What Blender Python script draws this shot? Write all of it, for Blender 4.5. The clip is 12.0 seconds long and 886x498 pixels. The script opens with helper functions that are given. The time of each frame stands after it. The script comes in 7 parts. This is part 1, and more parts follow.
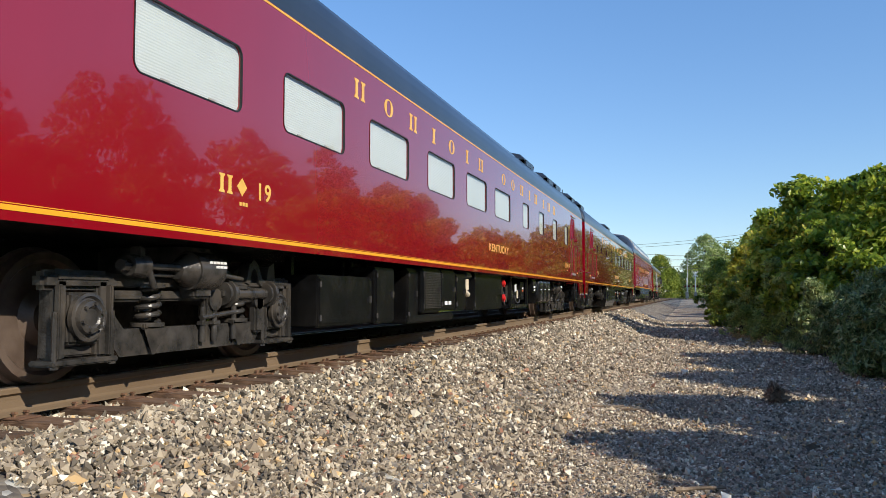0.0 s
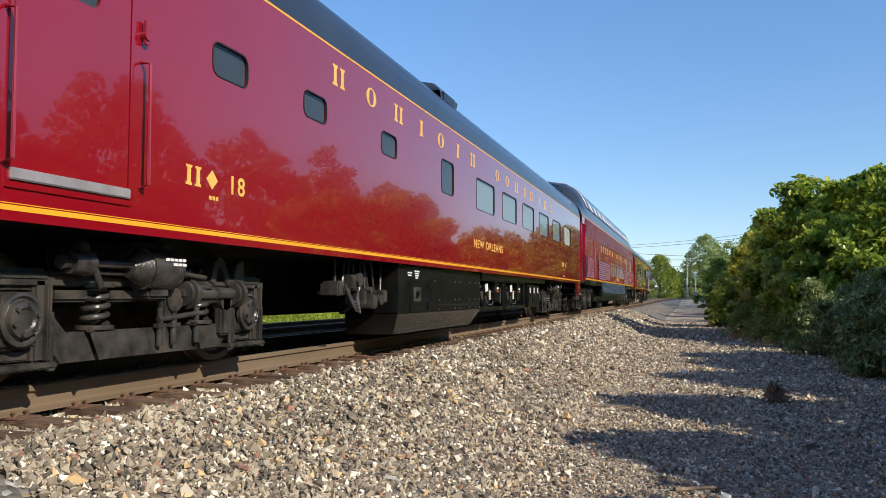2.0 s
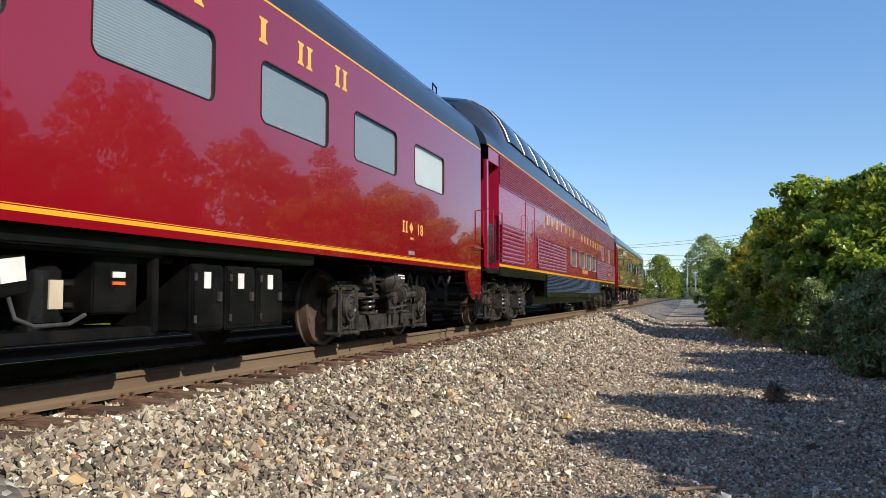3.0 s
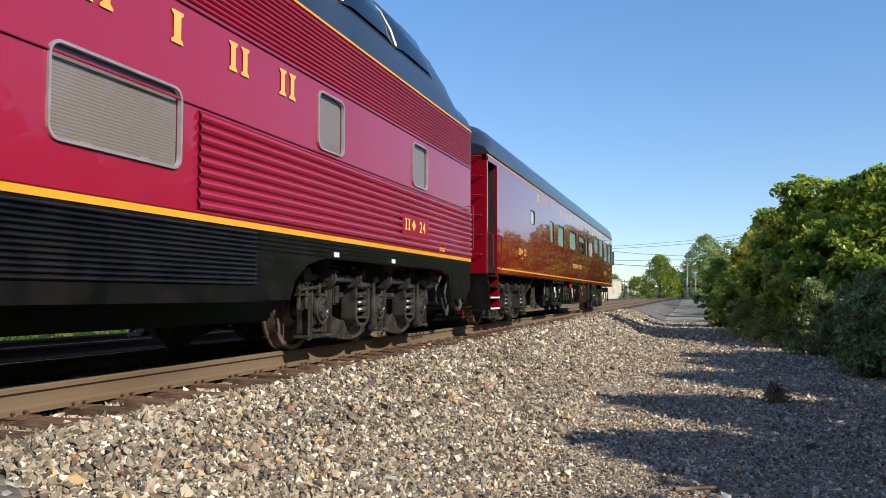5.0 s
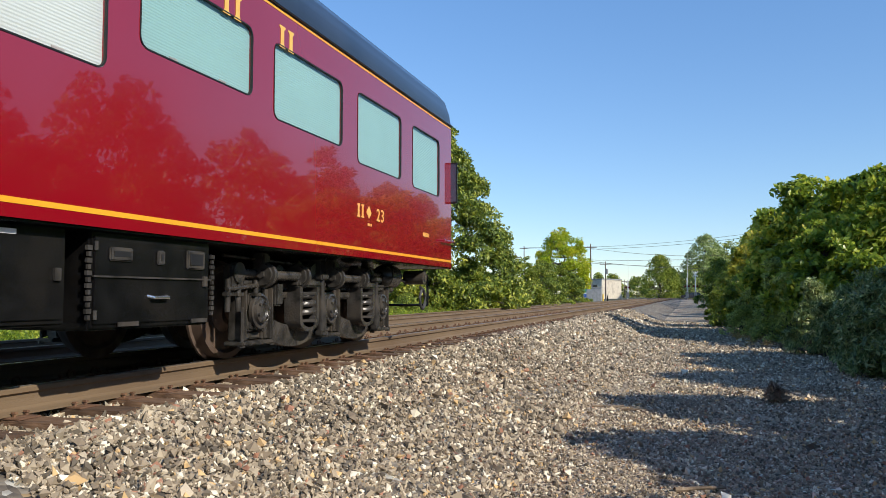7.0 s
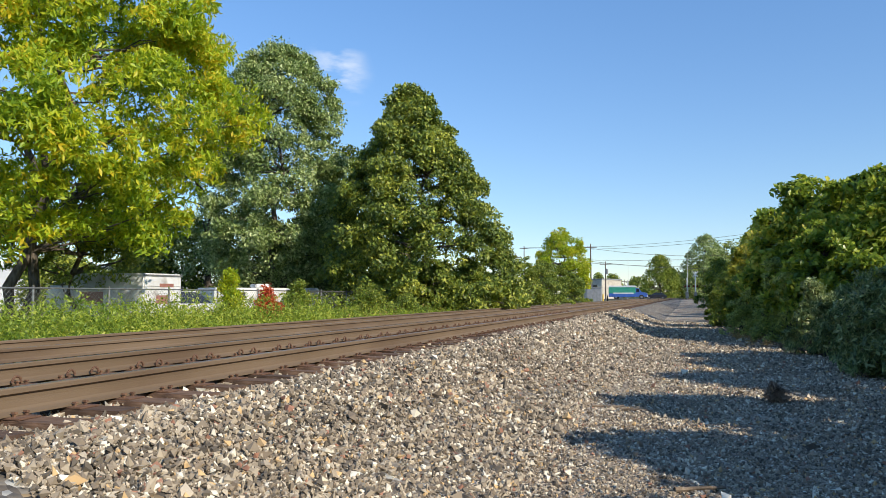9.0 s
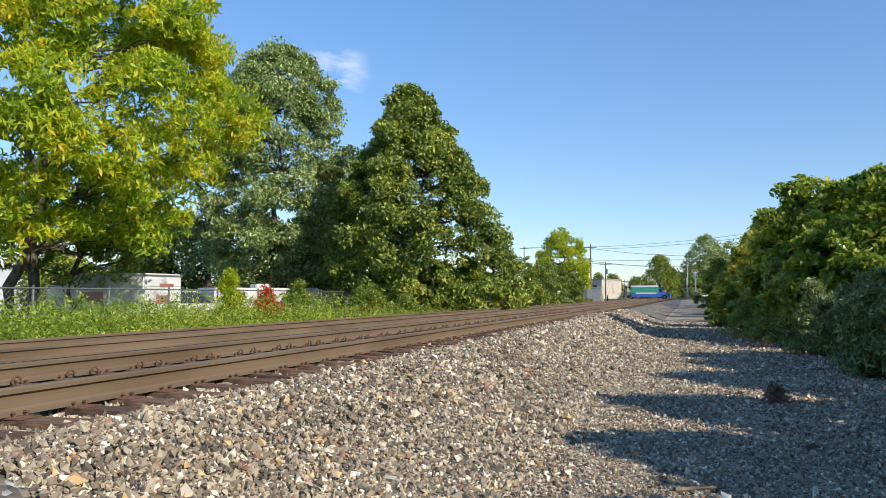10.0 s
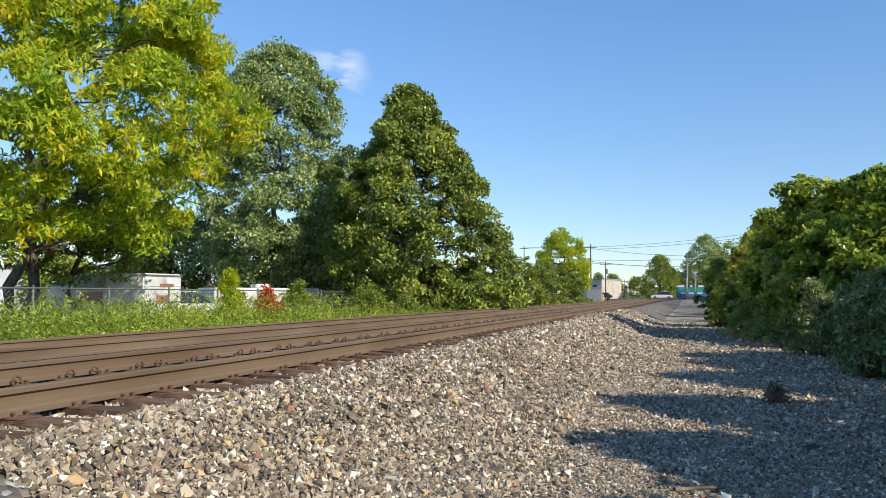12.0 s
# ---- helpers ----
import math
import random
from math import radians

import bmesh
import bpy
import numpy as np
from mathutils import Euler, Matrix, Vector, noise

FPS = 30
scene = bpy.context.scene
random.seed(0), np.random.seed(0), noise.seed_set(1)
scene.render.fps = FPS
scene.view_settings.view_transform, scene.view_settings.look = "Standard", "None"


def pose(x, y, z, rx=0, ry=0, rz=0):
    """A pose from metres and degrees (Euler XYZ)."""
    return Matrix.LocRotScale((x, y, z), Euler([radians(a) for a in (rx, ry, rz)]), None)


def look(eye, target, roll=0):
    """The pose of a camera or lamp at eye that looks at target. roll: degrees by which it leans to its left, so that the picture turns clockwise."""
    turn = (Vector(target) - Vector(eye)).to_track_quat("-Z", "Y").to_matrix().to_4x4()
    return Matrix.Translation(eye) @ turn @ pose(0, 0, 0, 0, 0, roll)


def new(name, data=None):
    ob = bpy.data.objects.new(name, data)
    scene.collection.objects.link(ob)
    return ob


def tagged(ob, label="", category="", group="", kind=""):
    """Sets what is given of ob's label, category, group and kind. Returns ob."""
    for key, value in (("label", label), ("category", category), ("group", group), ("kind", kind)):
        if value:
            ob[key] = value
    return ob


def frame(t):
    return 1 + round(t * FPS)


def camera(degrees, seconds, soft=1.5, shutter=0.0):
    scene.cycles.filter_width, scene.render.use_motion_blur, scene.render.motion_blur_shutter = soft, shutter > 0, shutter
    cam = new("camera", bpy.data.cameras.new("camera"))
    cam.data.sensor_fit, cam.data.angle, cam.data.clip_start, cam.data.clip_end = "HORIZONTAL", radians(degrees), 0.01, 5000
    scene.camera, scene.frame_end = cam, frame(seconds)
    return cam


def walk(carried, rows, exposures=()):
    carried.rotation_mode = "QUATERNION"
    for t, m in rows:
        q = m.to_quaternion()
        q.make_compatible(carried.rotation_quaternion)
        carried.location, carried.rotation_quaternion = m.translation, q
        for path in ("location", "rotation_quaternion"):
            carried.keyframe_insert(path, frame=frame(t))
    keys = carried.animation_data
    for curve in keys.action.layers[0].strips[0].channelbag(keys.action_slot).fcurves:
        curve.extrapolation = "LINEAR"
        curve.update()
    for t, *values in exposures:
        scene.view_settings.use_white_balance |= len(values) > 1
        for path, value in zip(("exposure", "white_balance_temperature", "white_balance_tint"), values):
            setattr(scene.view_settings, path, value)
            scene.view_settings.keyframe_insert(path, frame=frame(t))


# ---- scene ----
EYE = Vector((0, 0, 1.47))
YAW, PITCH = math.atan(437 / 1400), math.atan(82 / 1400)
AIM = Vector((-math.sin(YAW) * math.cos(PITCH), math.cos(YAW) * math.cos(PITCH), math.sin(PITCH)))
cam = camera(58.49, 12.0, soft=0.5)
walk(cam, [(0, look(EYE, EYE + AIM)), (12, look(EYE, EYE + AIM))], exposures=[(0, 0.08), (12, 0.08)])

# ---- light ----
SUN_AZ, SUN_EL = math.atan2(0.90, -0.44), radians(32.7)
sun_way = Vector((math.sin(SUN_AZ) * math.cos(SUN_EL), math.cos(SUN_AZ) * math.cos(SUN_EL), math.sin(SUN_EL)))
sun_lamp = bpy.data.lights.new("sun", "SUN")
sun_lamp.energy, sun_lamp.angle, sun_lamp.color = 5.0, radians(0.5), (1.0, 0.90, 0.75)
sun = new("sun", sun_lamp)
sun.matrix_world = look(sun_way * 50, (0, 0, 0))
world = bpy.data.worlds.new("sky")
scene.world = world
world.use_nodes = True
wn, wl = world.node_tree.nodes, world.node_tree.links
sky = wn.new("ShaderNodeTexSky")
sky.sky_type, sky.sun_disc, sky.sun_elevation, sky.sun_rotation = "NISHITA", False, SUN_EL, SUN_AZ
sky.air_density, sky.dust_density, sky.ozone_density = 1.0, 0.05, 2.5
wn["Background"].inputs["Strength"].default_value = 0.15
sky.altitude = 1200
tint = wn.new("ShaderNodeMix")
tint.data_type, tint.blend_type = "RGBA", "MULTIPLY"
tint.inputs["Factor"].default_value = 1.0
wl.new(sky.outputs["Color"], tint.inputs["A"])
# a few thin wisps of cloud over the trees
way = wn.new("ShaderNodeTexCoord")
height = wn.new("ShaderNodeSeparateXYZ")
wl.new(way.outputs["Generated"], height.inputs["Vector"])
clear = wn.new("ShaderNodeMapRange")
clear.data_type = "FLOAT_VECTOR"
clear.inputs[7].default_value, clear.inputs[8].default_value = (0.0, 0.0, 0.0), (0.42, 0.42, 0.42)
clear.inputs[9].default_value, clear.inputs[10].default_value = (0.80, 0.81, 0.84), (0.93, 1.19, 1.36)
wl.new(height.outputs["Z"], clear.inputs[6])
wl.new(clear.outputs[1], tint.inputs["B"])
wisp_map = wn.new("ShaderNodeMapping")
wisp_map.inputs["Scale"].default_value = (9, 9, 26)
wl.new(way.outputs["Generated"], wisp_map.inputs["Vector"])
wisp = wn.new("ShaderNodeTexNoise")
wisp.inputs["Scale"].default_value, wisp.inputs["Detail"].default_value = 1.6, 7
wl.new(wisp_map.outputs["Vector"], wisp.inputs["Vector"])
near = wn.new("ShaderNodeVectorMath")
near.operation = "DISTANCE"
near.inputs[1].default_value = (-0.4085, 0.8720, 0.2700)
wl.new(way.outputs["Generated"], near.inputs[0])
close = wn.new("ShaderNodeMapRange")
close.interpolation_type = "SMOOTHSTEP"
for key, value in (("From Min", 0.050), ("From Max", 0.008), ("To Min", 0.0), ("To Max", 1.0)):
    close.inputs[key].default_value = value
wl.new(near.outputs["Value"], close.inputs["Value"])
dense = wn.new("ShaderNodeMapRange")
for key, value in (("From Min", 0.47), ("From Max", 0.72), ("To Min", 0.0), ("To Max", 1.0)):
    dense.inputs[key].default_value = value
wl.new(wisp.outputs["Fac"], dense.inputs["Value"])
amount = wn.new("ShaderNodeMath")
amount.operation = "MULTIPLY"
wl.new(close.outputs["Result"], amount.inputs[0])
wl.new(dense.outputs["Result"], amount.inputs[1])
clouded = wn.new("ShaderNodeMix")
clouded.data_type = "RGBA"
wl.new(amount.outputs["Value"], clouded.inputs["Factor"])
wl.new(tint.outputs["Result"], clouded.inputs["A"])
clouded.inputs["B"].default_value = (6.2, 6.5, 6.9, 1)
wl.new(clouded.outputs["Result"], wn["Background"].inputs["Color"])


# ---- materials ----
def surface(name, dark, light, scale=8.0, rough=0.8, metal=0.0, bump=0.0, bump_scale=60.0, rand="", spread=0.35, coat=0.0,
            spots=None, spot_scale=2.0, stretch=(1, 1, 1)):
    """Two tones by noise at two scales; rand: 'island' or 'object' adds a change of brightness piece by piece."""
    m = bpy.data.materials.new(name)
    m.use_nodes = True
    n, l = m.node_tree.nodes, m.node_tree.links
    p = n["Principled BSDF"]
    p.inputs["Roughness"].default_value, p.inputs["Metallic"].default_value = rough, metal
    p.inputs["Coat Weight"].default_value, p.inputs["Coat Roughness"].default_value = coat, 0.012
    geo = n.new("ShaderNodeTexCoord")
    mp = n.new("ShaderNodeMapping")
    mp.inputs["Scale"].default_value = stretch
    l.new(geo.outputs["Object"], mp.inputs["Vector"])
    a = n.new("ShaderNodeTexNoise")
    a.inputs["Scale"].default_value, a.inputs["Detail"].default_value = scale, 8
    l.new(mp.outputs["Vector"], a.inputs["Vector"])
    ramp = n.new("ShaderNodeValToRGB")
    ramp.color_ramp.elements[0].position, ramp.color_ramp.elements[1].position = 0.32, 0.68
    ramp.color_ramp.elements[0].color, ramp.color_ramp.elements[1].color = (*dark, 1), (*light, 1)
    l.new(a.outputs["Fac"], ramp.inputs["Fac"])
    colour = ramp.outputs["Color"]
    if spots:
        b = n.new("ShaderNodeTexNoise")
        b.inputs["Scale"].default_value, b.inputs["Detail"].default_value = spot_scale, 5
        l.new(mp.outputs["Vector"], b.inputs["Vector"])
        r2 = n.new("ShaderNodeValToRGB")
        r2.color_ramp.elements[0].position, r2.color_ramp.elements[1].position = 0.52, 0.66
        l.new(b.outputs["Fac"], r2.inputs["Fac"])
        mix = n.new("ShaderNodeMix")
        mix.data_type = "RGBA"
        l.new(r2.outputs["Color"], mix.inputs["Factor"])
        l.new(colour, mix.inputs["A"])
        mix.inputs["B"].default_value = (*spots, 1)
        colour = mix.outputs["Result"]
    if rand:
        src = n.new("ShaderNodeNewGeometry" if rand == "island" else "ShaderNodeObjectInfo")
        out = src.outputs["Random Per Island" if rand == "island" else "Random"]
        mr = n.new("ShaderNodeMapRange")
        mr.inputs["To Min"].default_value, mr.inputs["To Max"].default_value = 1 - spread, 1 + spread
        l.new(out, mr.inputs["Value"])
        hsv = n.new("ShaderNodeHueSaturation")
        l.new(colour, hsv.inputs["Color"])
        l.new(mr.outputs["Result"], hsv.inputs["Value"])
        colour = hsv.outputs["Color"]
    l.new(colour, p.inputs["Base Color"])
    if bump:
        c = n.new("ShaderNodeTexNoise")
        c.inputs["Scale"].default_value, c.inputs["Detail"].default_value = bump_scale, 6
        l.new(mp.outputs["Vector"], c.inputs["Vector"])
        bp = n.new("ShaderNodeBump")
        bp.inputs["Strength"].default_value, bp.inputs["Distance"].default_value = bump, 0.02
        l.new(c.outputs["Fac"], bp.inputs["Height"])
        l.new(bp.outputs["Normal"], p.inputs["Normal"])
    return m


def stone_mix(name, colours, rand="island", rough=0.9, fine=0.0):
    """Pieces of several stone colours, picked piece by piece, or cell by cell on the sheet below them."""
    m = bpy.data.materials.new(name)
    m.use_nodes = True
    n, l = m.node_tree.nodes, m.node_tree.links
    p = n["Principled BSDF"]
    p.inputs["Roughness"].default_value = rough
    tc = n.new("ShaderNodeTexCoord")
    if rand == "island":
        value = n.new("ShaderNodeNewGeometry").outputs["Random Per Island"]
    else:
        v = n.new("ShaderNodeTexVoronoi")
        v.inputs["Scale"].default_value = fine
        l.new(tc.outputs["Object"], v.inputs["Vector"])
        sep = n.new("ShaderNodeSeparateColor")
        l.new(v.outputs["Color"], sep.inputs["Color"])
        value = sep.outputs["Red"]
        bp = n.new("ShaderNodeBump")
        bp.inputs["Strength"].default_value, bp.inputs["Distance"].default_value = 0.9, 0.03
        bp.invert = True
        l.new(v.outputs["Distance"], bp.inputs["Height"])
        l.new(bp.outputs["Normal"], p.inputs["Normal"])
    ramp = n.new("ShaderNodeValToRGB")
    ramp.color_ramp.interpolation = "CONSTANT"
    els = ramp.color_ramp.elements
    while len(els) < len(colours):
        els.new(0.5)
    for i, (pos, c) in enumerate(colours):
        els[i].position, els[i].color = pos, (*c, 1)
    l.new(value, ramp.inputs["Fac"])
    a = n.new("ShaderNodeTexNoise")
    a.inputs["Scale"].default_value, a.inputs["Detail"].default_value = 1.3, 9
    l.new(tc.outputs["Object"], a.inputs["Vector"])
    mr = n.new("ShaderNodeMapRange")
    mr.inputs["From Min"].default_value, mr.inputs["From Max"].default_value = 0.3, 0.7
    mr.inputs["To Min"].default_value, mr.inputs["To Max"].default_value = 0.78, 1.18
    l.new(a.outputs["Fac"], mr.inputs["Value"])
    hsv = n.new("ShaderNodeHueSaturation")
    l.new(ramp.outputs["Color"], hsv.inputs["Color"])
    l.new(mr.outputs["Result"], hsv.inputs["Value"])
    l.new(hsv.outputs["Color"], p.inputs["Base Color"])
    return m


def leaf_material(name, ramp_colours, shine=0.45, glow=0.35):
    """Leaves: each its own tone, some light passing through them."""
    m = bpy.data.materials.new(name)
    m.use_nodes = True
    n, l = m.node_tree.nodes, m.node_tree.links
    p = n["Principled BSDF"]
    p.inputs["Roughness"].default_value = shine
    g = n.new("ShaderNodeNewGeometry")
    ramp = n.new("ShaderNodeValToRGB")
    els = ramp.color_ramp.elements
    while len(els) < len(ramp_colours):
        els.new(0.5)
    for i, (pos, c) in enumerate(ramp_colours):
        els[i].position, els[i].color = pos, (*c, 1)
    tc = n.new("ShaderNodeTexCoord")
    a = n.new("ShaderNodeTexNoise")
    a.inputs["Scale"].default_value, a.inputs["Detail"].default_value = 0.55, 3
    l.new(tc.outputs["Object"], a.inputs["Vector"])
    mr = n.new("ShaderNodeMapRange")
    mr.inputs["From Min"].default_value, mr.inputs["From Max"].default_value = 0.3, 0.7
    mr.inputs["To Min"].default_value, mr.inputs["To Max"].default_value = -0.3, 0.3
    l.new(a.outputs["Fac"], mr.inputs["Value"])
    add = n.new("ShaderNodeMath")
    l.new(g.outputs["Random Per Island"], add.inputs[0])
    l.new(mr.outputs["Result"], add.inputs[1])
    l.new(add.outputs["Value"], ramp.inputs["Fac"])
    l.new(ramp.outputs["Color"], p.inputs["Base Color"])
    t = n.new("ShaderNodeBsdfTranslucent")
    l.new(ramp.outputs["Color"], t.inputs["Color"])
    mix = n.new("ShaderNodeMixShader")
    mix.inputs["Fac"].default_value = glow
    l.new(p.outputs["BSDF"], mix.inputs[1])
    l.new(t.outputs["BSDF"], mix.inputs[2])
    l.new(mix.outputs["Shader"], n["Material Output"].inputs["Surface"])
    return m


def glass_material(name, tint, ior=1.5):
    m = bpy.data.materials.new(name)
    m.use_nodes = True
    n, l = m.node_tree.nodes, m.node_tree.links
    t = n.new("ShaderNodeBsdfTransparent")
    t.inputs["Color"].default_value = (*tint, 1)
    g = n.new("ShaderNodeBsdfGlossy")
    g.inputs["Roughness"].default_value = 0.02
    f = n.new("ShaderNodeFresnel")
    f.inputs["IOR"].default_value = ior
    mix = n.new("ShaderNodeMixShader")
    l.new(f.outputs["Fac"], mix.inputs["Fac"])
    l.new(t.outputs["BSDF"], mix.inputs[1])
    l.new(g.outputs["BSDF"], mix.inputs[2])
    l.new(mix.outputs["Shader"], n["Material Output"].inputs["Surface"])
    return m


STONES = [(0.0, (0.25, 0.215, 0.17)), (0.18, (0.40, 0.355, 0.285)), (0.36, (0.13, 0.115, 0.095)), (0.52, (0.31, 0.27, 0.215)), (0.66, (0.52, 0.47, 0.385)),
          (0.78, (0.23, 0.195, 0.155)), (0.87, (0.78, 0.76, 0.67)), (0.95, (0.33, 0.18, 0.13)), (0.972, (0.58, 0.42, 0.23))]
BALLAST = stone_mix("ballast_stone", [(p, (c[0] * 1.04, c[1] * 0.98, c[2] * 0.88)) for p, c in STONES])
# Same stones at half value: shade in the gaps put into the colour.
M_GROUND = stone_mix("ballast_bed_gap_shade", [(p, tuple(v * 0.5 for v in c)) for p, c in STONES], rand="cell", fine=17.0)
# Path bed colours lowered: shade between its loose stones is put into them.
M_PATH = stone_mix("path_gravel_gap_shade", [(0.0, (0.28, 0.222, 0.158)), (0.3, (0.42, 0.338, 0.245)), (0.55, (0.185, 0.15, 0.11)), (0.72, (0.53, 0.44, 0.325)),
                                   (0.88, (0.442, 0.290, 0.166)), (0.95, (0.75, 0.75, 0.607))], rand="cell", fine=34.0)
M_SOIL = surface("weedy_soil", (0.05, 0.05, 0.02), (0.12, 0.11, 0.05), 3.0, 0.95, bump=0.6, bump_scale=20, spots=(0.07, 0.10, 0.025), spot_scale=0.6)
M_RAIL = surface("rusty_rail", (0.14, 0.096, 0.056), (0.185, 0.13, 0.08), 2.0, 0.8, bump=0.15, bump_scale=120, spots=(0.12, 0.078, 0.046), spot_scale=1.2, stretch=(1, 0.25, 1))
M_HEAD = surface("worn_rail_head", (0.26, 0.22, 0.19), (0.42, 0.36, 0.31), 6.0, 0.4, 0.7, stretch=(1, 0.1, 1))
M_TIE = surface("creosoted_tie", (0.07, 0.04, 0.026), (0.19, 0.115, 0.07), 14.0, 0.9, bump=0.7, bump_scale=40, rand="object", spread=0.35, stretch=(0.25, 1, 1))
M_TIES = surface("creosoted_ties_far", (0.055, 0.032, 0.022), (0.13, 0.08, 0.052), 14.0, 0.9, bump=0.5, bump_scale=40, rand="island", spread=0.35, stretch=(0.25, 1, 1))
M_PLATE = surface("rusty_tie_plate", (0.10, 0.05, 0.03), (0.20, 0.11, 0.065), 12.0, 0.85, bump=0.3, bump_scale=80)
M_BARK = surface("bark", (0.05, 0.04, 0.03), (0.17, 0.14, 0.11), 9.0, 0.95, bump=0.8, bump_scale=18, stretch=(1, 1, 0.25))
M_ROAD = surface("asphalt", (0.045, 0.045, 0.047), (0.09, 0.088, 0.085), 5.0, 0.9, bump=0.2, bump_scale=90)
M_DRY = surface("dry_stick", (0.12, 0.085, 0.055), (0.26, 0.2, 0.14), 20.0, 0.9, bump=0.4)


# ---- helpers of this scene ----
def part(name, bm, material, parent=None, label="", smooth=False):
    me = bpy.data.meshes.new(name)
    bm.normal_update()
    bm.to_mesh(me)
    bm.free()
    for mm in (material if isinstance(material, (list, tuple)) else [material]):
        me.materials.append(mm)
    if smooth:
        me.shade_smooth()
        me.set_sharp_from_angle(angle=radians(35))
    ob = new(name, me)
    if parent is not None:
        ob.parent = parent
    if label:
        ob["label"] = label
    return ob


def soup(name, verts, faces, material, parent=None):
    """One mesh out of arrays of vertices and of faces that all have the same number of corners."""
    verts, faces = np.asarray(verts, np.float32), np.asarray(faces, np.int32)
    me = bpy.data.meshes.new(name)
    k = faces.shape[1]
    me.vertices.add(len(verts))
    me.vertices.foreach_set("co", verts.ravel())
    me.loops.add(faces.size)
    me.loops.foreach_set("vertex_index", faces.ravel())
    me.polygons.add(len(faces))
    me.polygons.foreach_set("loop_start", np.arange(len(faces), dtype=np.int32) * k)
    me.update(calc_edges=True)
    me.materials.append(material)
    me.shade_flat()
    ob = new(name, me)
    if parent is not None:
        ob.parent = parent
    return ob


def box(bm, x0, x1, y0, y1, z0, z1, bevel=0.0, turn=None):
    m = Matrix.Translation(((x0 + x1) / 2, (y0 + y1) / 2, (z0 + z1) / 2))
    if turn:
        m = m @ turn
    r = bmesh.ops.create_cube(bm, size=1, matrix=m @ Matrix.Diagonal((abs(x1 - x0), abs(y1 - y0), abs(z1 - z0), 1)))
    if bevel:
        bmesh.ops.bevel(bm, geom=list({e for v in r["verts"] for e in v.link_edges}), offset=bevel, segments=2, affect="EDGES")
    return bm


def rod(bm, a, b, r, r2=None, sides=12):
    a, b = Vector(a), Vector(b)
    d = b - a
    m = Matrix.Translation((a + b) / 2) @ d.to_track_quat("Z", "Y").to_matrix().to_4x4()
    bmesh.ops.create_cone(bm, cap_ends=True, segments=sides, radius1=r, radius2=r if r2 is None else r2, depth=d.length, matrix=m)
    return bm


def pipe(bm, points, r, sides=8):
    """A round bar bent along the points."""
    pts = [Vector(p) for p in points]
    rings = []
    for i, p in enumerate(pts):
        d = (pts[min(i + 1, len(pts) - 1)] - pts[max(i - 1, 0)]).normalized()
        side = d.cross(Vector((0.31, 0.17, 0.93))).normalized()
        over = side.cross(d)
        rings.append([bm.verts.new(p + (side * math.cos(t) + over * math.sin(t)) * r) for t in (2 * math.pi * k / sides for k in range(sides))])
    for a, b in zip(rings, rings[1:]):
        for k in range(sides):
            bm.faces.new((a[k], a[(k + 1) % sides], b[(k + 1) % sides], b[k]))
    bm.faces.new(rings[0][::-1])
    bm.faces.new(rings[-1])
    return bm


def boxed(name, dims, material, parent=None, bevel=0.0, label=""):
    return part(name, box(bmesh.new(), *dims, bevel=bevel), material, parent, label)


def thing(name, at, label, category, group="", kind=""):
    ob = new(name)
    ob.location = at
    return tagged(ob, label, category, group, kind)


# ---- ground ----
RAIL_TOP, TRACK_X, GAUGE = 0.865, -5.04, 0.7525
SIDE_X = TRACK_X + 1.525
TRACK2_X, RAIL2_TOP = -9.20, 0.785


def profile(x, y):
    """Height of the ground: path, ballast shoulder, the bed of both tracks, the weedy strip beyond."""
    pts = [(-60, 0.1), (-16, 0.2), (-13.0, 0.3), (-11.6, 0.56), (-8.0, 0.55), (-7.0, 0.60), (-3.8, 0.615), (-3.5, 0.645), (-3.15, 0.63), (-1.75, 0.05), (-1.2, 0.0), (60, 0.0)]
    z = float(np.interp(x, [p[0] for p in pts], [p[1] for p in pts]))
    if y > 110:
        f = min(1.0, (y - 110) / 40)
        z = z * (1 - f) + 0.60 * f
    return z


def ground_sheet():
    xs = [-1500, -400, -120, -60, -30, -20, -16, -14, -13, -12.3, -11.6, -10.5, -9.2, -8, -7.5, -7, -6, -5, -4.2, -3.6, -3.35, -3.05, -2.7, -2.4, -2.1, -1.75, -1.5, -1.2,
          -0.6, 0, 0.8, 1.6, 2.4, 3.2, 5, 8, 14, 30, 60, 200, 600, 1500]
    ys = [-1200, -400, -160, -80, -40, -20, -10, -4, 0, 2, 4, 6, 8, 10, 12, 15, 18, 22, 26, 30, 35, 40, 50, 60, 70, 80, 95, 110, 120, 130, 140, 150, 165, 200, 300, 600, 1200, 3000]
    bm = bmesh.new()
    grid = []
    for y in ys:
        row = []
        for x in xs:
            z = profile(x, y)
            if -14 < x < 6 and 0 < y < 80:
                z += 0.03 * noise.noise((x * 0.9, y * 0.5, 0)) + (0.02 * noise.noise((x * 2.2, y * 2, 5)))
            row.append(bm.verts.new((x, y, z)))
        grid.append(row)
    for j in range(len(ys) - 1):
        for i in range(len(xs) - 1):
            f = bm.faces.new((grid[j][i], grid[j][i + 1], grid[j + 1][i + 1], grid[j + 1][i]))
            x = (xs[i] + xs[i + 1]) / 2
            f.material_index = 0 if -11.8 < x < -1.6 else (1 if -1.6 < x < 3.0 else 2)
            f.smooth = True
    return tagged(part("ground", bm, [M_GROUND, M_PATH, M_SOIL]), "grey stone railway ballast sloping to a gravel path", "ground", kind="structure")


ground_sheet()


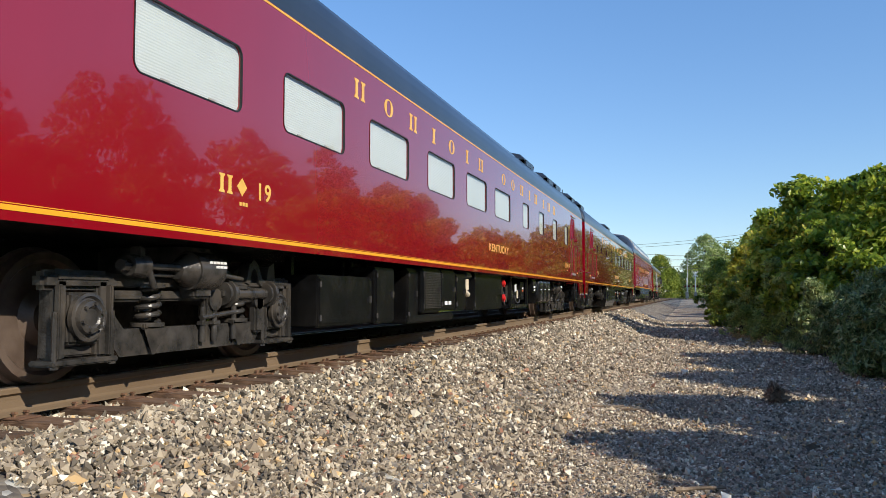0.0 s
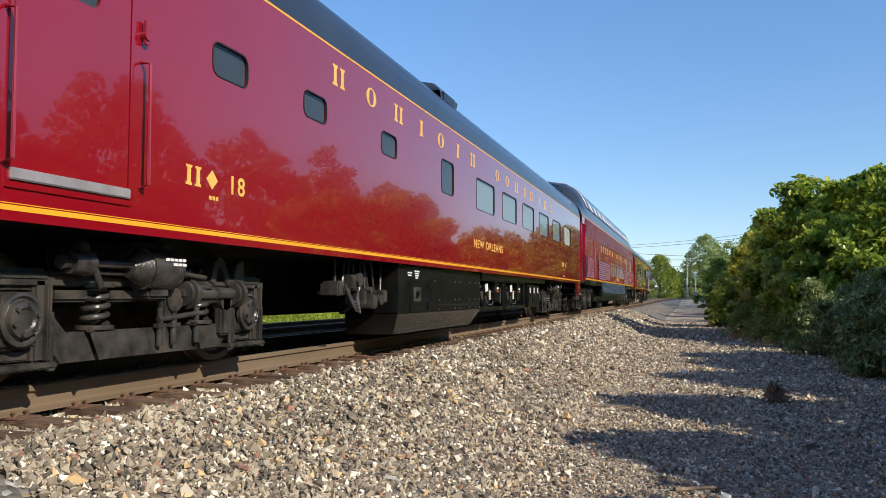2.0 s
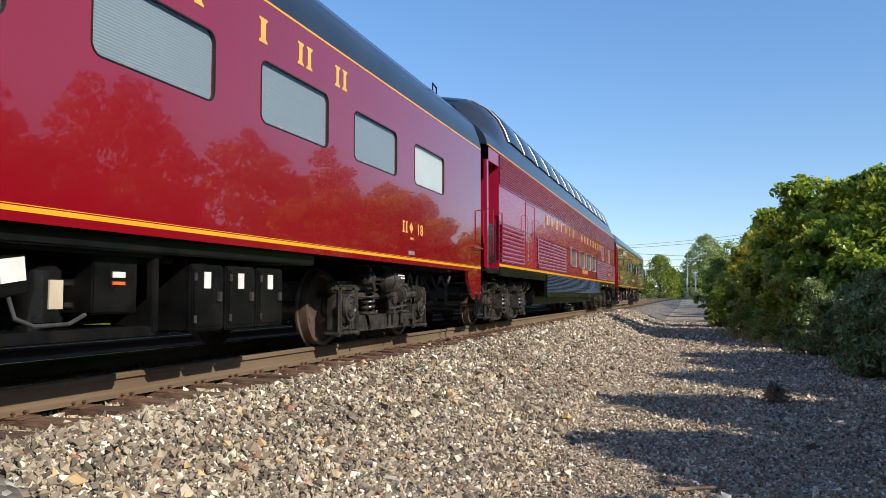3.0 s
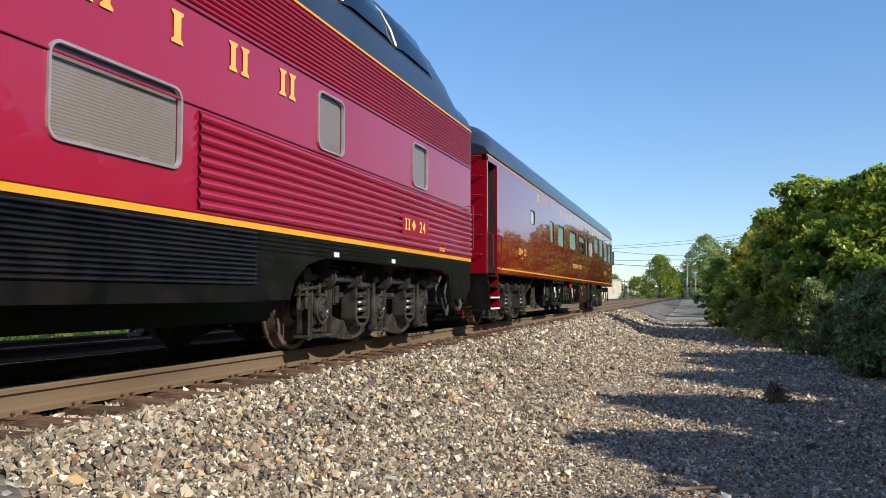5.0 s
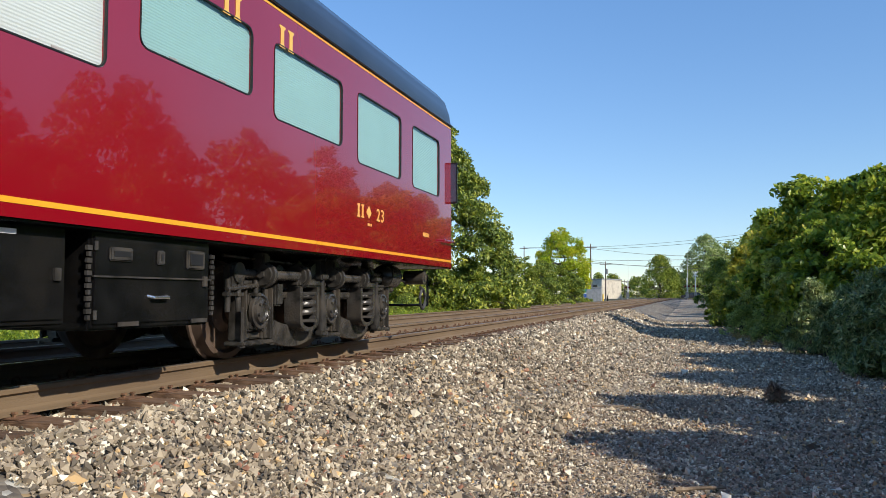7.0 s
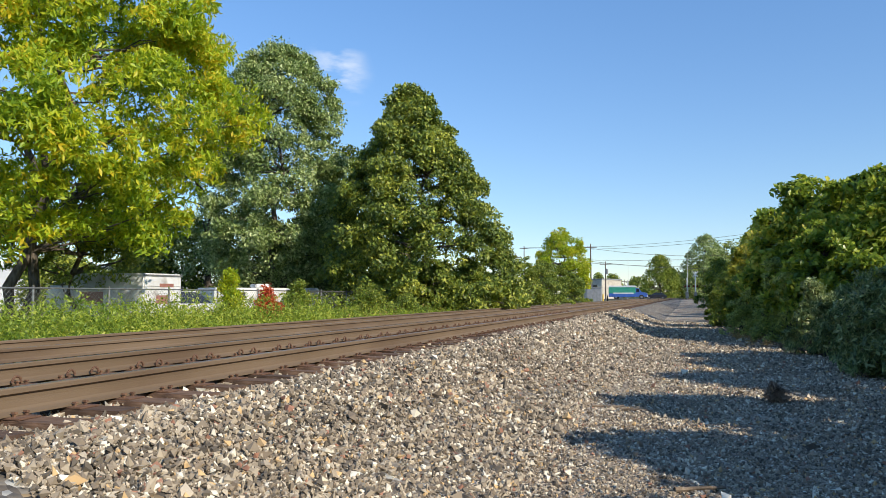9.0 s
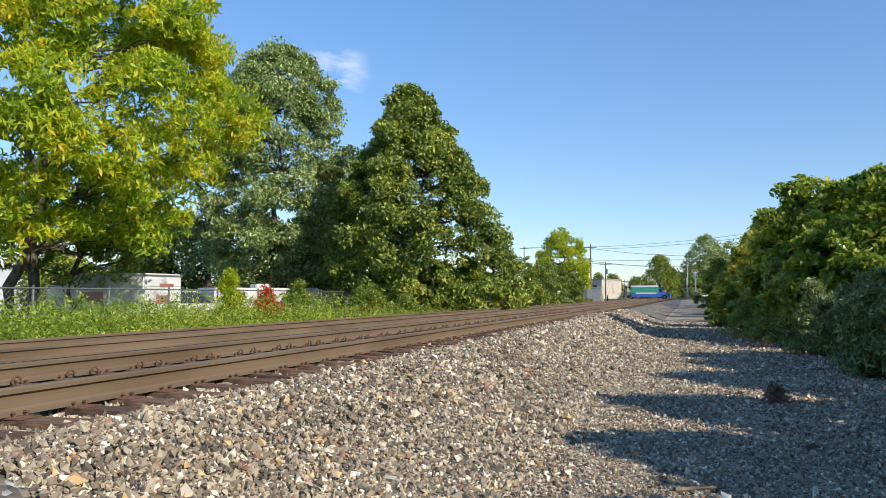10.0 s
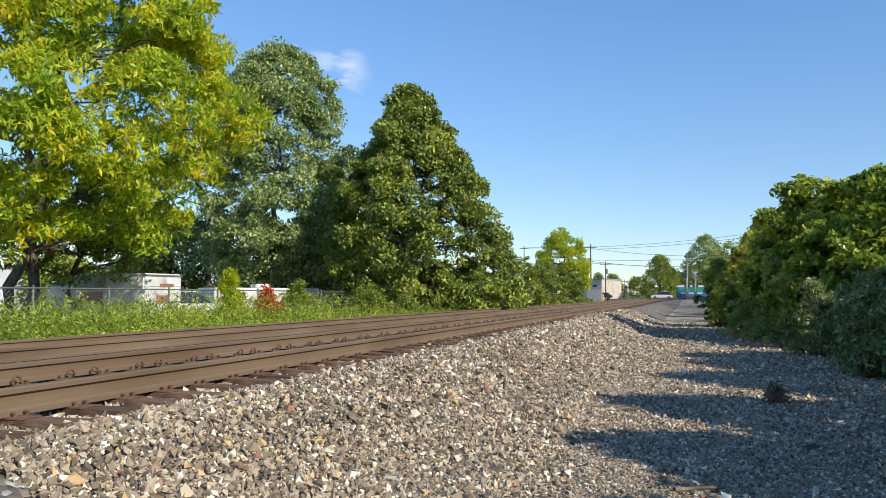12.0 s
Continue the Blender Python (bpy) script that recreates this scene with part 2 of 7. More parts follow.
def stones(name, count, xr, yr, size, lift, label, seed, density=None, grow=0.7):
    """Broken stones: uneven eight-faced lumps strewn over the ground."""
    rng = np.random.default_rng(seed)
    octa = np.array([(1, 0, 0), (-1, 0, 0), (0, 1, 0), (0, -1, 0), (0, 0, 1), (0, 0, -1)], float)
    tri = np.array([(0, 2, 4), (2, 1, 4), (1, 3, 4), (3, 0, 4), (2, 0, 5), (1, 2, 5), (3, 1, 5), (0, 3, 5)])
    n = count
    x = rng.uniform(*xr, n)
    y = yr[0] * (yr[1] / yr[0]) ** rng.uniform(0, 1, n) if density == "near" else rng.uniform(*yr, n)
    z = np.array([profile(a, b) for a, b in zip(x, y)])
    s = size * rng.lognormal(0, 0.30, n)
    if density == "near":
        s = s * (1 + grow * np.clip((y - 5) / 20, 0, 1.6))
    v = np.repeat(octa[None], n, 0) * rng.uniform(0.6, 1.15, (n, 6, 1)) + rng.normal(0, 0.20, (n, 6, 3))
    v = v * (rng.uniform(0.62, 1.25, (n, 1, 3)) * np.array([1.1, 1.1, 0.85])) * s[:, None, None] * 0.56
    q = rng.normal(size=(n, 4))
    q /= np.linalg.norm(q, axis=1)[:, None]
    w, a, b, c = q.T
    R = np.stack([1 - 2 * (b * b + c * c), 2 * (a * b - c * w), 2 * (a * c + b * w), 2 * (a * b + c * w), 1 - 2 * (a * a + c * c), 2 * (b * c - a * w),
                  2 * (a * c - b * w), 2 * (b * c + a * w), 1 - 2 * (a * a + b * b)], 1).reshape(n, 3, 3)
    v = np.einsum("nij,nkj->nki", R, v)
    v += np.stack([x, y, z + s * lift * rng.uniform(-0.2, 1.4, n)], 1)[:, None]
    f = (tri[None] + np.arange(n)[:, None, None] * 6).reshape(-1, 3)
    return tagged(soup(name, v.reshape(-1, 3), f, BALLAST), label, "ballast", kind="stuff")


stones("ballast_stones", 56000, (-3.80, -1.3), (3.0, 45.0), 0.034, 0.42, "loose broken grey and tan ballast stones", 3, "near")
stones("ballast_stones", 80000, (-1.7, 3.2), (4.0, 45.0), 0.024, 0.32, "small gravel stones strewn over the path", 4, "near", 1.1)
stones("ballast_stones", 9000, (-4.5, -3.6), (2.0, 40.0), 0.038, 0.30, "ballast stones between the tie ends", 6, "near")
stones("ballast_stones", 5000, (-6.6, -4.4), (2.0, 40.0), 0.04, 0.3, "ballast stones between the ties", 5, "near")


# ---- tracks ----
def rail_section(bm, x, y0, y1, top):
    half = [(0.0765, -0.180), (0.0765, -0.168), (0.03, -0.152), (0.011, -0.135), (0.0085, -0.085), (0.011, -0.052), (0.036, -0.040), (0.037, -0.010), (0.030, -0.001), (0.0, 0.001)]
    pts = half + [(-a, b) for a, b in reversed(half[:-1])]
    ends = [[bm.verts.new((x + a, y, top + b)) for a, b in pts] for y in (y0, y1)]
    n = len(pts)
    for i in range(n):
        f = bm.faces.new((ends[0][i], ends[0][(i + 1) % n], ends[1][(i + 1) % n], ends[1][i]))
        f.material_index = 1 if i in (8, 9) else 0
    return bm


def track(name, cx, top, pieces, label):
    t = thing(name, (0, 0, 0), label, "railway track", kind="structure")
    for s in (-1, 1):
        part("rail", rail_section(bmesh.new(), cx + s * GAUGE, -170, 260, top), [M_RAIL, M_HEAD], t, "rusty steel rail with a worn head")
    rng = random.Random(7)
    tie_mesh = []
    for k in range(4):
        bm = box(bmesh.new(), -1.30, 1.30, -0.115, 0.115, -0.18, 0, bevel=0.012)
        for v in bm.verts:
            v.co += Vector((0.02 * noise.noise(v.co * 3 + Vector((k, 0, 0))), 0.012 * noise.noise(v.co * 5), 0.006 * noise.noise(v.co * 4 + Vector((0, k, 0)))))
        ob = part("tie", bm, M_TIE)
        tie_mesh.append(ob.data)
        bpy.data.objects.remove(ob)
    bm = box(bmesh.new(), -0.19, 0.19, -0.095, 0.095, 0, 0.014, bevel=0.004)
    plate = part("tie_plate", bm, M_PLATE)
    plate_mesh = plate.data
    bpy.data.objects.remove(plate)
    bm = bmesh.new()
    for sx, sy in ((-0.1, -0.05), (-0.1, 0.05), (0.1, -0.05), (0.1, 0.05)):
        box(bm, sx - 0.008, sx + 0.008, sy - 0.008, sy + 0.008, 0.0, 0.026)
        box(bm, sx - 0.016, sx + 0.016, sy - 0.013, sy + 0.013, 0.022, 0.034)
    sp = part("spikes", bm, M_PLATE)
    spike_mesh = sp.data
    bpy.data.objects.remove(sp)
    bm = bmesh.new()
    for k in range(10):
        a0, a1 = math.pi * k / 10, math.pi * (k + 1) / 10
        rod(bm, (0.05 * math.cos(a0), 0, 0.055 * math.sin(a0)), (0.05 * math.cos(a1), 0, 0.055 * math.sin(a1)), 0.012, sides=6)
    cl = part("rail_clip", bm, M_PLATE)
    clip_mesh = cl.data
    bpy.data.objects.remove(cl)
    tie_top = top - 0.196
    far_v = []
    for i in range(-150, 400):
        y = 4.18 + 0.5 * i + rng.uniform(-0.03, 0.03)
        near = pieces and -8 <= i < 150
        turn = rng.uniform(-1.2, 1.2)
        if near:
            ob = new("tie", rng.choice(tie_mesh))
            ob.parent = t
            ob.matrix_basis = pose(cx + rng.uniform(-0.04, 0.04), y, tie_top, rz=turn)
            if i < 70:
                for s in (-1, 1):
                    ob = new("tie_plate", plate_mesh)
                    ob.parent = t
                    ob.matrix_basis = pose(cx + s * GAUGE, y, tie_top)
                    ob = new("spike_set", spike_mesh)
                    ob.parent = t
                    ob.matrix_basis = pose(cx + s * GAUGE, y + rng.uniform(-0.01, 0.01), tie_top + 0.012)
                if i % 2 == 0:
                    for dy in (-0.16, 0.16):
                        ob = new("rail_clip", clip_mesh)
                        ob.parent = t
                        ob.matrix_basis = pose(cx - GAUGE + 0.10, y + 0.25 + dy, top - 0.165, rz=90)
        else:
            far_v.append((y, turn))
    bm = bmesh.new()
    for y, turn in far_v:
        x0, x1 = cx - 1.3, cx + 1.3
        vs = [bm.verts.new(c) for c in ((x0, y - .115, tie_top), (x1, y - .115, tie_top), (x1, y + .115, tie_top), (x0, y + .115, tie_top),
                                        (x0, y - .115, tie_top - .15), (x1, y - .115, tie_top - .15), (x1, y + .115, tie_top - .15), (x0, y + .115, tie_top - .15))]
        for q in ((0, 1, 2, 3), (1, 0, 4, 5), (2, 1, 5, 6), (3, 2, 6, 7), (0, 3, 7, 4)):
            bm.faces.new([vs[k] for k in q])
    tagged(part("ties", bm, M_TIES, t), kind="stuff")
    return t


track("railway_track", TRACK_X, RAIL_TOP, True, "rusty rails on dark wooden ties in stone ballast")
track("railway_track", TRACK2_X, RAIL2_TOP, False, "second rusty track parallel behind the first one")
# ---- plants ----
L_YELLOW = leaf_material("leaf_yellow_green", [(0.0, (0.22, 0.35, 0.025)), (0.5, (0.48, 0.58, 0.03)), (0.88, (0.68, 0.66, 0.035)), (1.0, (0.76, 0.58, 0.03))], glow=0.5)
L_SILVER = leaf_material("leaf_grey_green", [(0.0, (0.12, 0.19, 0.05)), (0.6, (0.30, 0.385, 0.11)), (1.0, (0.64, 0.70, 0.33))], shine=0.4, glow=0.3)
L_DARK = leaf_material("leaf_dark_green", [(0.0, (0.07, 0.12, 0.026)), (0.6, (0.215, 0.285, 0.042)), (1.0, (0.54, 0.55, 0.085))], glow=0.28)
L_MID = leaf_material("leaf_mid_green", [(0.0, (0.12, 0.19, 0.03)), (0.6, (0.25, 0.32, 0.04)), (1.0, (0.44, 0.44, 0.06))], glow=0.4)
L_SHRUB = leaf_material("leaf_pale_shrub", [(0.0, (0.26, 0.33, 0.10)), (0.6, (0.48, 0.55, 0.15)), (1.0, (0.74, 0.74, 0.24))], glow=0.55)
L_BUSH = leaf_material("leaf_bush_green", [(0.0, (0.08, 0.13, 0.028)), (0.55, (0.20, 0.28, 0.04)), (1.0, (0.46, 0.50, 0.07))], glow=0.33)
L_THICKET = leaf_material("leaf_thicket_green", [(0.0, (0.12, 0.20, 0.032)), (0.5, (0.33, 0.43, 0.05)), (0.85, (0.58, 0.62, 0.085)), (1.0, (0.72, 0.66, 0.11))], shine=0.36, glow=0.5)
L_YELLOWED = leaf_material("leaf_thicket_yellowing", [(0.0, (0.16, 0.21, 0.03)), (0.6, (0.40, 0.42, 0.05)), (1.0, (0.68, 0.56, 0.07))], glow=0.45)
L_WILLOW = leaf_material("leaf_narrow_grey_green", [(0.0, (0.09, 0.14, 0.045)), (0.6, (0.25, 0.32, 0.11)), (1.0, (0.55, 0.58, 0.26))], shine=0.35, glow=0.35)
L_RED = leaf_material("leaf_red", [(0.0, (0.48, 0.06, 0.025)), (1.0, (0.74, 0.17, 0.06))], glow=0.4)
L_STRAW = leaf_material("leaf_straw", [(0.0, (0.26, 0.19, 0.06)), (1.0, (0.50, 0.33, 0.13))], glow=0.35)
L_GRASS = leaf_material("leaf_weeds", [(0.0, (0.16, 0.25, 0.028)), (0.6, (0.34, 0.44, 0.045)), (1.0, (0.58, 0.60, 0.09))], glow=0.45)


def leaves(rng, centres, spread, per, size, droop=0.3, aspect=1.9, dirs=None):
    """Quads of two triangles folded along the midrib, scattered round the clump centres; dirs: the way each clump faces, outward."""
    n = len(centres) * per
    c = np.repeat(centres, per, 0)
    sp = np.repeat(np.broadcast_to(spread, (len(centres),)), per)
    off = rng.normal(size=(n, 3))
    off /= np.linalg.norm(off, axis=1)[:, None]
    off *= (rng.uniform(0.25, 1.0, n) ** 0.6)[:, None] * sp[:, None]
    off[:, 2] *= 0.75
    a = rng.normal(size=(n, 3))
    a[:, 2] -= droop
    up = rng.normal(size=(n, 3)) * 0.8 + np.array([0, 0, 1.0])
    if dirs is not None:
        face = np.repeat(dirs, per, 0)
        # sprays: flattened across the way they face
        off -= face * ((off * face).sum(1) * 0.55)[:, None]
        up = rng.normal(size=(n, 3)) * 0.45 + np.array([0, 0, 0.75]) + face * 0.5
    p = c + off
    a /= np.linalg.norm(a, axis=1)[:, None]
    b = np.cross(up, a)
    b /= np.linalg.norm(b, axis=1)[:, None] + 1e-9
    s = size * rng.uniform(0.6, 1.35, n)
    k = np.cross(a, b)
    L, W = a * (s * aspect / 2)[:, None], b * (s / 2)[:, None]
    v = np.stack([p - L, p + W + k * (s * 0.12)[:, None], p + L, p - W + k * (s * 0.12)[:, None]], 1).reshape(-1, 3)
    f = np.arange(n * 4).reshape(n, 4)
    return v, f


def limb(bm, a, b, r0, r1, rng, bends=4, wander=0.12, sides=8):
    a, b = Vector(a), Vector(b)
    pts = [a.lerp(b, i / bends) for i in range(bends + 1)]
    ln = (b - a).length
    for p in pts[1:-1]:
        p += Vector((rng.normal(), rng.normal(), rng.normal() * 0.4)) * ln * wander * 0.35
    rings = []
    for i, p in enumerate(pts):
        d = (pts[min(i + 1, bends)] - pts[max(i - 1, 0)]).normalized()
        q = d.to_track_quat("Z", "Y")
        r = r0 + (r1 - r0) * i / bends
        rings.append([bm.verts.new(p + q @ Vector((r * math.cos(t), r * math.sin(t), 0))) for t in (2 * math.pi * k / sides for k in range(sides))])
    for i in range(bends):
        for k in range(sides):
            bm.faces.new((rings[i][k], rings[i][(k + 1) % sides], rings[i + 1][(k + 1) % sides], rings[i + 1][k]))
    return pts


def tree(name, at, height, radius, base, material, label, seed, clumps=220, per=110, leaf=0.11, shape="round", trunk=0.25, stems=1, clump_size=0.75, category="tree", squash=(1, 1), hollow=0.55, lean=(0, 0), lobes=0, lobe=1.0, aspect=1.9, droop=0.3, apart=0.35, fill=0.58):
    """Trunk and limbs, and a crown of clumps of single leaves inside an uneven outline. base: height at which the crown starts."""
    rng = np.random.default_rng(seed)
    t = thing(name, at, label, category)
    bm = bmesh.new()
    tops = []
    for s in range(stems):
        foot = Vector((rng.uniform(-apart, apart) * (stems > 1), rng.uniform(-apart, apart) * (stems > 1), -0.15))
        top = Vector((lean[0] * 0.45 + rng.uniform(-0.15, 0.15) * radius, lean[1] * 0.45 + rng.uniform(-0.15, 0.15) * radius, height * 0.86))
        tops.append(limb(bm, foot, top, trunk, trunk * 0.18, rng, 8, 0.10, 10))
    cen = []
    for i in range(clumps):
        h = rng.uniform(0.0, 1.0)
        if shape == "round":
            w = math.sin(math.pi * min(1.0, 0.12 + 0.88 * h) ** 0.8) ** 0.6
        elif shape == "cone":
            w = (1 - h) ** 0.66 * min(1.0, 0.70 + 2.0 * h)
        elif shape == "column":
            w = min(1.0, 0.55 + 2.2 * h) * (1 - h ** 3.2) ** 0.6
        else:
            w = (1 - 0.85 * h ** 1.6)
        ang = rng.uniform(0, 2 * math.pi)
        edge = 1 + 0.22 * noise.noise((math.cos(ang) * 1.6 + seed, math.sin(ang) * 1.6, h * 4.0)) + 0.12 * noise.noise((math.cos(ang) * 5 + seed, math.sin(ang) * 5, h * 11))
        r = radius * w * edge * (hollow + (1 - hollow) * rng.uniform(0, 1) ** 0.5)
        cen.append((lean[0] * h + r * math.cos(ang) * squash[0], lean[1] * h + r * math.sin(ang) * squash[1], base + (height - base) * h + rng.normal() * 0.15))
    cen, dirs = np.array(cen), None
    if lobes:
        up = ((cen[:, 2] - base) / (height - base))[:, None]
        out = cen - np.concatenate([lean[0] * up, lean[1] * up, cen[:, 2:] - 0.8], 1)
        out /= np.linalg.norm(out, axis=1)[:, None] + 1e-6
        pick = rng.integers(0, lobes, clumps)
        own = np.arange(clumps) < clumps * fill
        dirs = rng.normal(size=(clumps, 3)) * 0.6 + np.where(own[:, None], out, out[pick]) * 0.8 + np.array([0, 0, 0.40])
        dirs /= np.linalg.norm(dirs, axis=1)[:, None]
        size = lobe * rng.uniform(0.65, 1.35, lobes)
        grown = cen[pick] + dirs * (size[pick] * rng.uniform(0.3, 1.0, clumps))[:, None] * np.array([1, 1, 0.72])
        cen = np.where(own[:, None], cen, grown)
        cen[:, 2] = np.maximum(cen[:, 2], base * 0.8 + 0.1)
    for i in rng.choice(len(cen), min(len(cen), 46), replace=False):
        c = Vector(cen[i])
        pts = tops[i % stems]
        src = min(pts[1:-1], key=lambda p: abs(p.z - (c.z - 0.25 * (c - p).length)))
        limb(bm, src, c, trunk * 0.26, 0.012, rng, 4, 0.16, 5)
    part("trunk", bm, M_BARK, t, "grey-brown bark", smooth=True)
    v, f = leaves(rng, cen, clump_size * rng.uniform(0.6, 1.35, len(cen)), per, leaf, droop, aspect, dirs)
    crown = soup("crown", v, f, material, t)
    return t


def ray_place(px, py, depth):
    """The place seen in that direction at that depth before the eye."""
    right = Vector((math.cos(YAW), math.sin(YAW), 0))
    up = right.cross(AIM)
    return EYE + (AIM * 1400 + right * (px - 784) + up * (441 - py)) * (depth / 1400)


def stand(px, depth):
    p = ray_place(px, 523, depth)
    return (p.x, p.y, profile(p.x, p.y))


# trees behind the tracks
tree("tree", stand(34, 27), 14.8, 6.1, 3.1, L_YELLOW, "tall walnut-like tree with yellow-green feathery leaves", 11, 980, 130, 0.085, "round", 0.21, 2, 0.70, lean=(2.6, 0.8), lobes=110, lobe=1.1, aspect=2.9, droop=0.5, apart=0.32)
tree("tree", stand(136, 30), 6.6, 2.3, 1.9, L_MID, "young green tree with dark trunk under the tall one", 16, 130, 80, 0.075, "round", 0.15, 1, 0.45, lobes=22, lobe=0.7, aspect=2.9, droop=0.5)
tree("tree", stand(492, 52), 17.6, 5.0, 0.9, L_SILVER, "tall poplar with grey-green small leaves", 12, 1050, 112, 0.118, "column", 0.3, 1, 0.80, lobes=150, lobe=0.9)
tree("tree", stand(372, 60), 18.6, 4.2, 2.0, L_SILVER, "poplar with grey-green leaves behind another one", 19, 330, 70, 0.13, "column", 0.28, 1, 0.75, lobes=60, lobe=1.2)
tree("tree", stand(752, 46), 12.7, 6.9, 0.1, L_DARK, "broad dark green maple-like tree with cone outline", 13, 1050, 108, 0.122, "cone", 0.3, 1, 0.70, lean=(-0.9, -0.3), lobes=150, lobe=0.85)
tree("tree", stand(610, 56), 11.0, 4.6, 0.3, L_DARK, "dark green tree filling the gap behind the maple", 14, 300, 70, 0.14, "round", 0.25, 1, 0.8, lobes=45, lobe=1.1)
tree("tree", stand(996, 92), 8.7, 3.1, 1.2, L_YELLOW, "round yellow-green tree beside the tracks", 15, 300, 80, 0.13, "round", 0.25, 1, 0.72, lobes=60, lobe=0.6)
for i, (px, d, h, r) in enumerate(((880, 52, 3.6, 1.9), (925, 60, 3.6, 2.2), (960, 70, 3.6, 2.4), (985, 78, 3.7, 2.4), (1015, 88, 3.2, 1.7), (835, 45, 2.8, 2.2), (770, 44, 2.8, 2.3), (700, 45, 2.8, 2.3))):
    tree("bush", stand(px, d), h, r, 0.1, L_MID if i % 2 else L_BUSH, "dense green bush along the far side of the tracks", 30 + i, 150, 60, 0.10, "dome", 0.06, 3, 0.42, "bush", lobes=24, lobe=0.6)
for i, (px, d, h, r) in enumerate(((330, 62, 7.5, 5.0), (450, 66, 8.0, 5.0), (560, 64, 8.0, 5.0), (640, 62, 7.0, 4.0), (255, 60, 4.6, 3.5), (110, 62, 4.6, 3.0))):
    tree("tree", stand(px, d), h, r, 0.1, L_DARK, "dark shaded tree in the row behind the yard", 45 + i, 170, 50, 0.17, "round", 0.15, 2, 0.9, hollow=0.4)

# far trees round the crossing
tree("tree", stand(1168, 190), 10.0, 5.2, 0.4, L_MID, "wide green tree beyond the road crossing", 60, 180, 60, 0.22, "dome", 0.3, 1, 1.1)
tree("tree", stand(1190, 205), 7.5, 4.0, 0.4, L_MID, "low yellow-green tree beyond the road crossing", 61, 120, 60, 0.22, "dome", 0.25, 1, 1.0)
tree("tree", stand(1128, 300), 7.5, 6.0, 0.3, L_DARK, "distant dark tree on the horizon", 62, 90, 40, 0.38, "dome", 0.3, 1, 1.4)
tree("tree", stand(1085, 330), 9.0, 6.0, 0.3, L_DARK, "distant dark tree on the horizon", 63, 90, 40, 0.38, "dome", 0.3, 1, 1.4)
tree("tree", stand(1060, 340), 10.0, 5.0, 0.3, L_DARK, "distant dark tree on the horizon", 66, 90, 40, 0.38, "dome", 0.3, 1, 1.4)
tree("tree", stand(1250, 195), 15.6, 5.8, 0.6, L_SILVER, "grey-green tree beyond the crossing signals", 64, 260, 70, 0.2, "round", 0.3, 1, 1.0)
tree("bush", stand(1272, 84), 5.0, 1.9, 0.1, L_BUSH, "green bush near the crossing", 65, 150, 80, 0.12, "dome", 0.1, 2, 0.55, "bush", lobes=22, lobe=0.7)

# trees and bushes beside the path
for i, (px, d, h, r, mt) in enumerate(((1425, 27.0, 5.35, 1.30, L_THICKET), (1490, 25.5, 4.95, 1.6, L_THICKET), (1572, 24.0, 4.75, 1.9, L_THICKET), (1392, 29.5, 4.25, 1.15, L_THICKET), (1362, 35.0, 4.0, 1.05, L_YELLOWED),
                                       (1340, 42.0, 4.0, 1.3, L_YELLOWED), (1322, 52.0, 3.8, 1.5, L_MID), (1300, 64.0, 4.0, 1.7, L_MID), (1640, 22.5, 4.9, 2.0, L_THICKET), (1545, 28.5, 5.1, 2.0, L_THICKET), (1462, 24.3, 3.5, 1.2, L_THICKET), (1530, 22.5, 3.3, 1.2, L_THICKET))):
    tree("tree", stand(px, d), h, r, 0.35, mt, "leafy green tree in the thicket beside the path", 80 + i, 300 if i < 5 else 200, 46, 0.135, "round", 0.09, 2, 0.40, lobes=30, lobe=0.62, aspect=1.7, fill=0.32)
for i, (x, y, h, r) in enumerate(((6.6, 17.6, 4.3, 2.1), (7.4, 14.7, 4.9, 2.0), (6.9, 12.0, 4.7, 2.0), (6.5, 8.2, 4.9, 2.0), (6.4, 5.0, 4.7, 2.0), (7.4, 1.6, 5.2, 2.0), (7.4, -4.0, 5.8, 2.6), (7.4, -12.0, 6.0, 3.0))):
    tree("tree", (x, y, 0), h, r, 0.3, L_BUSH, "leafy green tree in the thicket beside the path", 90 + i, 200, 50, 0.15, "round", 0.1, 2, 0.5, hollow=0.3)
for i, (px, d, h, r, mt, lf, asp) in enumerate(((1372, 25.0, 2.35, 0.62, L_SHRUB, 0.055, 1.7), (1400, 24.0, 1.9, 0.6, L_SHRUB, 0.055, 1.7), (1318, 28.5, 1.45, 0.75, L_SHRUB, 0.05, 1.8), (1292, 36.0, 1.5, 0.8, L_MID, 0.06, 1.8),
                                                (1440, 21.5, 1.5, 0.7, L_WILLOW, 0.042, 3.4), (1470, 19.0, 1.35, 0.7, L_WILLOW, 0.042, 3.4), (1520, 17.5, 1.65, 0.75, L_WILLOW, 0.042, 3.4), (1560, 16.0, 1.7, 0.7, L_WILLOW, 0.042, 3.4),
                                                (1530, 14.9, 1.0, 0.55, L_WILLOW, 0.042, 3.4), (1590, 14.0, 1.3, 0.6, L_WILLOW, 0.042, 3.4), (1278, 46.0, 1.5, 0.9, L_MID, 0.07, 1.9), (1268, 58.0, 1.6, 0.9, L_MID, 0.08, 1.9))):
    tree("bush", stand(px, d), h, r, 0.05, mt, "leafy shrub with arching stems at the edge of the gravel path", 110 + i, 110, 60, lf, "dome", 0.022, 5, 0.22, "bush", hollow=0.3, lobes=14, lobe=0.42, aspect=asp, droop=-0.4, apart=0.25)

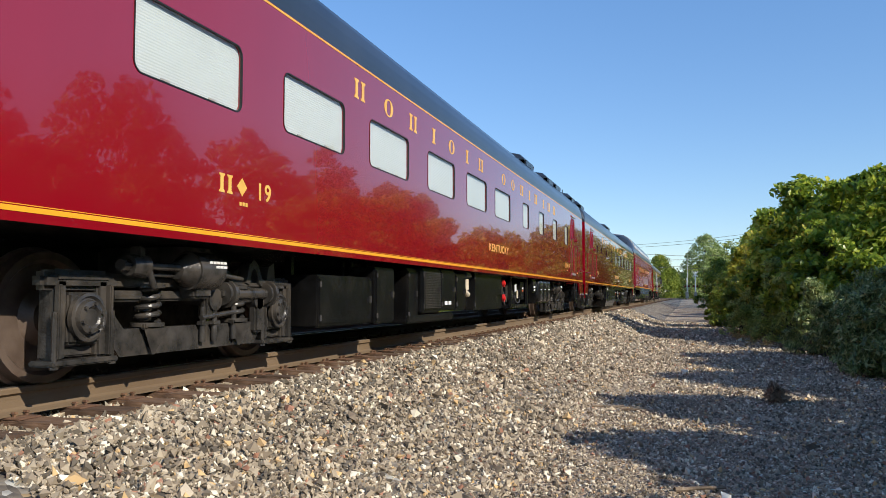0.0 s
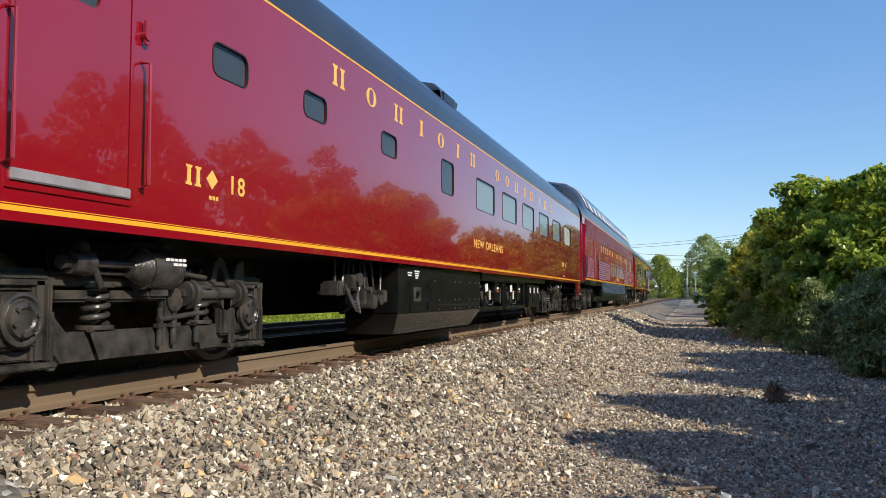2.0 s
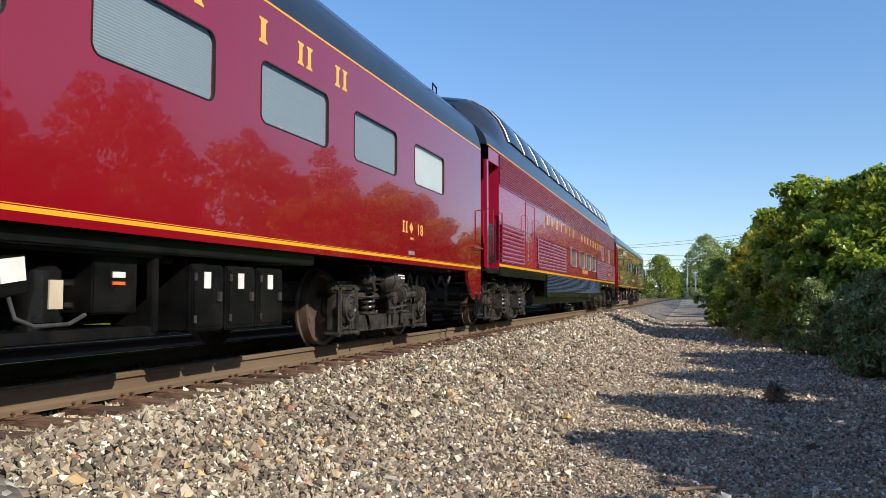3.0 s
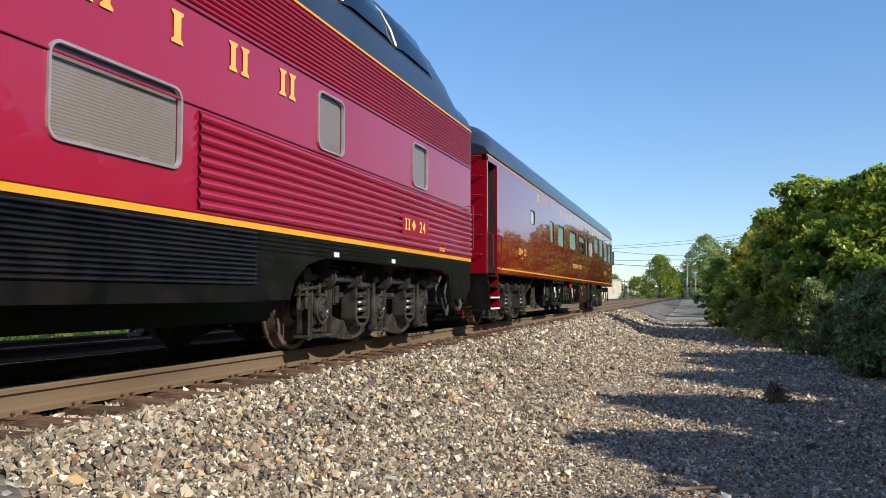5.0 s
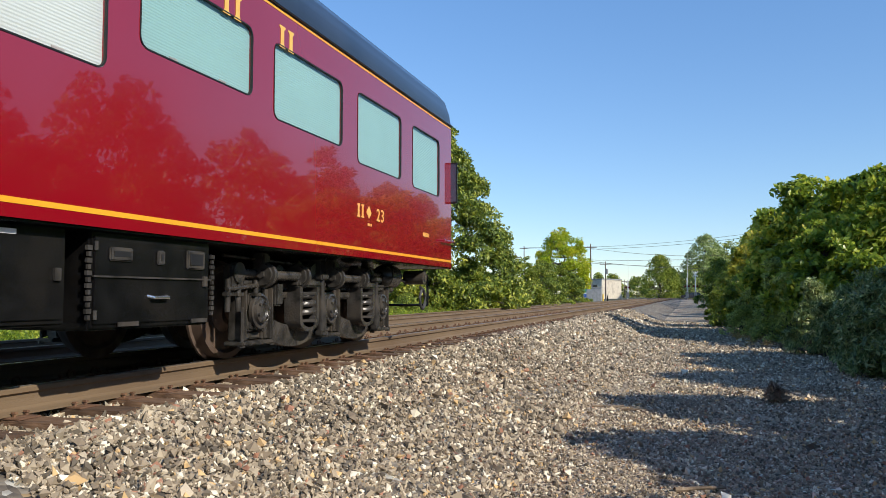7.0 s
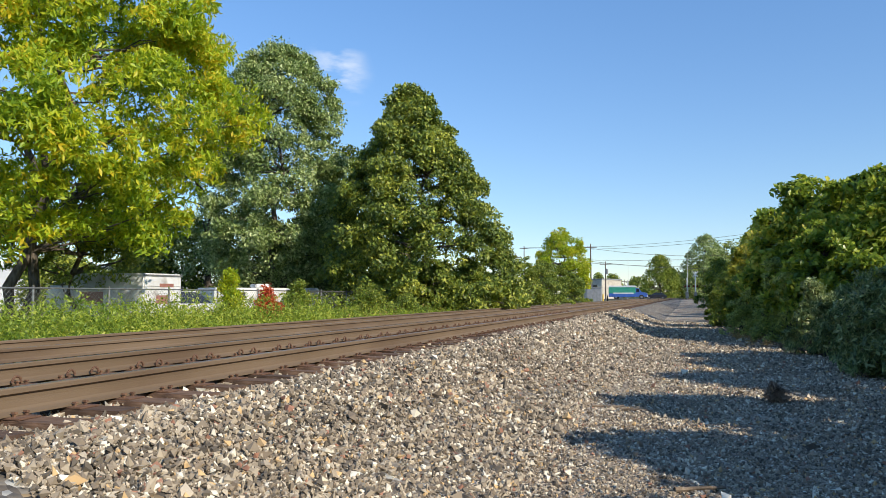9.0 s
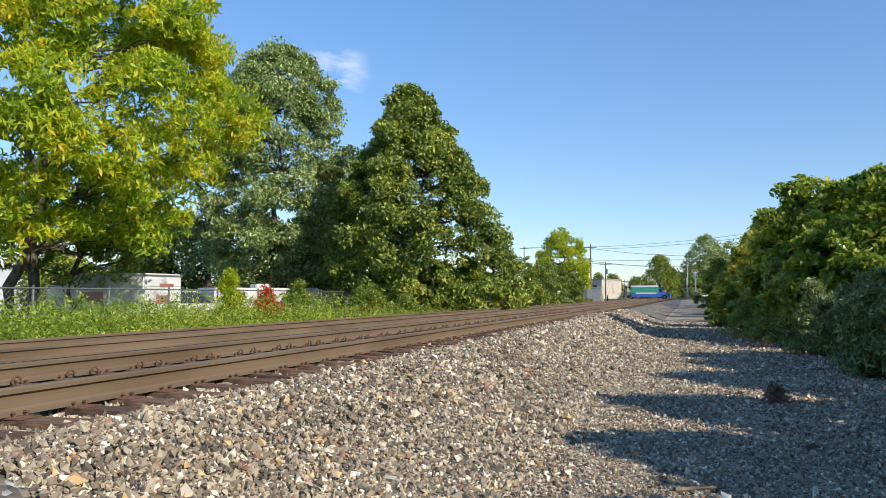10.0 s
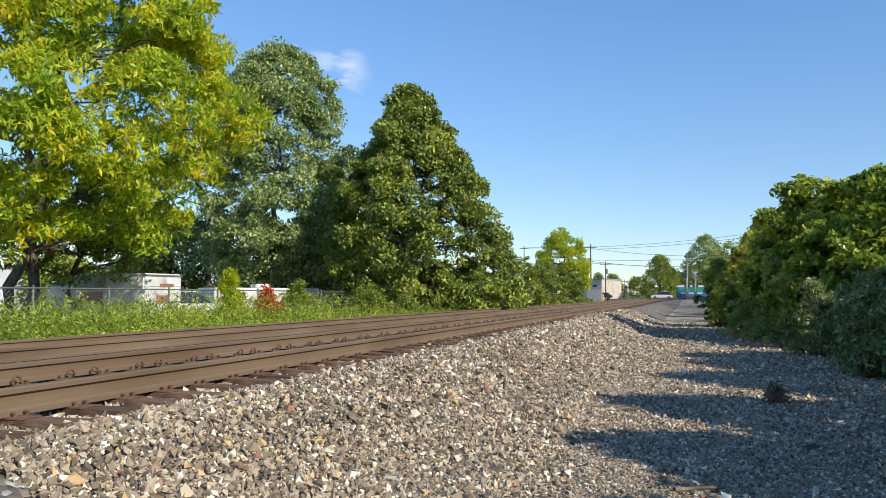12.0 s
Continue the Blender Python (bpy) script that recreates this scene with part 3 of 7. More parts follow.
# taller trees farther from the path, and the row that goes on to the crossing
row = [(22.0 + (k % 3) * 1.3 + k * 0.22, 3.0 + k * 5.2, 11.2 + (k * 7 % 5) * 0.5 + k * 0.12, 3.9) for k in range(21)]
row += [(8.6, 61.0, 6.6, 2.6), (9.4, 74.0, 7.0, 2.8), (8.0, 86.0, 8.8, 3.0), (8.6, 97.0, 9.8, 3.4), (9.2, 108.0, 10.6, 3.8), (9.8, 120.0, 11.2, 4.0), (10.2, 133.0, 11.6, 4.2), (10.8, 147.0, 12.0, 4.4), (11.4, 160.0, 12.2, 4.4)]
for i, (x, y, h, r) in enumerate(row):
    tree("tree", (x, y, profile(x, y)), h, r, 0.3, L_BUSH if i % 2 else L_MID, "green tree in the row beside the railway", 140 + i, 90, 32, 0.30, "round", 0.14, 1, 0.85, hollow=0.4)
for i, (px, d, h, r) in enumerate(((1226, 215, 8.5, 4.5), (1240, 225, 9.5, 5.0), (1266, 215, 13.5, 5.5), (1292, 215, 15.0, 6.5), (1212, 260, 7.5, 5.0), (1330, 220, 15.5, 6.5), (1370, 215, 15.5, 6.5))):
    tree("tree", stand(px, d), h, r, 0.2, L_DARK, "dark green tree in the wood beyond the crossing", 170 + i, 130, 45, 0.32, "round", 0.25, 1, 1.2, hollow=0.4)
# ---- train ----
M_RED = surface("maroon_paint", (0.235, 0.0035, 0.011), (0.262, 0.0045, 0.013), 0.7, 0.12, coat=1.0, bump=0.04, bump_scale=2.6, stretch=(1, 1, 0.22))
M_PINK = surface("maroon_fluted_paint", (0.32, 0.009, 0.038), (0.36, 0.011, 0.045), 0.7, 0.22, coat=0.6, bump=0.04, bump_scale=3.0)
M_ROOF = surface("blue_black_roof_paint", (0.016, 0.021, 0.03), (0.028, 0.035, 0.048), 1.5, 0.3, coat=0.3, bump=0.05, bump_scale=4.0)
M_GOLD = surface("gold_stripe_paint", (0.78, 0.36, 0.02), (0.86, 0.42, 0.03), 3.0, 0.35, coat=0.3)
M_LETTER = surface("gold_letter_paint", (0.72, 0.42, 0.08), (0.80, 0.50, 0.12), 6.0, 0.4)
M_UNDER = surface("black_underframe_paint", (0.004, 0.004, 0.0042), (0.010, 0.010, 0.0103), 6.0, 0.24, bump=0.12, bump_scale=30, spots=(0.013, 0.012, 0.011), spot_scale=2.5)
M_TRUCK = surface("grimy_truck_casting", (0.020, 0.019, 0.0175), (0.066, 0.061, 0.056), 7.0, 0.27, bump=0.25, bump_scale=45, spots=(0.07, 0.06, 0.05), spot_scale=3.0)
for m, level in ((M_UNDER, 0.5), (M_TRUCK, 0.5)):
    m.node_tree.nodes["Principled BSDF"].inputs["Specular IOR Level"].default_value = level
M_STEEL = surface("wheel_steel", (0.10, 0.07, 0.055), (0.20, 0.15, 0.12), 5.0, 0.45, 0.4, bump=0.1)
M_HANDLE = surface("maroon_handrail", (0.22, 0.01, 0.02), (0.3, 0.015, 0.03), 4.0, 0.25, coat=0.5)
M_GALV_BOLT = surface("worn_bolt_steel", (0.12, 0.12, 0.12), (0.25, 0.25, 0.25), 9.0, 0.35, 0.6)
M_CHROME = surface("bright_metal", (0.5, 0.5, 0.5), (0.7, 0.7, 0.7), 9.0, 0.25, 0.9)
M_RUBBER = surface("black_rubber", (0.006, 0.006, 0.006), (0.012, 0.012, 0.012), 12.0, 0.6)
M_WHITE = surface("white_label", (0.7, 0.7, 0.68), (0.82, 0.82, 0.8), 9.0, 0.5)
M_ORANGE = surface("orange_label", (0.75, 0.12, 0.02), (0.8, 0.16, 0.03), 9.0, 0.5)
M_SIGNAL = surface("red_cap_paint", (0.6, 0.02, 0.02), (0.7, 0.03, 0.03), 9.0, 0.4)
# near black: the shade inside the open vestibule is put into the colour
M_INSHADE = surface("vestibule_shade", (0.012, 0.009, 0.009), (0.02, 0.015, 0.014), 4.0, 0.8)
M_HOSE = surface("grey_hose", (0.03, 0.03, 0.03), (0.07, 0.07, 0.07), 9.0, 0.6)
M_BEIGE = surface("beige_filter", (0.5, 0.42, 0.3), (0.62, 0.54, 0.4), 9.0, 0.6)
M_GLASS = glass_material("window_glass", (0.93, 0.96, 0.95))
M_DOMEGLASS = glass_material("dome_glass", (0.25, 0.28, 0.31), 2.7)
M_EDGE = surface("aluminium_frame", (0.42, 0.38, 0.38), (0.55, 0.5, 0.5), 8.0, 0.35, 0.5)


def blind_material(name, colour):
    """Pleated shade: fine level folds."""
    m = surface(name, tuple(v * 0.94 for v in colour), colour, 1.2, 0.8)
    n, l = m.node_tree.nodes, m.node_tree.links
    tc = n.new("ShaderNodeTexCoord")
    w = n.new("ShaderNodeTexWave")
    w.bands_direction = "Z"
    w.inputs["Scale"].default_value, w.inputs["Distortion"].default_value = 14.0, 0.0
    l.new(tc.outputs["Object"], w.inputs["Vector"])
    bp = n.new("ShaderNodeBump")
    bp.inputs["Strength"].default_value, bp.inputs["Distance"].default_value = 0.22, 0.012
    l.new(w.outputs["Fac"], bp.inputs["Height"])
    l.new(bp.outputs["Normal"], n["Principled BSDF"].inputs["Normal"])
    return m


BLINDS = {"white": blind_material("white_pleated_blind", (0.52, 0.57, 0.60)), "grey": blind_material("grey_blue_pleated_blind", (0.22, 0.28, 0.34)),
          "aqua": blind_material("pale_aqua_pleated_blind", (0.27, 0.46, 0.49)), "dark": blind_material("dark_blue_shade", (0.03, 0.045, 0.06)),
          "drab": blind_material("drab_grey_blind", (0.22, 0.19, 0.19))}
W2, SILL, EAVE = 1.525, 1.01, 3.205


def rounded(u0, u1, z0, z1, r, steps=5):
    out = []
    for cu, cz, a in ((u1 - r, z0 + r, -90), (u1 - r, z1 - r, 0), (u0 + r, z1 - r, 90), (u0 + r, z0 + r, 180)):
        for k in range(steps + 1):
            t = radians(a + 90 * k / steps)
            out.append((cu + r * math.cos(t), cz + r * math.sin(t)))
    return out


def side_panel(bm, x, u0, u1, z0, z1, holes, r=0.085):
    """An upright panel with rounded openings and their reveals."""
    def quad(a, b, c, d):
        bm.faces.new([bm.verts.new((x, *p)) for p in (a, b, c, d)])
    m = 0.05
    u = u0
    for h0, h1, b0, b1 in sorted(holes):
        if h0 - m > u:
            quad((u, z0), (h0 - m, z0), (h0 - m, z1), (u, z1))
        quad((h0 - m, z0), (h1 + m, z0), (h1 + m, b0 - m), (h0 - m, b0 - m))
        quad((h0 - m, b1 + m), (h1 + m, b1 + m), (h1 + m, z1), (h0 - m, z1))
        ring = rounded(h0, h1, b0, b1, min(r, (h1 - h0) / 3))
        n = len(ring)
        k = n // 4
        inner = [bm.verts.new((x, *p)) for p in ring]
        deep = [bm.verts.new((x - 0.032, *p)) for p in ring]
        corner = [bm.verts.new((x, *p)) for p in ((h1 + m, b0 - m), (h1 + m, b1 + m), (h0 - m, b1 + m), (h0 - m, b0 - m))]
        for c in range(4):
            for i in range(c * k, c * k + k - 1):
                bm.faces.new((corner[c], inner[i + 1], inner[i]))
            bm.faces.new((corner[c], corner[(c + 1) % 4], inner[(c * k + k) % n], inner[c * k + k - 1]))
        for i in range(n):
            bm.faces.new((inner[i], inner[(i + 1) % n], deep[(i + 1) % n], deep[i]))
        u = h1 + m
    if u < u1:
        quad((u, z0), (u1, z0), (u1, z1), (u, z1))


def window(car, u0, u1, z0, z1, blind, frame_material=None, proud=0.005):
    bm = bmesh.new()
    r, edge = min(0.085, (u1 - u0) / 3), 0.010 if frame_material else 0.0055
    a, b = rounded(u0 - edge, u1 + edge, z0 - edge, z1 + edge, r + edge), rounded(u0 + edge, u1 - edge, z0 + edge, z1 - edge, r - edge)
    n = len(a)
    v = [[bm.verts.new((x, *p)) for p in ring] for x, ring in ((W2 + 0.001, a), (W2 + proud, a), (W2 + proud, b), (W2 - 0.014, b))]
    for s in range(3):
        for i in range(n):
            bm.faces.new((v[s][i], v[s][(i + 1) % n], v[s + 1][(i + 1) % n], v[s + 1][i]))
    w = part("window", bm, frame_material or M_RUBBER, car)
    bm = bmesh.new()
    bm.faces.new([bm.verts.new((W2 - 0.010, *p)) for p in b])
    g = part("pane", bm, M_GLASS, w)
    g.visible_shadow = False
    style, share = blind if isinstance(blind, tuple) else (blind, 0.0)
    boxed("blind", (W2 - 0.055, W2 - 0.032, u0 - 0.01, u1 + 0.01, z0 - 0.01 + share * (z1 - z0), z1 + 0.01), BLINDS[style], w)
    if u1 - u0 > 1.0 and z1 - z0 < 0.62:
        for k in (0.28, 0.72):
            y = u0 + (u1 - u0) * k
            boxed("blind_tab", (W2 - 0.032, W2 - 0.024, y - 0.05, y + 0.05, z0 + 0.012 + share * (z1 - z0), z0 + 0.035 + share * (z1 - z0)), M_EDGE, w)
    if share:
        boxed("shade", (W2 - 0.115, W2 - 0.09, u0 - 0.01, u1 + 0.01, z0 - 0.01, z1 + 0.01), BLINDS["dark"], w)
    return w


def loft(bm, sections, closed=False):
    rows = [[bm.verts.new(p) for p in s] for s in sections]
    for a, b in zip(rows, rows[1:]):
        for i in range(len(a) - (0 if closed else 1)):
            bm.faces.new((a[i], a[(i + 1) % len(a)], b[(i + 1) % len(a)], b[i]))
    return rows


ROOF = [(1.525, 3.205), (1.528, 3.30), (1.515, 3.42), (1.46, 3.58), (1.34, 3.72), (1.16, 3.84), (0.88, 3.94), (0.5, 4.03), (0.0, 4.06)]


def full(pts):
    return pts + [(-a, b) for a, b in reversed(pts[:-1])]


def roof(car, ln, slope0=0.0, slope1=0.0):
    prof = full(ROOF)
    def at(y, f):
        return [(a, y, 3.205 + (b - 3.205) * f) for a, b in prof]
    bm = bmesh.new()
    secs = []
    if slope0:
        secs += [at(0.0, 0.35), at(slope0 * 0.35, 0.72), at(slope0 * 0.7, 0.93)]
    secs += [at(slope0, 1.0), at(ln - slope1, 1.0)]
    if slope1:
        secs += [at(ln - slope1 * 0.7, 0.93), at(ln - slope1 * 0.35, 0.72), at(ln, 0.35)]
    rows = loft(bm, secs)
    bm.faces.new(rows[0])
    bm.faces.new(list(reversed(rows[-1])))
    bmesh.ops.recalc_face_normals(bm, faces=bm.faces)
    return part("roof", bm, M_ROOF, car, "smooth blue-black painted roof", smooth=True)


def letters(car, text, u, z, height, x=W2 + 0.004, wide=1.1, material=None):
    """Raised words of the built-in font on the car's side."""
    cu = bpy.data.curves.new("lettering", "FONT")
    cu.body, cu.size, cu.extrude, cu.space_character = text, height * 1.38, 0.001, 1.16
    cu.offset = height * 0.022
    tmp = new("lettering", cu)
    me = bpy.data.meshes.new_from_object(tmp.evaluated_get(bpy.context.evaluated_depsgraph_get()))
    bpy.data.objects.remove(tmp)
    me.materials.clear()
    me.materials.append(material or M_LETTER)
    ob = new("lettering", me)
    ob.parent = car
    ob.matrix_basis = pose(x, u, z, 90, 0, 90) @ Matrix.Diagonal((wide, 1, 1, 1))
    return ob


def post_mesh(x, a, b, z, h, foot):
    """A flat upright post with a short flat foot at either end, cut from one sheet."""
    t = h * 0.085
    ring = [(a - foot, z), (b + foot, z), (b + foot, z + t), (b, z + 2 * t), (b, z + h - 2 * t), (b + foot, z + h - t), (b + foot, z + h), (a - foot, z + h), (a - foot, z + h - t), (a, z + h - 2 * t), (a, z + 2 * t), (a - foot, z + t)]
    bm = bmesh.new()
    f = bm.faces.new([bm.verts.new((x, *q)) for q in ring])
    up = bmesh.ops.extrude_face_region(bm, geom=[f])
    bmesh.ops.translate(bm, vec=(0.003, 0, 0), verts=[v for v in up["geom"] if isinstance(v, bmesh.types.BMVert)])
    bmesh.ops.recalc_face_normals(bm, faces=bm.faces)
    return bm


def emblem(car, starts, z, h, w=0.30, x=W2 + 0.001, kinds="212010211202022"):
    """A row of plain gold shapes: posts in pairs, single posts and oval rings."""
    for u, kind in zip(starts, kinds):
        if kind == "1":
            bm = bmesh.new()
            n = 24
            for k in range(n):
                a, b = 2 * math.pi * k / n, 2 * math.pi * (k + 1) / n
                ring = [(u + w / 2 + (w / 2 - e * w * (0.12 + 0.16 * abs(math.cos(c)))) * math.cos(c), z + h / 2 + (h / 2 - e * h * 0.08) * math.sin(c)) for c, e in ((a, 0), (b, 0), (b, 1), (a, 1))]
                bm.faces.new([bm.verts.new((x + 0.002, *q)) for q in ring])
            bmesh.ops.remove_doubles(bm, verts=bm.verts, dist=0.0005)
            bmesh.ops.solidify(bm, geom=bm.faces, thickness=0.002)
            part("emblem", bm, M_LETTER, car)
            continue
        if kind == "4":
            bm = rod(bmesh.new(), (x, u + w / 2, z + h / 2), (x + 0.003, u + w / 2, z + h / 2), h * 0.5, sides=4)
            part("emblem", bm, M_LETTER, car)
            continue
        for a, b in (((0.10, 0.32), (0.70, 0.92)) if kind == "2" else ((0.36, 0.64),)):
            part("emblem", post_mesh(x, u + w * a, u + w * b, z, h, w * 0.09), M_LETTER, car)


def small_bars(car, u, z, n, material=None, w=0.028, h=0.055, gap=0.018, x=W2 + 0.003):
    bm = bmesh.new()
    for i in range(n):
        box(bm, x - 0.002, x + 0.002, u + i * (w + gap), u + i * (w + gap) + w, z, z + h)
    return part("marking", bm, material or M_LETTER, car)


def handrail(car, u, z0, z1, x=W2, material=None):
    bm = pipe(bmesh.new(), [(x - 0.01, u, z0), (x + 0.075, u, z0 + 0.02), (x + 0.075, u, z1 - 0.02), (x - 0.01, u, z1)], 0.013)
    return part("handrail", bm, material or M_HANDLE, car)


# trucks
CACHE = {}


def shared(name, key, build, material, parent, m, label="", smooth=False):
    if key not in CACHE:
        ob = part(name, build(), material, None, "", smooth)
        CACHE[key] = ob.data
        bpy.data.objects.remove(ob)
    ob = new(name, CACHE[key])
    ob.parent, ob.matrix_basis = parent, m
    if label:
        ob["label"] = label
    return ob


def spring_mesh(r=0.085, wire=0.021, turns=4, h=0.26):
    bm = bmesh.new()
    n = turns * 12
    pipe(bm, [(r * math.cos(t), r * math.sin(t), h * t / (2 * math.pi * turns)) for t in (2 * math.pi * k / 12 for k in range(n + 1))], wire, 8)
    rod(bm, (0, 0, -0.03), (0, 0, 0.0), r + 0.045, sides=16)
    rod(bm, (0, 0, h), (0, 0, h + 0.03), r + 0.045, sides=16)
    return bm


def stirrup_mesh():
    """Cast U that hangs round a bolster spring, with a drop plate below."""
    bm = bmesh.new()
    ring = [(-0.22, 0.36), (-0.22, 0.02)] + [(0.22 * -math.cos(t), 0.02 - 0.12 * math.sin(t)) for t in (0.4, 0.8, 1.2, 1.57, 1.94, 2.34, 2.74)] + [(0.22, 0.02), (0.22, 0.36)]
    inner = [(-0.165, 0.36), (-0.165, 0.03)] + [(0.165 * -math.cos(t), 0.03 - 0.085 * math.sin(t)) for t in (0.4, 0.8, 1.2, 1.57, 1.94, 2.34, 2.74)] + [(0.165, 0.03), (0.165, 0.36)]
    loft(bm, [[(x, *p) for p in seq] for x, seq in ((0.16, inner), (0.16, ring), (-0.02, ring), (-0.02, inner), (0.16, inner))])
    bmesh.ops.recalc_face_normals(bm, faces=bm.faces)
    box(bm, -0.02, 0.17, -0.27, 0.27, 0.36, 0.43, bevel=0.02)
    return bm


def arch_mesh():
    """Hooked cast lug on top of the frame."""
    bm = bmesh.new()
    pts = [(-0.16, 0.0), (-0.11, 0.17), (-0.03, 0.22), (0.05, 0.17), (0.12, 0.04), (0.20, 0.03), (0.24, 0.16), (0.34, 0.20), (0.36, 0.0)]
    low = [(-0.10, -0.02), (-0.06, 0.11), (-0.02, 0.14), (0.02, 0.10), (0.08, -0.02), (0.20, -0.06), (0.27, -0.02), (0.30, 0.0), (0.33, -0.02)]
    loft(bm, [[(x, *p) for p in pts + low[::-1]] for x in (-0.02, 0.09)], True)
    bmesh.ops.edgeloop_fill(bm, edges=[e for e in bm.edges if e.is_boundary])
    bmesh.ops.recalc_face_normals(bm, faces=bm.faces)
    return bm


def tube_mesh(ln=0.70):
    """Thick bolster anchor rod between two flanged rubber discs."""
    bm = bmesh.new()
    rod(bm, (0, -ln / 2, 0), (0, ln / 2, 0), 0.052, sides=16)
    for y in (-ln / 2, ln / 2):
        for dy, r in ((-0.05, 0.105), (0.0, 0.125), (0.05, 0.105)):
            rod(bm, (-0.01, y + dy - 0.018, 0), (-0.01, y + dy + 0.018, 0), r, sides=18)
        rod(bm, (0, y - 0.10, 0), (0, y + 0.10, 0), 0.04, sides=6)
    box(bm, -0.10, 0.02, -ln / 2 - 0.07, -ln / 2 + 0.07, 0.09, 0.20, bevel=0.02)
    return bm


def journal_mesh():
    bm = bmesh.new()
    box(bm, -0.10, 0.05, -0.15, 0.15, -0.18, 0.17, bevel=0.02)
    prof = [(0.05, 0.165), (0.085, 0.165), (0.09, 0.145), (0.07, 0.130), (0.075, 0.120), (0.105, 0.110), (0.115, 0.075), (0.10, 0.06), (0.10, 0.0)]
    loft(bm, [[(x, r * math.cos(t), r * math.sin(t)) for x, r in prof] for t in (2 * math.pi * k / 24 for k in range(25))])
    bmesh.ops.recalc_face_normals(bm, faces=bm.faces)
    for k in range(6):
        t = math.pi * k / 3 + 0.3
        rod(bm, (0.08, 0.092 * math.cos(t), 0.092 * math.sin(t)), (0.128, 0.092 * math.cos(t), 0.092 * math.sin(t)), 0.015, sides=6)
    return bm


def pedestal_mesh():
    """Frame legs either side of the journal box, tied below, with flared tops and liners."""
    bm = bmesh.new()
    for s in (-1, 1):
        box(bm, -0.1, 0.06, s * 0.19 - 0.05, s * 0.19 + 0.05, -0.28, 0.26, bevel=0.02)
        box(bm, 0.05, 0.10, s * 0.235 - 0.018, s * 0.235 + 0.018, -0.27, 0.22, bevel=0.008)
        rod(bm, (0.075, s * 0.265, -0.30), (0.075, s * 0.265, 0.04), 0.018, sides=8)
        rod(bm, (0.075, s * 0.265, -0.33), (0.075, s * 0.265, -0.29), 0.03, sides=6)
    box(bm, -0.1, 0.11, -0.30, 0.30, -0.315, -0.275, bevel=0.01)
    box(bm, -0.1, 0.07, -0.27, 0.27, 0.22, 0.32, bevel=0.035)
    box(bm, -0.06, 0.02, -0.14, 0.14, -0.26, -0.20, bevel=0.01)
    return bm


def equalizer_mesh(span):
    """Deep equalizer beam, dipping between two axles."""
    bm = bmesh.new()
    h = span / 2
    if span < 2:
        cut = [-1 + k / 7 for k in range(15)]
        top = [(h * a, 0.04 - 0.26 * (1 - a * a) ** 0.8) for a in cut]
        bot = [(h * a, -0.07 - 0.37 * max(0.0, 1 - a * a) ** 0.62) for a in cut]
    else:
        top = [(-h, 0.03), (-h + 0.28, -0.02), (-h + 0.42, -0.16), (h - 0.42, -0.16), (h - 0.28, -0.02), (h, 0.03)]
        bot = [(-h, -0.06), (-h + 0.2, -0.16), (-h + 0.38, -0.36), (h - 0.38, -0.36), (h - 0.2, -0.16), (h, -0.06)]
    loft(bm, [[(x, *p) for p in top + bot[::-1]] for x in (-0.03, 0.03)], True)
    f = [e for e in bm.edges if e.is_boundary]
    bmesh.ops.edgeloop_fill(bm, edges=f)
    bmesh.ops.recalc_face_normals(bm, faces=bm.faces)
    return bm


def cylinder_mesh():
    """Brake cylinder with its pot, rods and a bracket."""
    bm = bmesh.new()
    rod(bm, (0, -0.17, 0), (0, 0.17, 0), 0.155, sides=20)
    rod(bm, (0, 0.17, 0), (0, 0.24, 0), 0.155, 0.10, 20)
    rod(bm, (0, -0.30, 0.0), (0, -0.17, 0), 0.07, 0.14, 16)
    rod(bm, (0.02, -0.72, 0.02), (0.02, -0.28, 0.02), 0.03)
    rod(bm, (-0.03, -0.72, -0.04), (-0.03, -0.28, -0.04), 0.018)
    rod(bm, (0, -0.86, 0.02), (0, -0.70, 0.02), 0.075, 0.095, 14)
    rod(bm, (0, -0.94, 0.02), (0, -0.86, 0.02), 0.045, sides=10)
    box(bm, -0.05, 0.05, -0.80, -0.72, 0.06, 0.16, bevel=0.015)
    box(bm, -0.12, 0.05, -0.12, 0.12, -0.22, -0.12, bevel=0.02)
    rod(bm, (0.03, -0.66, -0.02), (0.03, -0.6, -0.14), 0.025)
    rod(bm, (0.02, 0.24, -0.02), (0.02, 0.62, -0.05), 0.02)
    return bm


def rigging_mesh():
    bm = bmesh.new()
    rod(bm, (0, -0.30, 0), (0, 0.42, 0.02), 0.045)
    for y in (-0.3, 0.42):
        rod(bm, (-0.05, y, 0.01), (0.05, y, 0.01), 0.095, sides=16)
    box(bm, -0.06, 0.03, -0.42, -0.30, -0.16, 0.08, bevel=0.02)
    box(bm, -0.04, 0.05, 0.36, 0.50, -0.30, 0.06, bevel=0.02)
    rod(bm, (0.03, -0.48, -0.14), (0.03, 0.05, -0.10), 0.022)
    rod(bm, (0.0, -0.5, 0.16), (0.0, 0.95, 0.12), 0.016)
    for y in (-0.45, -0.28, 0.02):
        rod(bm, (0.02, y, -0.34), (0.02, y, -0.05), 0.026)
        box(bm, 0.0, 0.05, y - 0.05, y + 0.05, -0.2, -0.17)
    return bm


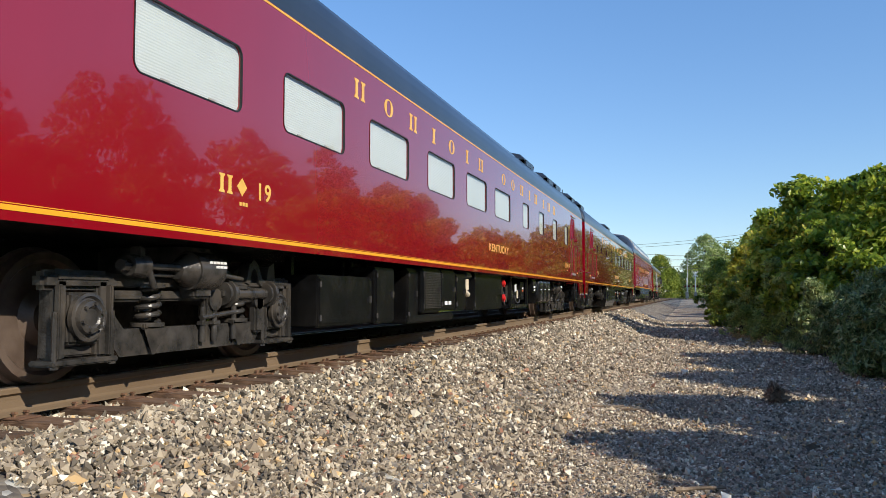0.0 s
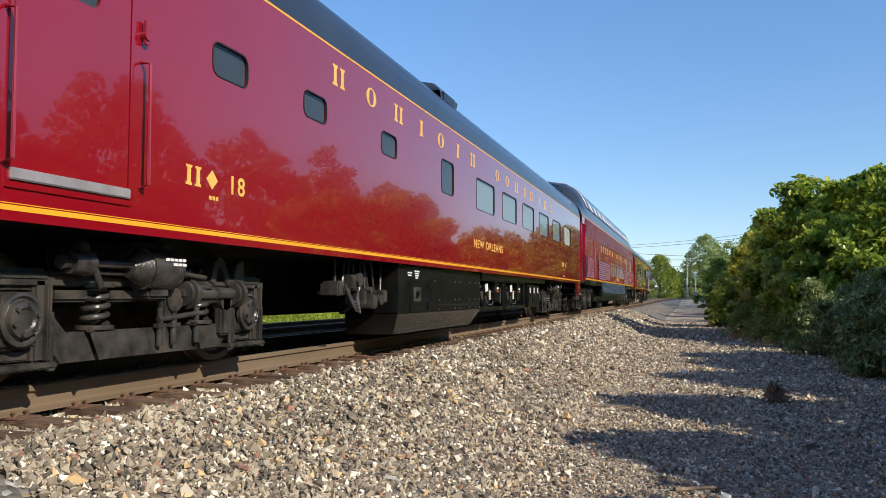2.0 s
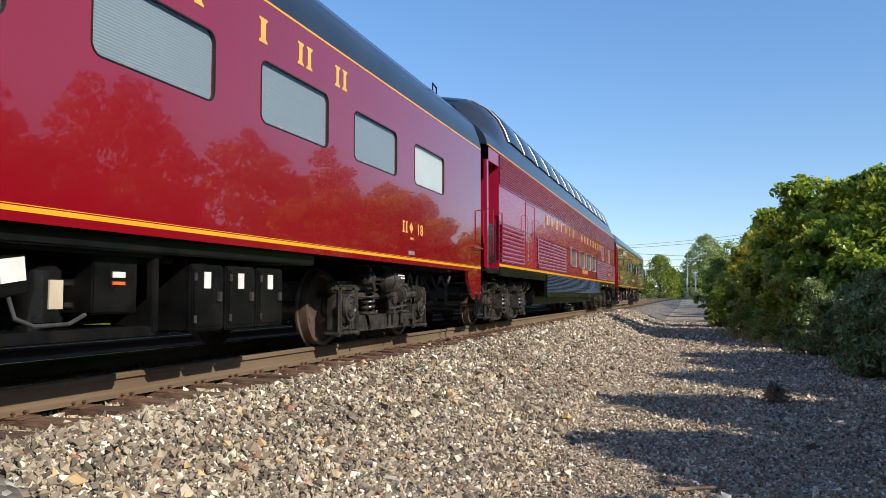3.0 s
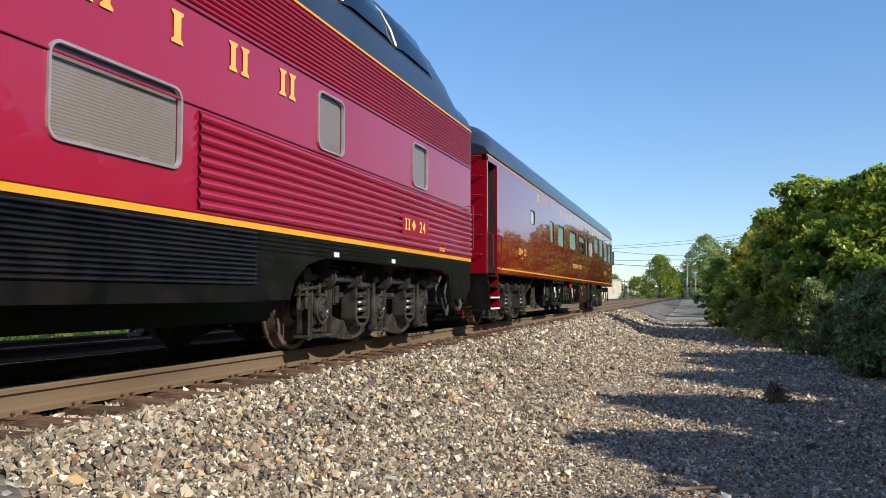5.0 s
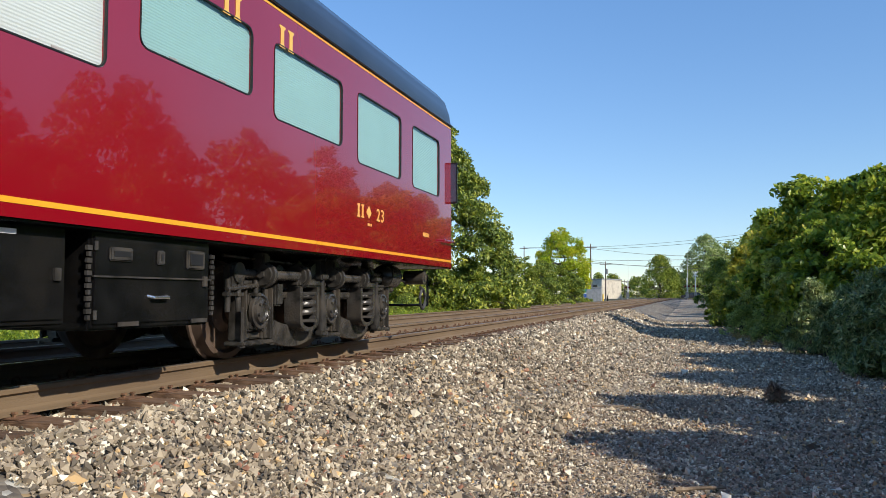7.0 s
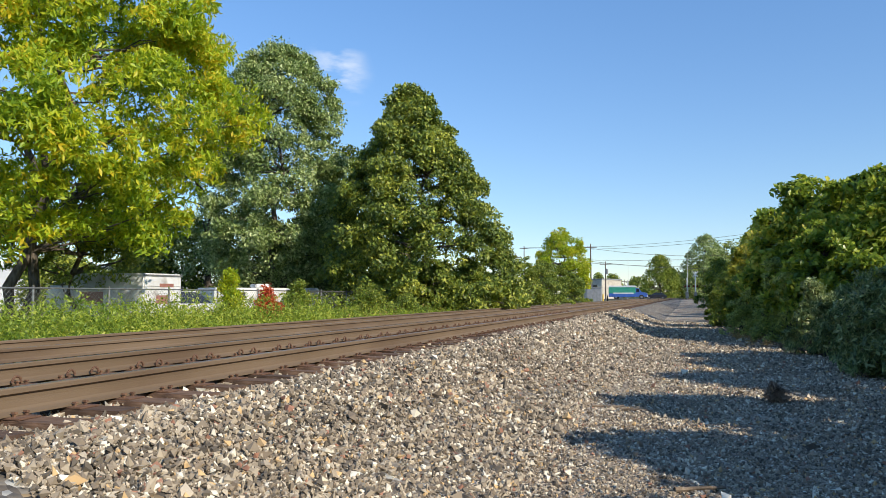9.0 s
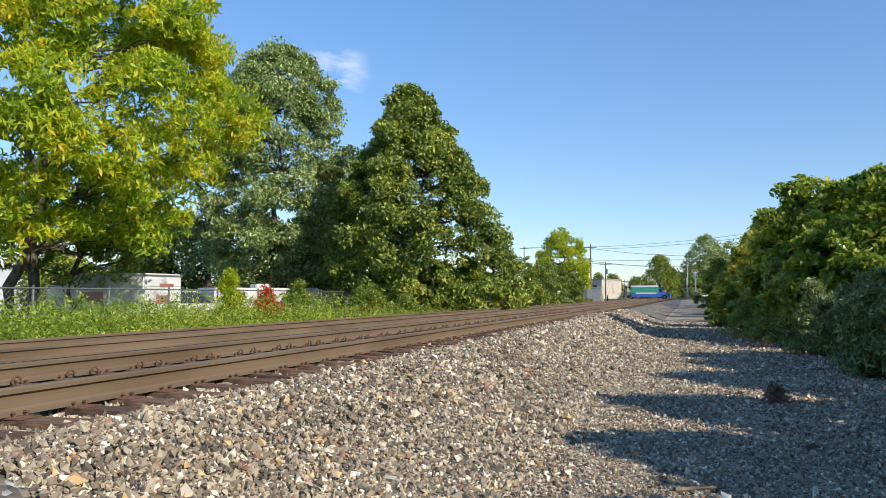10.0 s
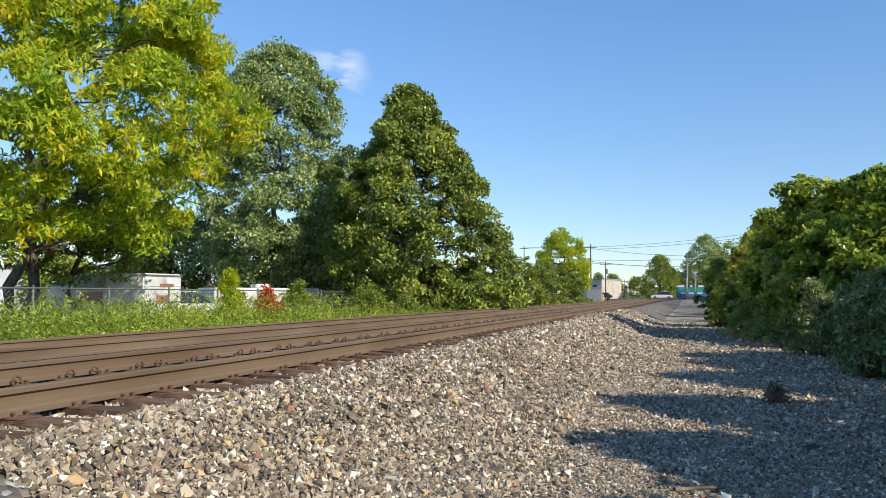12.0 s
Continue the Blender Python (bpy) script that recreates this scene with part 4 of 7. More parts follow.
def damper_mesh():
    bm = bmesh.new()
    rod(bm, (0, 0, -0.3), (0, 0, 0.08), 0.055)
    rod(bm, (0, 0, 0.08), (0, 0, 0.26), 0.03)
    box(bm, -0.05, 0.05, -0.07, 0.07, -0.36, -0.29, bevel=0.015)
    box(bm, -0.05, 0.05, -0.09, 0.09, 0.25, 0.32, bevel=0.015)
    return bm


def wheel_mesh():
    bm = bmesh.new()
    rod(bm, (-0.95, 0, 0), (0.95, 0, 0), 0.08, sides=14)
    prof = [(0.67, 0.0), (0.67, 0.17), (0.70, 0.20), (0.71, 0.36), (0.68, 0.40), (0.68, 0.484), (0.705, 0.484), (0.715, 0.458), (0.815, 0.452), (0.815, 0.40), (0.775, 0.37), (0.765, 0.20), (0.80, 0.15), (0.83, 0.13), (0.83, 0.0)]
    for s in (-1, 1):
        loft(bm, [[(s * x, r * math.cos(t), r * math.sin(t)) for x, r in prof] for t in (2 * math.pi * k / 28 for k in range(29))])
    for k in range(2):
        box(bm, 0.772, 0.79, -0.03, 0.03, 0.22 if k else -0.34, 0.34 if k else -0.22)
    bmesh.ops.recalc_face_normals(bm, faces=bm.faces)
    return bm


wheelsets = []
SF = 1.06


def truck(car, yc, axles, base):
    """Cast truck frame with pedestals, journals, springs, brake gear and, of their own, the turning wheelsets."""
    half = base / 2
    bm = bmesh.new()
    for s in (-1, 1):
        box(bm, s * SF - 0.06, s * SF + 0.06, -half - 0.35, half + 0.35, 0.64, 0.76, bevel=0.03)
        box(bm, s * SF - 0.05, s * SF + 0.05, -half + 0.3, half - 0.3, 0.56, 0.66, bevel=0.02)
    for y in ((-0.45, 0.45) if axles == 2 else (-half / 2, half / 2)):
        box(bm, -SF, SF, y - 0.10, y + 0.10, 0.52, 0.72, bevel=0.02)
    box(bm, -1.15, 1.15, -0.2, 0.2, 0.76, 1.0, bevel=0.03)
    box(bm, -0.55, 0.55, -half * 0.8, half * 0.8, 0.30, 0.78, bevel=0.03)
    t = part("truck", bm, M_TRUCK, car, "grimy black cast-steel truck", smooth=True)
    t.location = (0, yc, 0)
    ys = [-half, half] if axles == 2 else [-half, 0, half]
    for s in (-1, 1):
        flip = pose(0, 0, 0, rz=0 if s > 0 else 180)

        def fit(name, key, build, x, y, z):
            shared(name, key, build, M_TRUCK, t, pose(s * x, y, z) @ flip, smooth=True)
        for y in ys:
            fit("journal_box", "journal", journal_mesh, SF + 0.03, y, 0.457)
            fit("pedestal", "pedestal", pedestal_mesh, SF, y, 0.457)
        for a, b in zip(ys, ys[1:]):
            span, mid = b - a, (a + b) / 2
            fit("equalizer", "eq%.2f" % span, lambda: equalizer_mesh(span), SF + 0.02, mid, 0.52)
            if axles == 2:
                for y in (a + 0.70, b - 0.70):
                    fit("coil_spring", "spring", spring_mesh, SF + 0.03, y, 0.40)
                    fit("drop_plate", "drop", lambda: rod(box(bmesh.new(), 0.0, 0.05, -0.12, 0.12, -0.05, 0.0, bevel=0.01), (0.03, 0, -0.24), (0.03, 0, -0.04), 0.01, 0.11, 3), SF + 0.06, y, 0.40)
            else:
                fit("coil_spring", "bigspring", lambda: spring_mesh(0.115, 0.034, 3, 0.25), SF + 0.11, mid + 0.06, 0.36)
                fit("spring_stirrup", "stirrup", stirrup_mesh, SF + 0.04, mid + 0.06, 0.33)
                fit("frame_lug", "arch", arch_mesh, SF + 0.02, mid + 0.02, 0.75)
                fit("damper", "damper", damper_mesh, SF + 0.15, b - 0.34, 0.52)
        if axles == 2:
            fit("brake_cylinder", "cyl", cylinder_mesh, SF + 0.14, -0.10, 0.80)
            fit("anchor_rod", "tube", tube_mesh, SF + 0.10, 0.72, 0.62)
            fit("brake_rigging", "rig", rigging_mesh, SF + 0.06, 0.50, 0.56)
            fit("frame_lug", "arch", arch_mesh, SF + 0.0, half - 0.42, 0.72)
            if s > 0:
                small_bars(t, -0.16, 0.86, 5, M_WHITE, 0.04, 0.02, 0.01, SF + 0.285)
                small_bars(t, -0.08, 0.825, 3, M_WHITE, 0.045, 0.02, 0.01, SF + 0.293)
        else:
            fit("brake_rigging", "rig", rigging_mesh, SF + 0.08, -half - 0.1, 0.80)
            fit("brake_cylinder", "cyl", cylinder_mesh, SF + 0.04, half + 0.34, 0.86)
            fit("anchor_rod", "tube", tube_mesh, SF + 0.16, 0.34, 0.80)
            fit("anchor_rod", "tube", tube_mesh, SF + 0.16, -half + 0.34, 0.80)
            if s > 0:
                p = boxed("name_plate", (SF - 0.12, SF - 0.09, -0.3, 0.55, 0.74, 0.98), M_UNDER, t, 0.01)
                letters(p, "NFL", -0.02, 0.83, 0.075, SF - 0.086, material=M_WHITE)
    for y in ys:
        w = shared("wheelset", "wheel", wheel_mesh, M_STEEL, car, pose(0, yc + y, 0.457), smooth=True)
        wheelsets.append((w, yc + y))


# equipment under the floor
def cabinet(car, u0, u1, z0, z1, x=1.36, deep=0.75, label="black equipment box", panels=1, marks=()):
    b = boxed("equipment_box", (x - deep, x, u0, u1, z0, z1), M_UNDER, car, 0.015, label)
    w = (u1 - u0) / panels
    for i in range(panels):
        d = boxed("door", (x, x + 0.014, u0 + i * w + 0.03, u0 + (i + 1) * w - 0.03, z0 + 0.04, z1 - 0.04), M_UNDER, b, 0.004)
        boxed("latch", (x + 0.012, x + 0.035, u0 + (i + 1) * w - 0.12, u0 + (i + 1) * w - 0.07, (z0 + z1) / 2 - 0.03, (z0 + z1) / 2 + 0.05), M_TRUCK, b, 0.004)
        for zz in (z0 + 0.1, z1 - 0.1):
            part("hinge", rod(bmesh.new(), (x + 0.014, u0 + i * w + 0.04, zz - 0.03), (x + 0.014, u0 + i * w + 0.04, zz + 0.03), 0.014, sides=8), M_TRUCK, d)
    for mu, mz, mw, mh, mt in marks:
        boxed("sticker", (x + 0.013, x + 0.018, mu, mu + mw, mz, mz + mh), mt, b)
    for y in (u0 + 0.08, u1 - 0.08):
        boxed("hanger", (x - deep * 0.5 - 0.04, x - deep * 0.5 + 0.04, y - 0.03, y + 0.03, z1 - 0.005, 1.03), M_UNDER, b)
    return b


def compressor_rack(car, u0, u1, z0=0.34, z1=1.0, x=1.38):
    bm = bmesh.new()
    for y in (u0, u1 - 0.07):
        box(bm, x - 0.06, x, y, y + 0.07, z0, z1, bevel=0.008)
        box(bm, x - 0.8, x - 0.74, y, y + 0.07, z0, z1 + 0.03, bevel=0.008)
    box(bm, x - 0.05, x + 0.002, u0 - 0.04, u1 + 0.04, z1 - 0.05, z1 + 0.03, bevel=0.006)
    box(bm, x - 0.8, x - 0.01, u0 + 0.01, u1 - 0.01, z0 - 0.03, z0 + 0.05, bevel=0.01)
    box(bm, x - 0.85, x - 0.81, u0, u1, z0, z1 + 0.03)
    r = part("compressor_rack", bm, M_UNDER, car, "black steel frame with cooling compressors")
    n = max(1, round((u1 - u0) / 1.6))
    w = (u1 - u0) / n
    for i in range(n):
        a = u0 + i * w
        bm = bmesh.new()
        rod(bm, (x - 0.22, a + w * 0.55, z0 + 0.05), (x - 0.22, a + w * 0.55, z0 + 0.42), 0.14, sides=18)
        rod(bm, (x - 0.22, a + w * 0.55, z0 + 0.42), (x - 0.22, a + w * 0.55, z0 + 0.50), 0.14, 0.06, 18)
        rod(bm, (x - 0.22, a + w * 0.55, z0 + 0.10), (x - 0.22, a + w * 0.55, z0 + 0.13), 0.155, sides=18)
        for zz in (0.2, 0.34):
            rod(bm, (x - 0.1, a + w * 0.55 + 0.08, z0 + zz), (x - 0.04, a + w * 0.55 + 0.11, z0 + zz), 0.025)
        part("compressor_tank", bm, M_UNDER, r, smooth=True)
        boxed("tank_label", (x - 0.085, x - 0.073, a + w * 0.55 - 0.05, a + w * 0.55 + 0.06, z0 + 0.18, z0 + 0.36), M_BEIGE, r)
        bm = bmesh.new()
        rod(bm, (x - 0.5, a + w * 0.22, z0 + 0.26), (x - 0.12, a + w * 0.22, z0 + 0.26), 0.17, sides=16)
        rod(bm, (x - 0.12, a + w * 0.22, z0 + 0.26), (x - 0.05, a + w * 0.22, z0 + 0.26), 0.09, sides=12)
        rod(bm, (x - 0.2, a + w * 0.10, z0 + 0.1), (x - 0.2, a + w * 0.10, z0 + 0.45), 0.07, sides=12)
        box(bm, x - 0.3, x - 0.1, a + w * 0.14, a + w * 0.3, z0 + 0.38, z0 + 0.5, bevel=0.02)
        part("motor", bm, M_TRUCK, r, smooth=True)
        bm = box(bmesh.new(), x - 0.14, x - 0.05, a + w * 0.31, a + w * 0.43, z0 + 0.26, z0 + 0.50, bevel=0.008, turn=pose(0, 0, 0, rx=8))
        part("control_box", bm, M_UNDER, r)
        bm = box(bmesh.new(), x - 0.05, x - 0.04, a + w * 0.325, a + w * 0.415, z0 + 0.34, z0 + 0.48, turn=pose(0, 0, 0, rx=8))
        part("sticker", bm, M_WHITE, r)
        part("hose", pipe(bmesh.new(), [(x - 0.08, a + w * 0.37, z0 + 0.28), (x - 0.06, a + w * 0.39, z0 + 0.13), (x - 0.06, a + w * 0.46, z0 + 0.08), (x - 0.06, a + w * 0.6, z0 + 0.085), (x - 0.08, a + w * 0.68, z0 + 0.14)], 0.014), M_HOSE, r, smooth=True)
        c = boxed("junction_box", (x - 0.35, x - 0.06, a + w * 0.70, a + w * 0.92, z0 + 0.14, z0 + 0.56), M_UNDER, r, 0.012)
        boxed("sticker", (x - 0.058, x - 0.05, a + w * 0.79, a + w * 0.85, z0 + 0.385, z0 + 0.425), M_WHITE, r)
        boxed("sticker", (x - 0.058, x - 0.05, a + w * 0.79, a + w * 0.85, z0 + 0.335, z0 + 0.358), M_ORANGE, r)
    return r


def valves(car, u0, u1, x=1.3):
    rng = random.Random(int(u0 * 10))
    bm = bmesh.new()
    n = int((u1 - u0) / 0.16)
    for i in range(n):
        a = u0 + (u1 - u0) * (i + 0.5) / n
        z = rng.uniform(0.52, 0.85)
        if i % 2:
            rod(bm, (x - rng.uniform(0.2, 0.4), a, z), (x, a, z), rng.uniform(0.04, 0.09), sides=12)
        else:
            box(bm, x - 0.25, x - 0.02, a - 0.08, a + 0.08, z - 0.08, z + 0.09, bevel=0.015)
        rod(bm, (x - 0.1, a, z), (x - 0.12, a + rng.uniform(-0.15, 0.15), 1.02), 0.016, sides=6)
    ob = part("valve_set", bm, M_TRUCK, car, "cluster of grimy valves and pipes", smooth=True)
    for k in range(4):
        z = 0.62 - 0.04 * k
        part("hose", pipe(bmesh.new(), [(x + 0.02, u0 + 0.1 + 0.05 * k, z + 0.1), (x + 0.03, u0 + 0.2 + 0.05 * k, z - 0.06), (x, u0 + 0.45 + 0.04 * k, z - 0.10), (x - 0.05, u0 + 0.62, z + 0.06)], 0.013), M_HOSE, ob, smooth=True)
    return ob


def disc(car, u, z, r, x, material, deep=0.04):
    bm = rod(bmesh.new(), (x - deep, u, z), (x, u, z), r, sides=20)
    rod(bm, (x, u, z), (x + 0.015, u, z), r * 0.55, sides=16)
    return part("cap", bm, material, car, smooth=True)


def car_shell(u_front, ln, holes, label, inset=0.0):
    car = thing("passenger_car", (TRACK_X, 0, RAIL_TOP), label, "railway car", "train of passenger cars")
    bm = bmesh.new()
    side_panel(bm, W2, 0, ln, SILL, EAVE, holes)
    for quad in (((-W2, 0, SILL), (-W2, ln, SILL), (-W2, ln, EAVE), (-W2, 0, EAVE)), ((-W2, 0, SILL), (W2, 0, SILL), (W2, 0, EAVE), (-W2, 0, EAVE)),
                 ((-W2, ln, SILL), (W2, ln, SILL), (W2, ln, EAVE), (-W2, ln, EAVE))):
        bm.faces.new([bm.verts.new(p) for p in quad])
    bmesh.ops.remove_doubles(bm, verts=bm.verts, dist=0.0005)
    bmesh.ops.recalc_face_normals(bm, faces=bm.faces)
    part("body", bm, M_RED, car, "glossy maroon painted steel side")
    boxed("floor", (-W2 + 0.02, W2 - 0.02, 0.02, ln - 0.02, SILL + 0.005, SILL + 0.05), M_UNDER, car)
    bm = box(bmesh.new(), -0.28, 0.28, 0.1, ln - 0.1, 0.80, SILL)
    box(bm, -0.9, 0.15, 4.9, ln - 6.0, 0.36, SILL - 0.02, bevel=0.03)
    part("centre_sill", bm, M_UNDER, car)
    cars.append((car, u_front))
    return car


def stripe(car, u0, u1, z, h, label=""):
    bm = box(bmesh.new(), W2 - 0.001, W2 + 0.003, u0, u1, z, z + h)
    return part("stripe", bm, M_GOLD, car, label)


def car_end(car, y, way):
    """Diaphragm, end skirts, stirrup steps, coupler and hoses at one end; way: -1 front, 1 rear."""
    bm = bmesh.new()
    for s in (-1, 1):
        box(bm, s * 0.62 - 0.06, s * 0.62 + 0.06, min(y, y + way * 0.30), max(y, y + way * 0.30), 1.15, 3.35, bevel=0.02)
    box(bm, -0.66, 0.66, min(y, y + way * 0.30), max(y, y + way * 0.30), 3.3, 3.5, bevel=0.03)
    for k in range(3):
        yy = y + way * (0.06 + 0.09 * k)
        for s in (-1, 1):
            box(bm, s * 0.74 - 0.07, s * 0.74 + 0.07, yy - 0.015, yy + 0.015, 1.1, 3.45)
    part("diaphragm", bm, M_RUBBER, car, "black folded rubber diaphragm")
    bm = bmesh.new()
    rod(bm, (0, y - way * 0.5, 0.86), (0, y + way * 0.28, 0.86), 0.09)
    box(bm, -0.16, 0.16, min(y + way * 0.15, y + way * 0.33), max(y + way * 0.15, y + way * 0.33), 0.74, 1.0, bevel=0.03)
    part("coupler", bm, M_TRUCK, car)
    for i, x0 in enumerate((0.45, 0.62, 0.8)):
        pts = [(x0, y - way * 0.05, 0.95)] + [(x0, y + way * (0.02 + 0.26 * math.sin(t)), 0.62 + 0.22 * math.cos(t)) for t in (0.3, 0.8, 1.3, 1.8, 2.4)]
        part("hose", pipe(bmesh.new(), pts, 0.024), M_HOSE, car, smooth=True)


def skirt(car, y, way, ln_s=0.85):
    """Maroon corner below the sill with a curved cut-out towards the truck."""
    pts = [(0.0, SILL + 0.004), (0.0, 0.52), (0.22, 0.52)] + [(0.22 + (ln_s - 0.22) * math.sin(t), SILL + 0.004 - 0.49 * math.cos(t)) for t in (0.35, 0.7, 1.05, 1.35, 1.57)]
    bm = bmesh.new()
    loft(bm, [[(x, y - way * a, b) for a, b in pts] for x in (W2 - 0.05, W2)], True)
    bmesh.ops.edgeloop_fill(bm, edges=[e for e in bm.edges if e.is_boundary])
    bmesh.ops.recalc_face_normals(bm, faces=bm.faces)
    part("corner_skirt", bm, M_RED, car)
    bm = pipe(bmesh.new(), [(W2 - 0.03, y - way * 0.02, 0.66), (W2 + 0.01, y - way * 0.02, 0.62), (W2 + 0.01, y - way * 0.02, 0.28), (W2 + 0.01, y - way * 0.36, 0.28), (W2 + 0.01, y - way * 0.36, 0.62), (W2 - 0.03, y - way * 0.36, 0.66)], 0.03)
    part("stirrup_step", bm, M_UNDER, car, "black steel stirrup step")


def sealed_door(car, u0, u1, glass):
    """Door set flush in the side, with rails, drip and sill plate."""
    bm = bmesh.new()
    side_panel(bm, W2 + 0.006, u0 + 0.036, u1 - 0.036, 1.235, 2.985, [glass])
    d = part("door", bm, M_RED, car, "closed vestibule door in maroon")
    for dims in ((u0, u0 + 0.026, 1.226, 3.0), (u1 - 0.026, u1, 1.226, 3.0), (u0, u1, 3.0, 3.03), (u0, u1, 1.19, 1.225)):
        boxed("jamb", (W2 - 0.01, W2 + 0.012, *dims), M_RED, d)
    boxed("drip_strip", (W2 - 0.01, W2 + 0.03, u0 - 0.02, u1 + 0.02, 3.06, 3.10), M_RED, d, 0.004)
    boxed("sill_plate", (W2, W2 + 0.03, u0 + 0.02, u1 - 0.02, 1.235, 1.30), M_EDGE, d, 0.006)
    window(car, glass[0], glass[1], glass[2], glass[3], "dark", M_RED)
    for u in (u0 - 0.02, u1 + 0.09):
        handrail(car, u, 1.32, 2.18)
    bm = rod(bmesh.new(), (W2, u1 + 0.1, 2.36), (W2 + 0.05, u1 + 0.1, 2.36), 0.035)
    box(bm, W2 + 0.02, W2 + 0.04, u1 + 0.08, u1 + 0.12, 2.30, 2.46)
    part("latch", bm, M_HANDLE, car)
    part("pole", pipe(bmesh.new(), [(W2 + 0.03, u0 - 0.02, 2.35), (W2 + 0.03, u0 + 0.14, 2.98)], 0.022), M_RED, car)


def roof_vent(car, u, ln, x=0.92, z=3.86):
    bm = bmesh.new()
    secs = []
    for y, f in ((u, 0.15), (u + 0.1, 0.8), (u + 0.25, 1), (u + ln - 0.25, 1), (u + ln - 0.1, 0.8), (u + ln, 0.15)):
        secs.append([(x + a, y, z + b * f) for a, b in ((0.42, -0.22), (0.40, 0.0), (0.26, 0.14), (0.0, 0.2), (-0.4, 0.22), (-0.5, -0.1))])
    rows = loft(bm, secs)
    bm.faces.new(rows[0])
    bm.faces.new(rows[-1][::-1])
    bmesh.ops.recalc_face_normals(bm, faces=bm.faces)
    v = part("roof_vent", bm, M_ROOF, car, "dark louvred roof vent")
    boxed("vent_panel", (x + 0.395, x + 0.425, u + 0.2, u + ln - 0.2, z - 0.14, z - 0.01), M_UNDER, v)


def antenna(car, u):
    part("grab_iron", pipe(bmesh.new(), [(1.2, u, 3.82), (1.2, u, 3.96), (1.15, u + 0.35, 3.98), (1.15, u + 0.35, 3.84)], 0.014), M_UNDER, car)


cars = []
SPEED, FRONT = 13.23, 8.195 + 13.23 * 1.5
EMBLEM = [5.82 + 0.90 * i for i in range(7)] + [13.03, 13.89, 14.79, 15.68, 16.46, 17.5, 18.28, 19.11]


def sleeper(u_front, ln, windows, label, number, name, name_u, num_u, door_u, door_glass, blind_of):
    """Smooth-sided sleeping car."""
    zl = RAIL_TOP
    holes = [(a, b, z0 - zl, z1 - zl) for a, b, z0, z1 in windows] + ([(door_glass[0], door_glass[1], door_glass[2], door_glass[3])])
    car = car_shell(u_front, ln, holes, label)
    roof(car, ln, 0.25, 0.25)
    for i, (a, b, z0, z1) in enumerate(windows):
        window(car, a, b, z0 - zl, z1 - zl, blind_of(i))
    stripe(car, 0.01, ln - 0.01, 1.066, 0.031, "gold stripe along the sill")
    stripe(car, 0.01, ln - 0.01, 1.104, 0.005)
    stripe(car, 0.01, ln - 0.01, EAVE - 0.028, 0.022, "thin gold stripe under the roof")
    emblem(car, EMBLEM, 2.80, 0.22)
    for u in num_u:
        emblem(car, (u, u + 0.24), 1.42, 0.15, 0.19, kinds="24")
        letters(car, number, u + 0.56, 1.42, 0.15)
        small_bars(car, u + 0.3, 1.34, 3, None, 0.03, 0.03, 0.015)
    letters(car, name, name_u, 1.43, 0.145, wide=1.42)
    sealed_door(car, door_u[0], door_u[1], door_glass)
    car_end(car, 0, -1)
    car_end(car, ln, 1)
    skirt(car, 0, -1)
    skirt(car, ln, 1)
    for u in (0.1, ln - 0.1):
        handrail(car, u, 1.5, 2.1)
        w = -1 if u > 1 else 1
        part("grab_iron", pipe(bmesh.new(), [(W2, u, 1.42), (W2 + 0.06, u, 1.42), (W2 + 0.06, u + w * 0.55, 1.42), (W2, u + w * 0.55, 1.42)], 0.013), M_HANDLE, car)
    small_bars(car, door_u[1] + 0.35 if door_u[0] > 5 else door_u[0] - 0.45, 1.3, 6)
    for y in (3.55, ln - 3.5):
        truck(car, y, 2, 2.59)
    return car


WINDOW_Z = (2.97, 3.52)
# first sleeper
w19 = [(a, a + 1.33, *WINDOW_Z) for a in (2.2, 4.24, 6.27, 8.40, 10.45, 12.44)] + [(a, a + 0.66, 2.98, 3.53) for a in (15.08, 17.04, 19.10, 21.15)]
car19 = sleeper(-25.9, 25.15, w19, "glossy maroon sleeping car with white blinds and gold stripes", "19", "KENTUCKY", 11.95, (3.22, 21.29), (22.6, 23.36), (22.86, 23.22, 2.40, 2.96), lambda i: "white")
roof_vent(car19, 19.3, 1.1)
roof_vent(car19, 20.6, 1.1)
roof_vent(car19, 23.9, 0.9)
roof_vent(car19, 16.2, 1.2)
antenna(car19, 22.9)
cabinet(car19, 5.3, 6.75, 0.27, 0.82, label="low black equipment box")
cabinet(car19, 6.76, 7.4, 0.26, 0.95, 1.4)
g = cabinet(car19, 8.0, 8.44, 0.25, 0.98)
g = cabinet(car19, 8.47, 9.31, 0.35, 1.0, 1.42, label="condenser box with a slatted grille")
for i in range(22):
    boxed("grille_slat", (1.435, 1.455, 8.52, 9.26, 0.42 + i * 0.024, 0.432 + i * 0.024), M_TRUCK, g)
cabinet(car19, 9.33, 10.1, 0.37, 1.0, 1.42, panels=1, marks=((9.5, 0.46, 0.14, 0.055, M_WHITE), (9.7, 0.46, 0.14, 0.055, M_WHITE)))
cabinet(car19, 10.12, 10.72, 0.36, 0.96, 1.42)
boxed("rail_beam", (1.0, 1.4, 7.9, 10.1, 0.22, 0.33), M_UNDER, car19, 0.02)
b = boxed("filter_bracket", (1.2, 1.42, 10.8, 11.15, 0.9, 1.0), M_TRUCK, car19, 0.02)
part("filter", rod(bmesh.new(), (1.36, 10.93, 0.70), (1.36, 10.93, 0.88), 0.06), M_BEIGE, car19, "pale fuel filter", smooth=True)
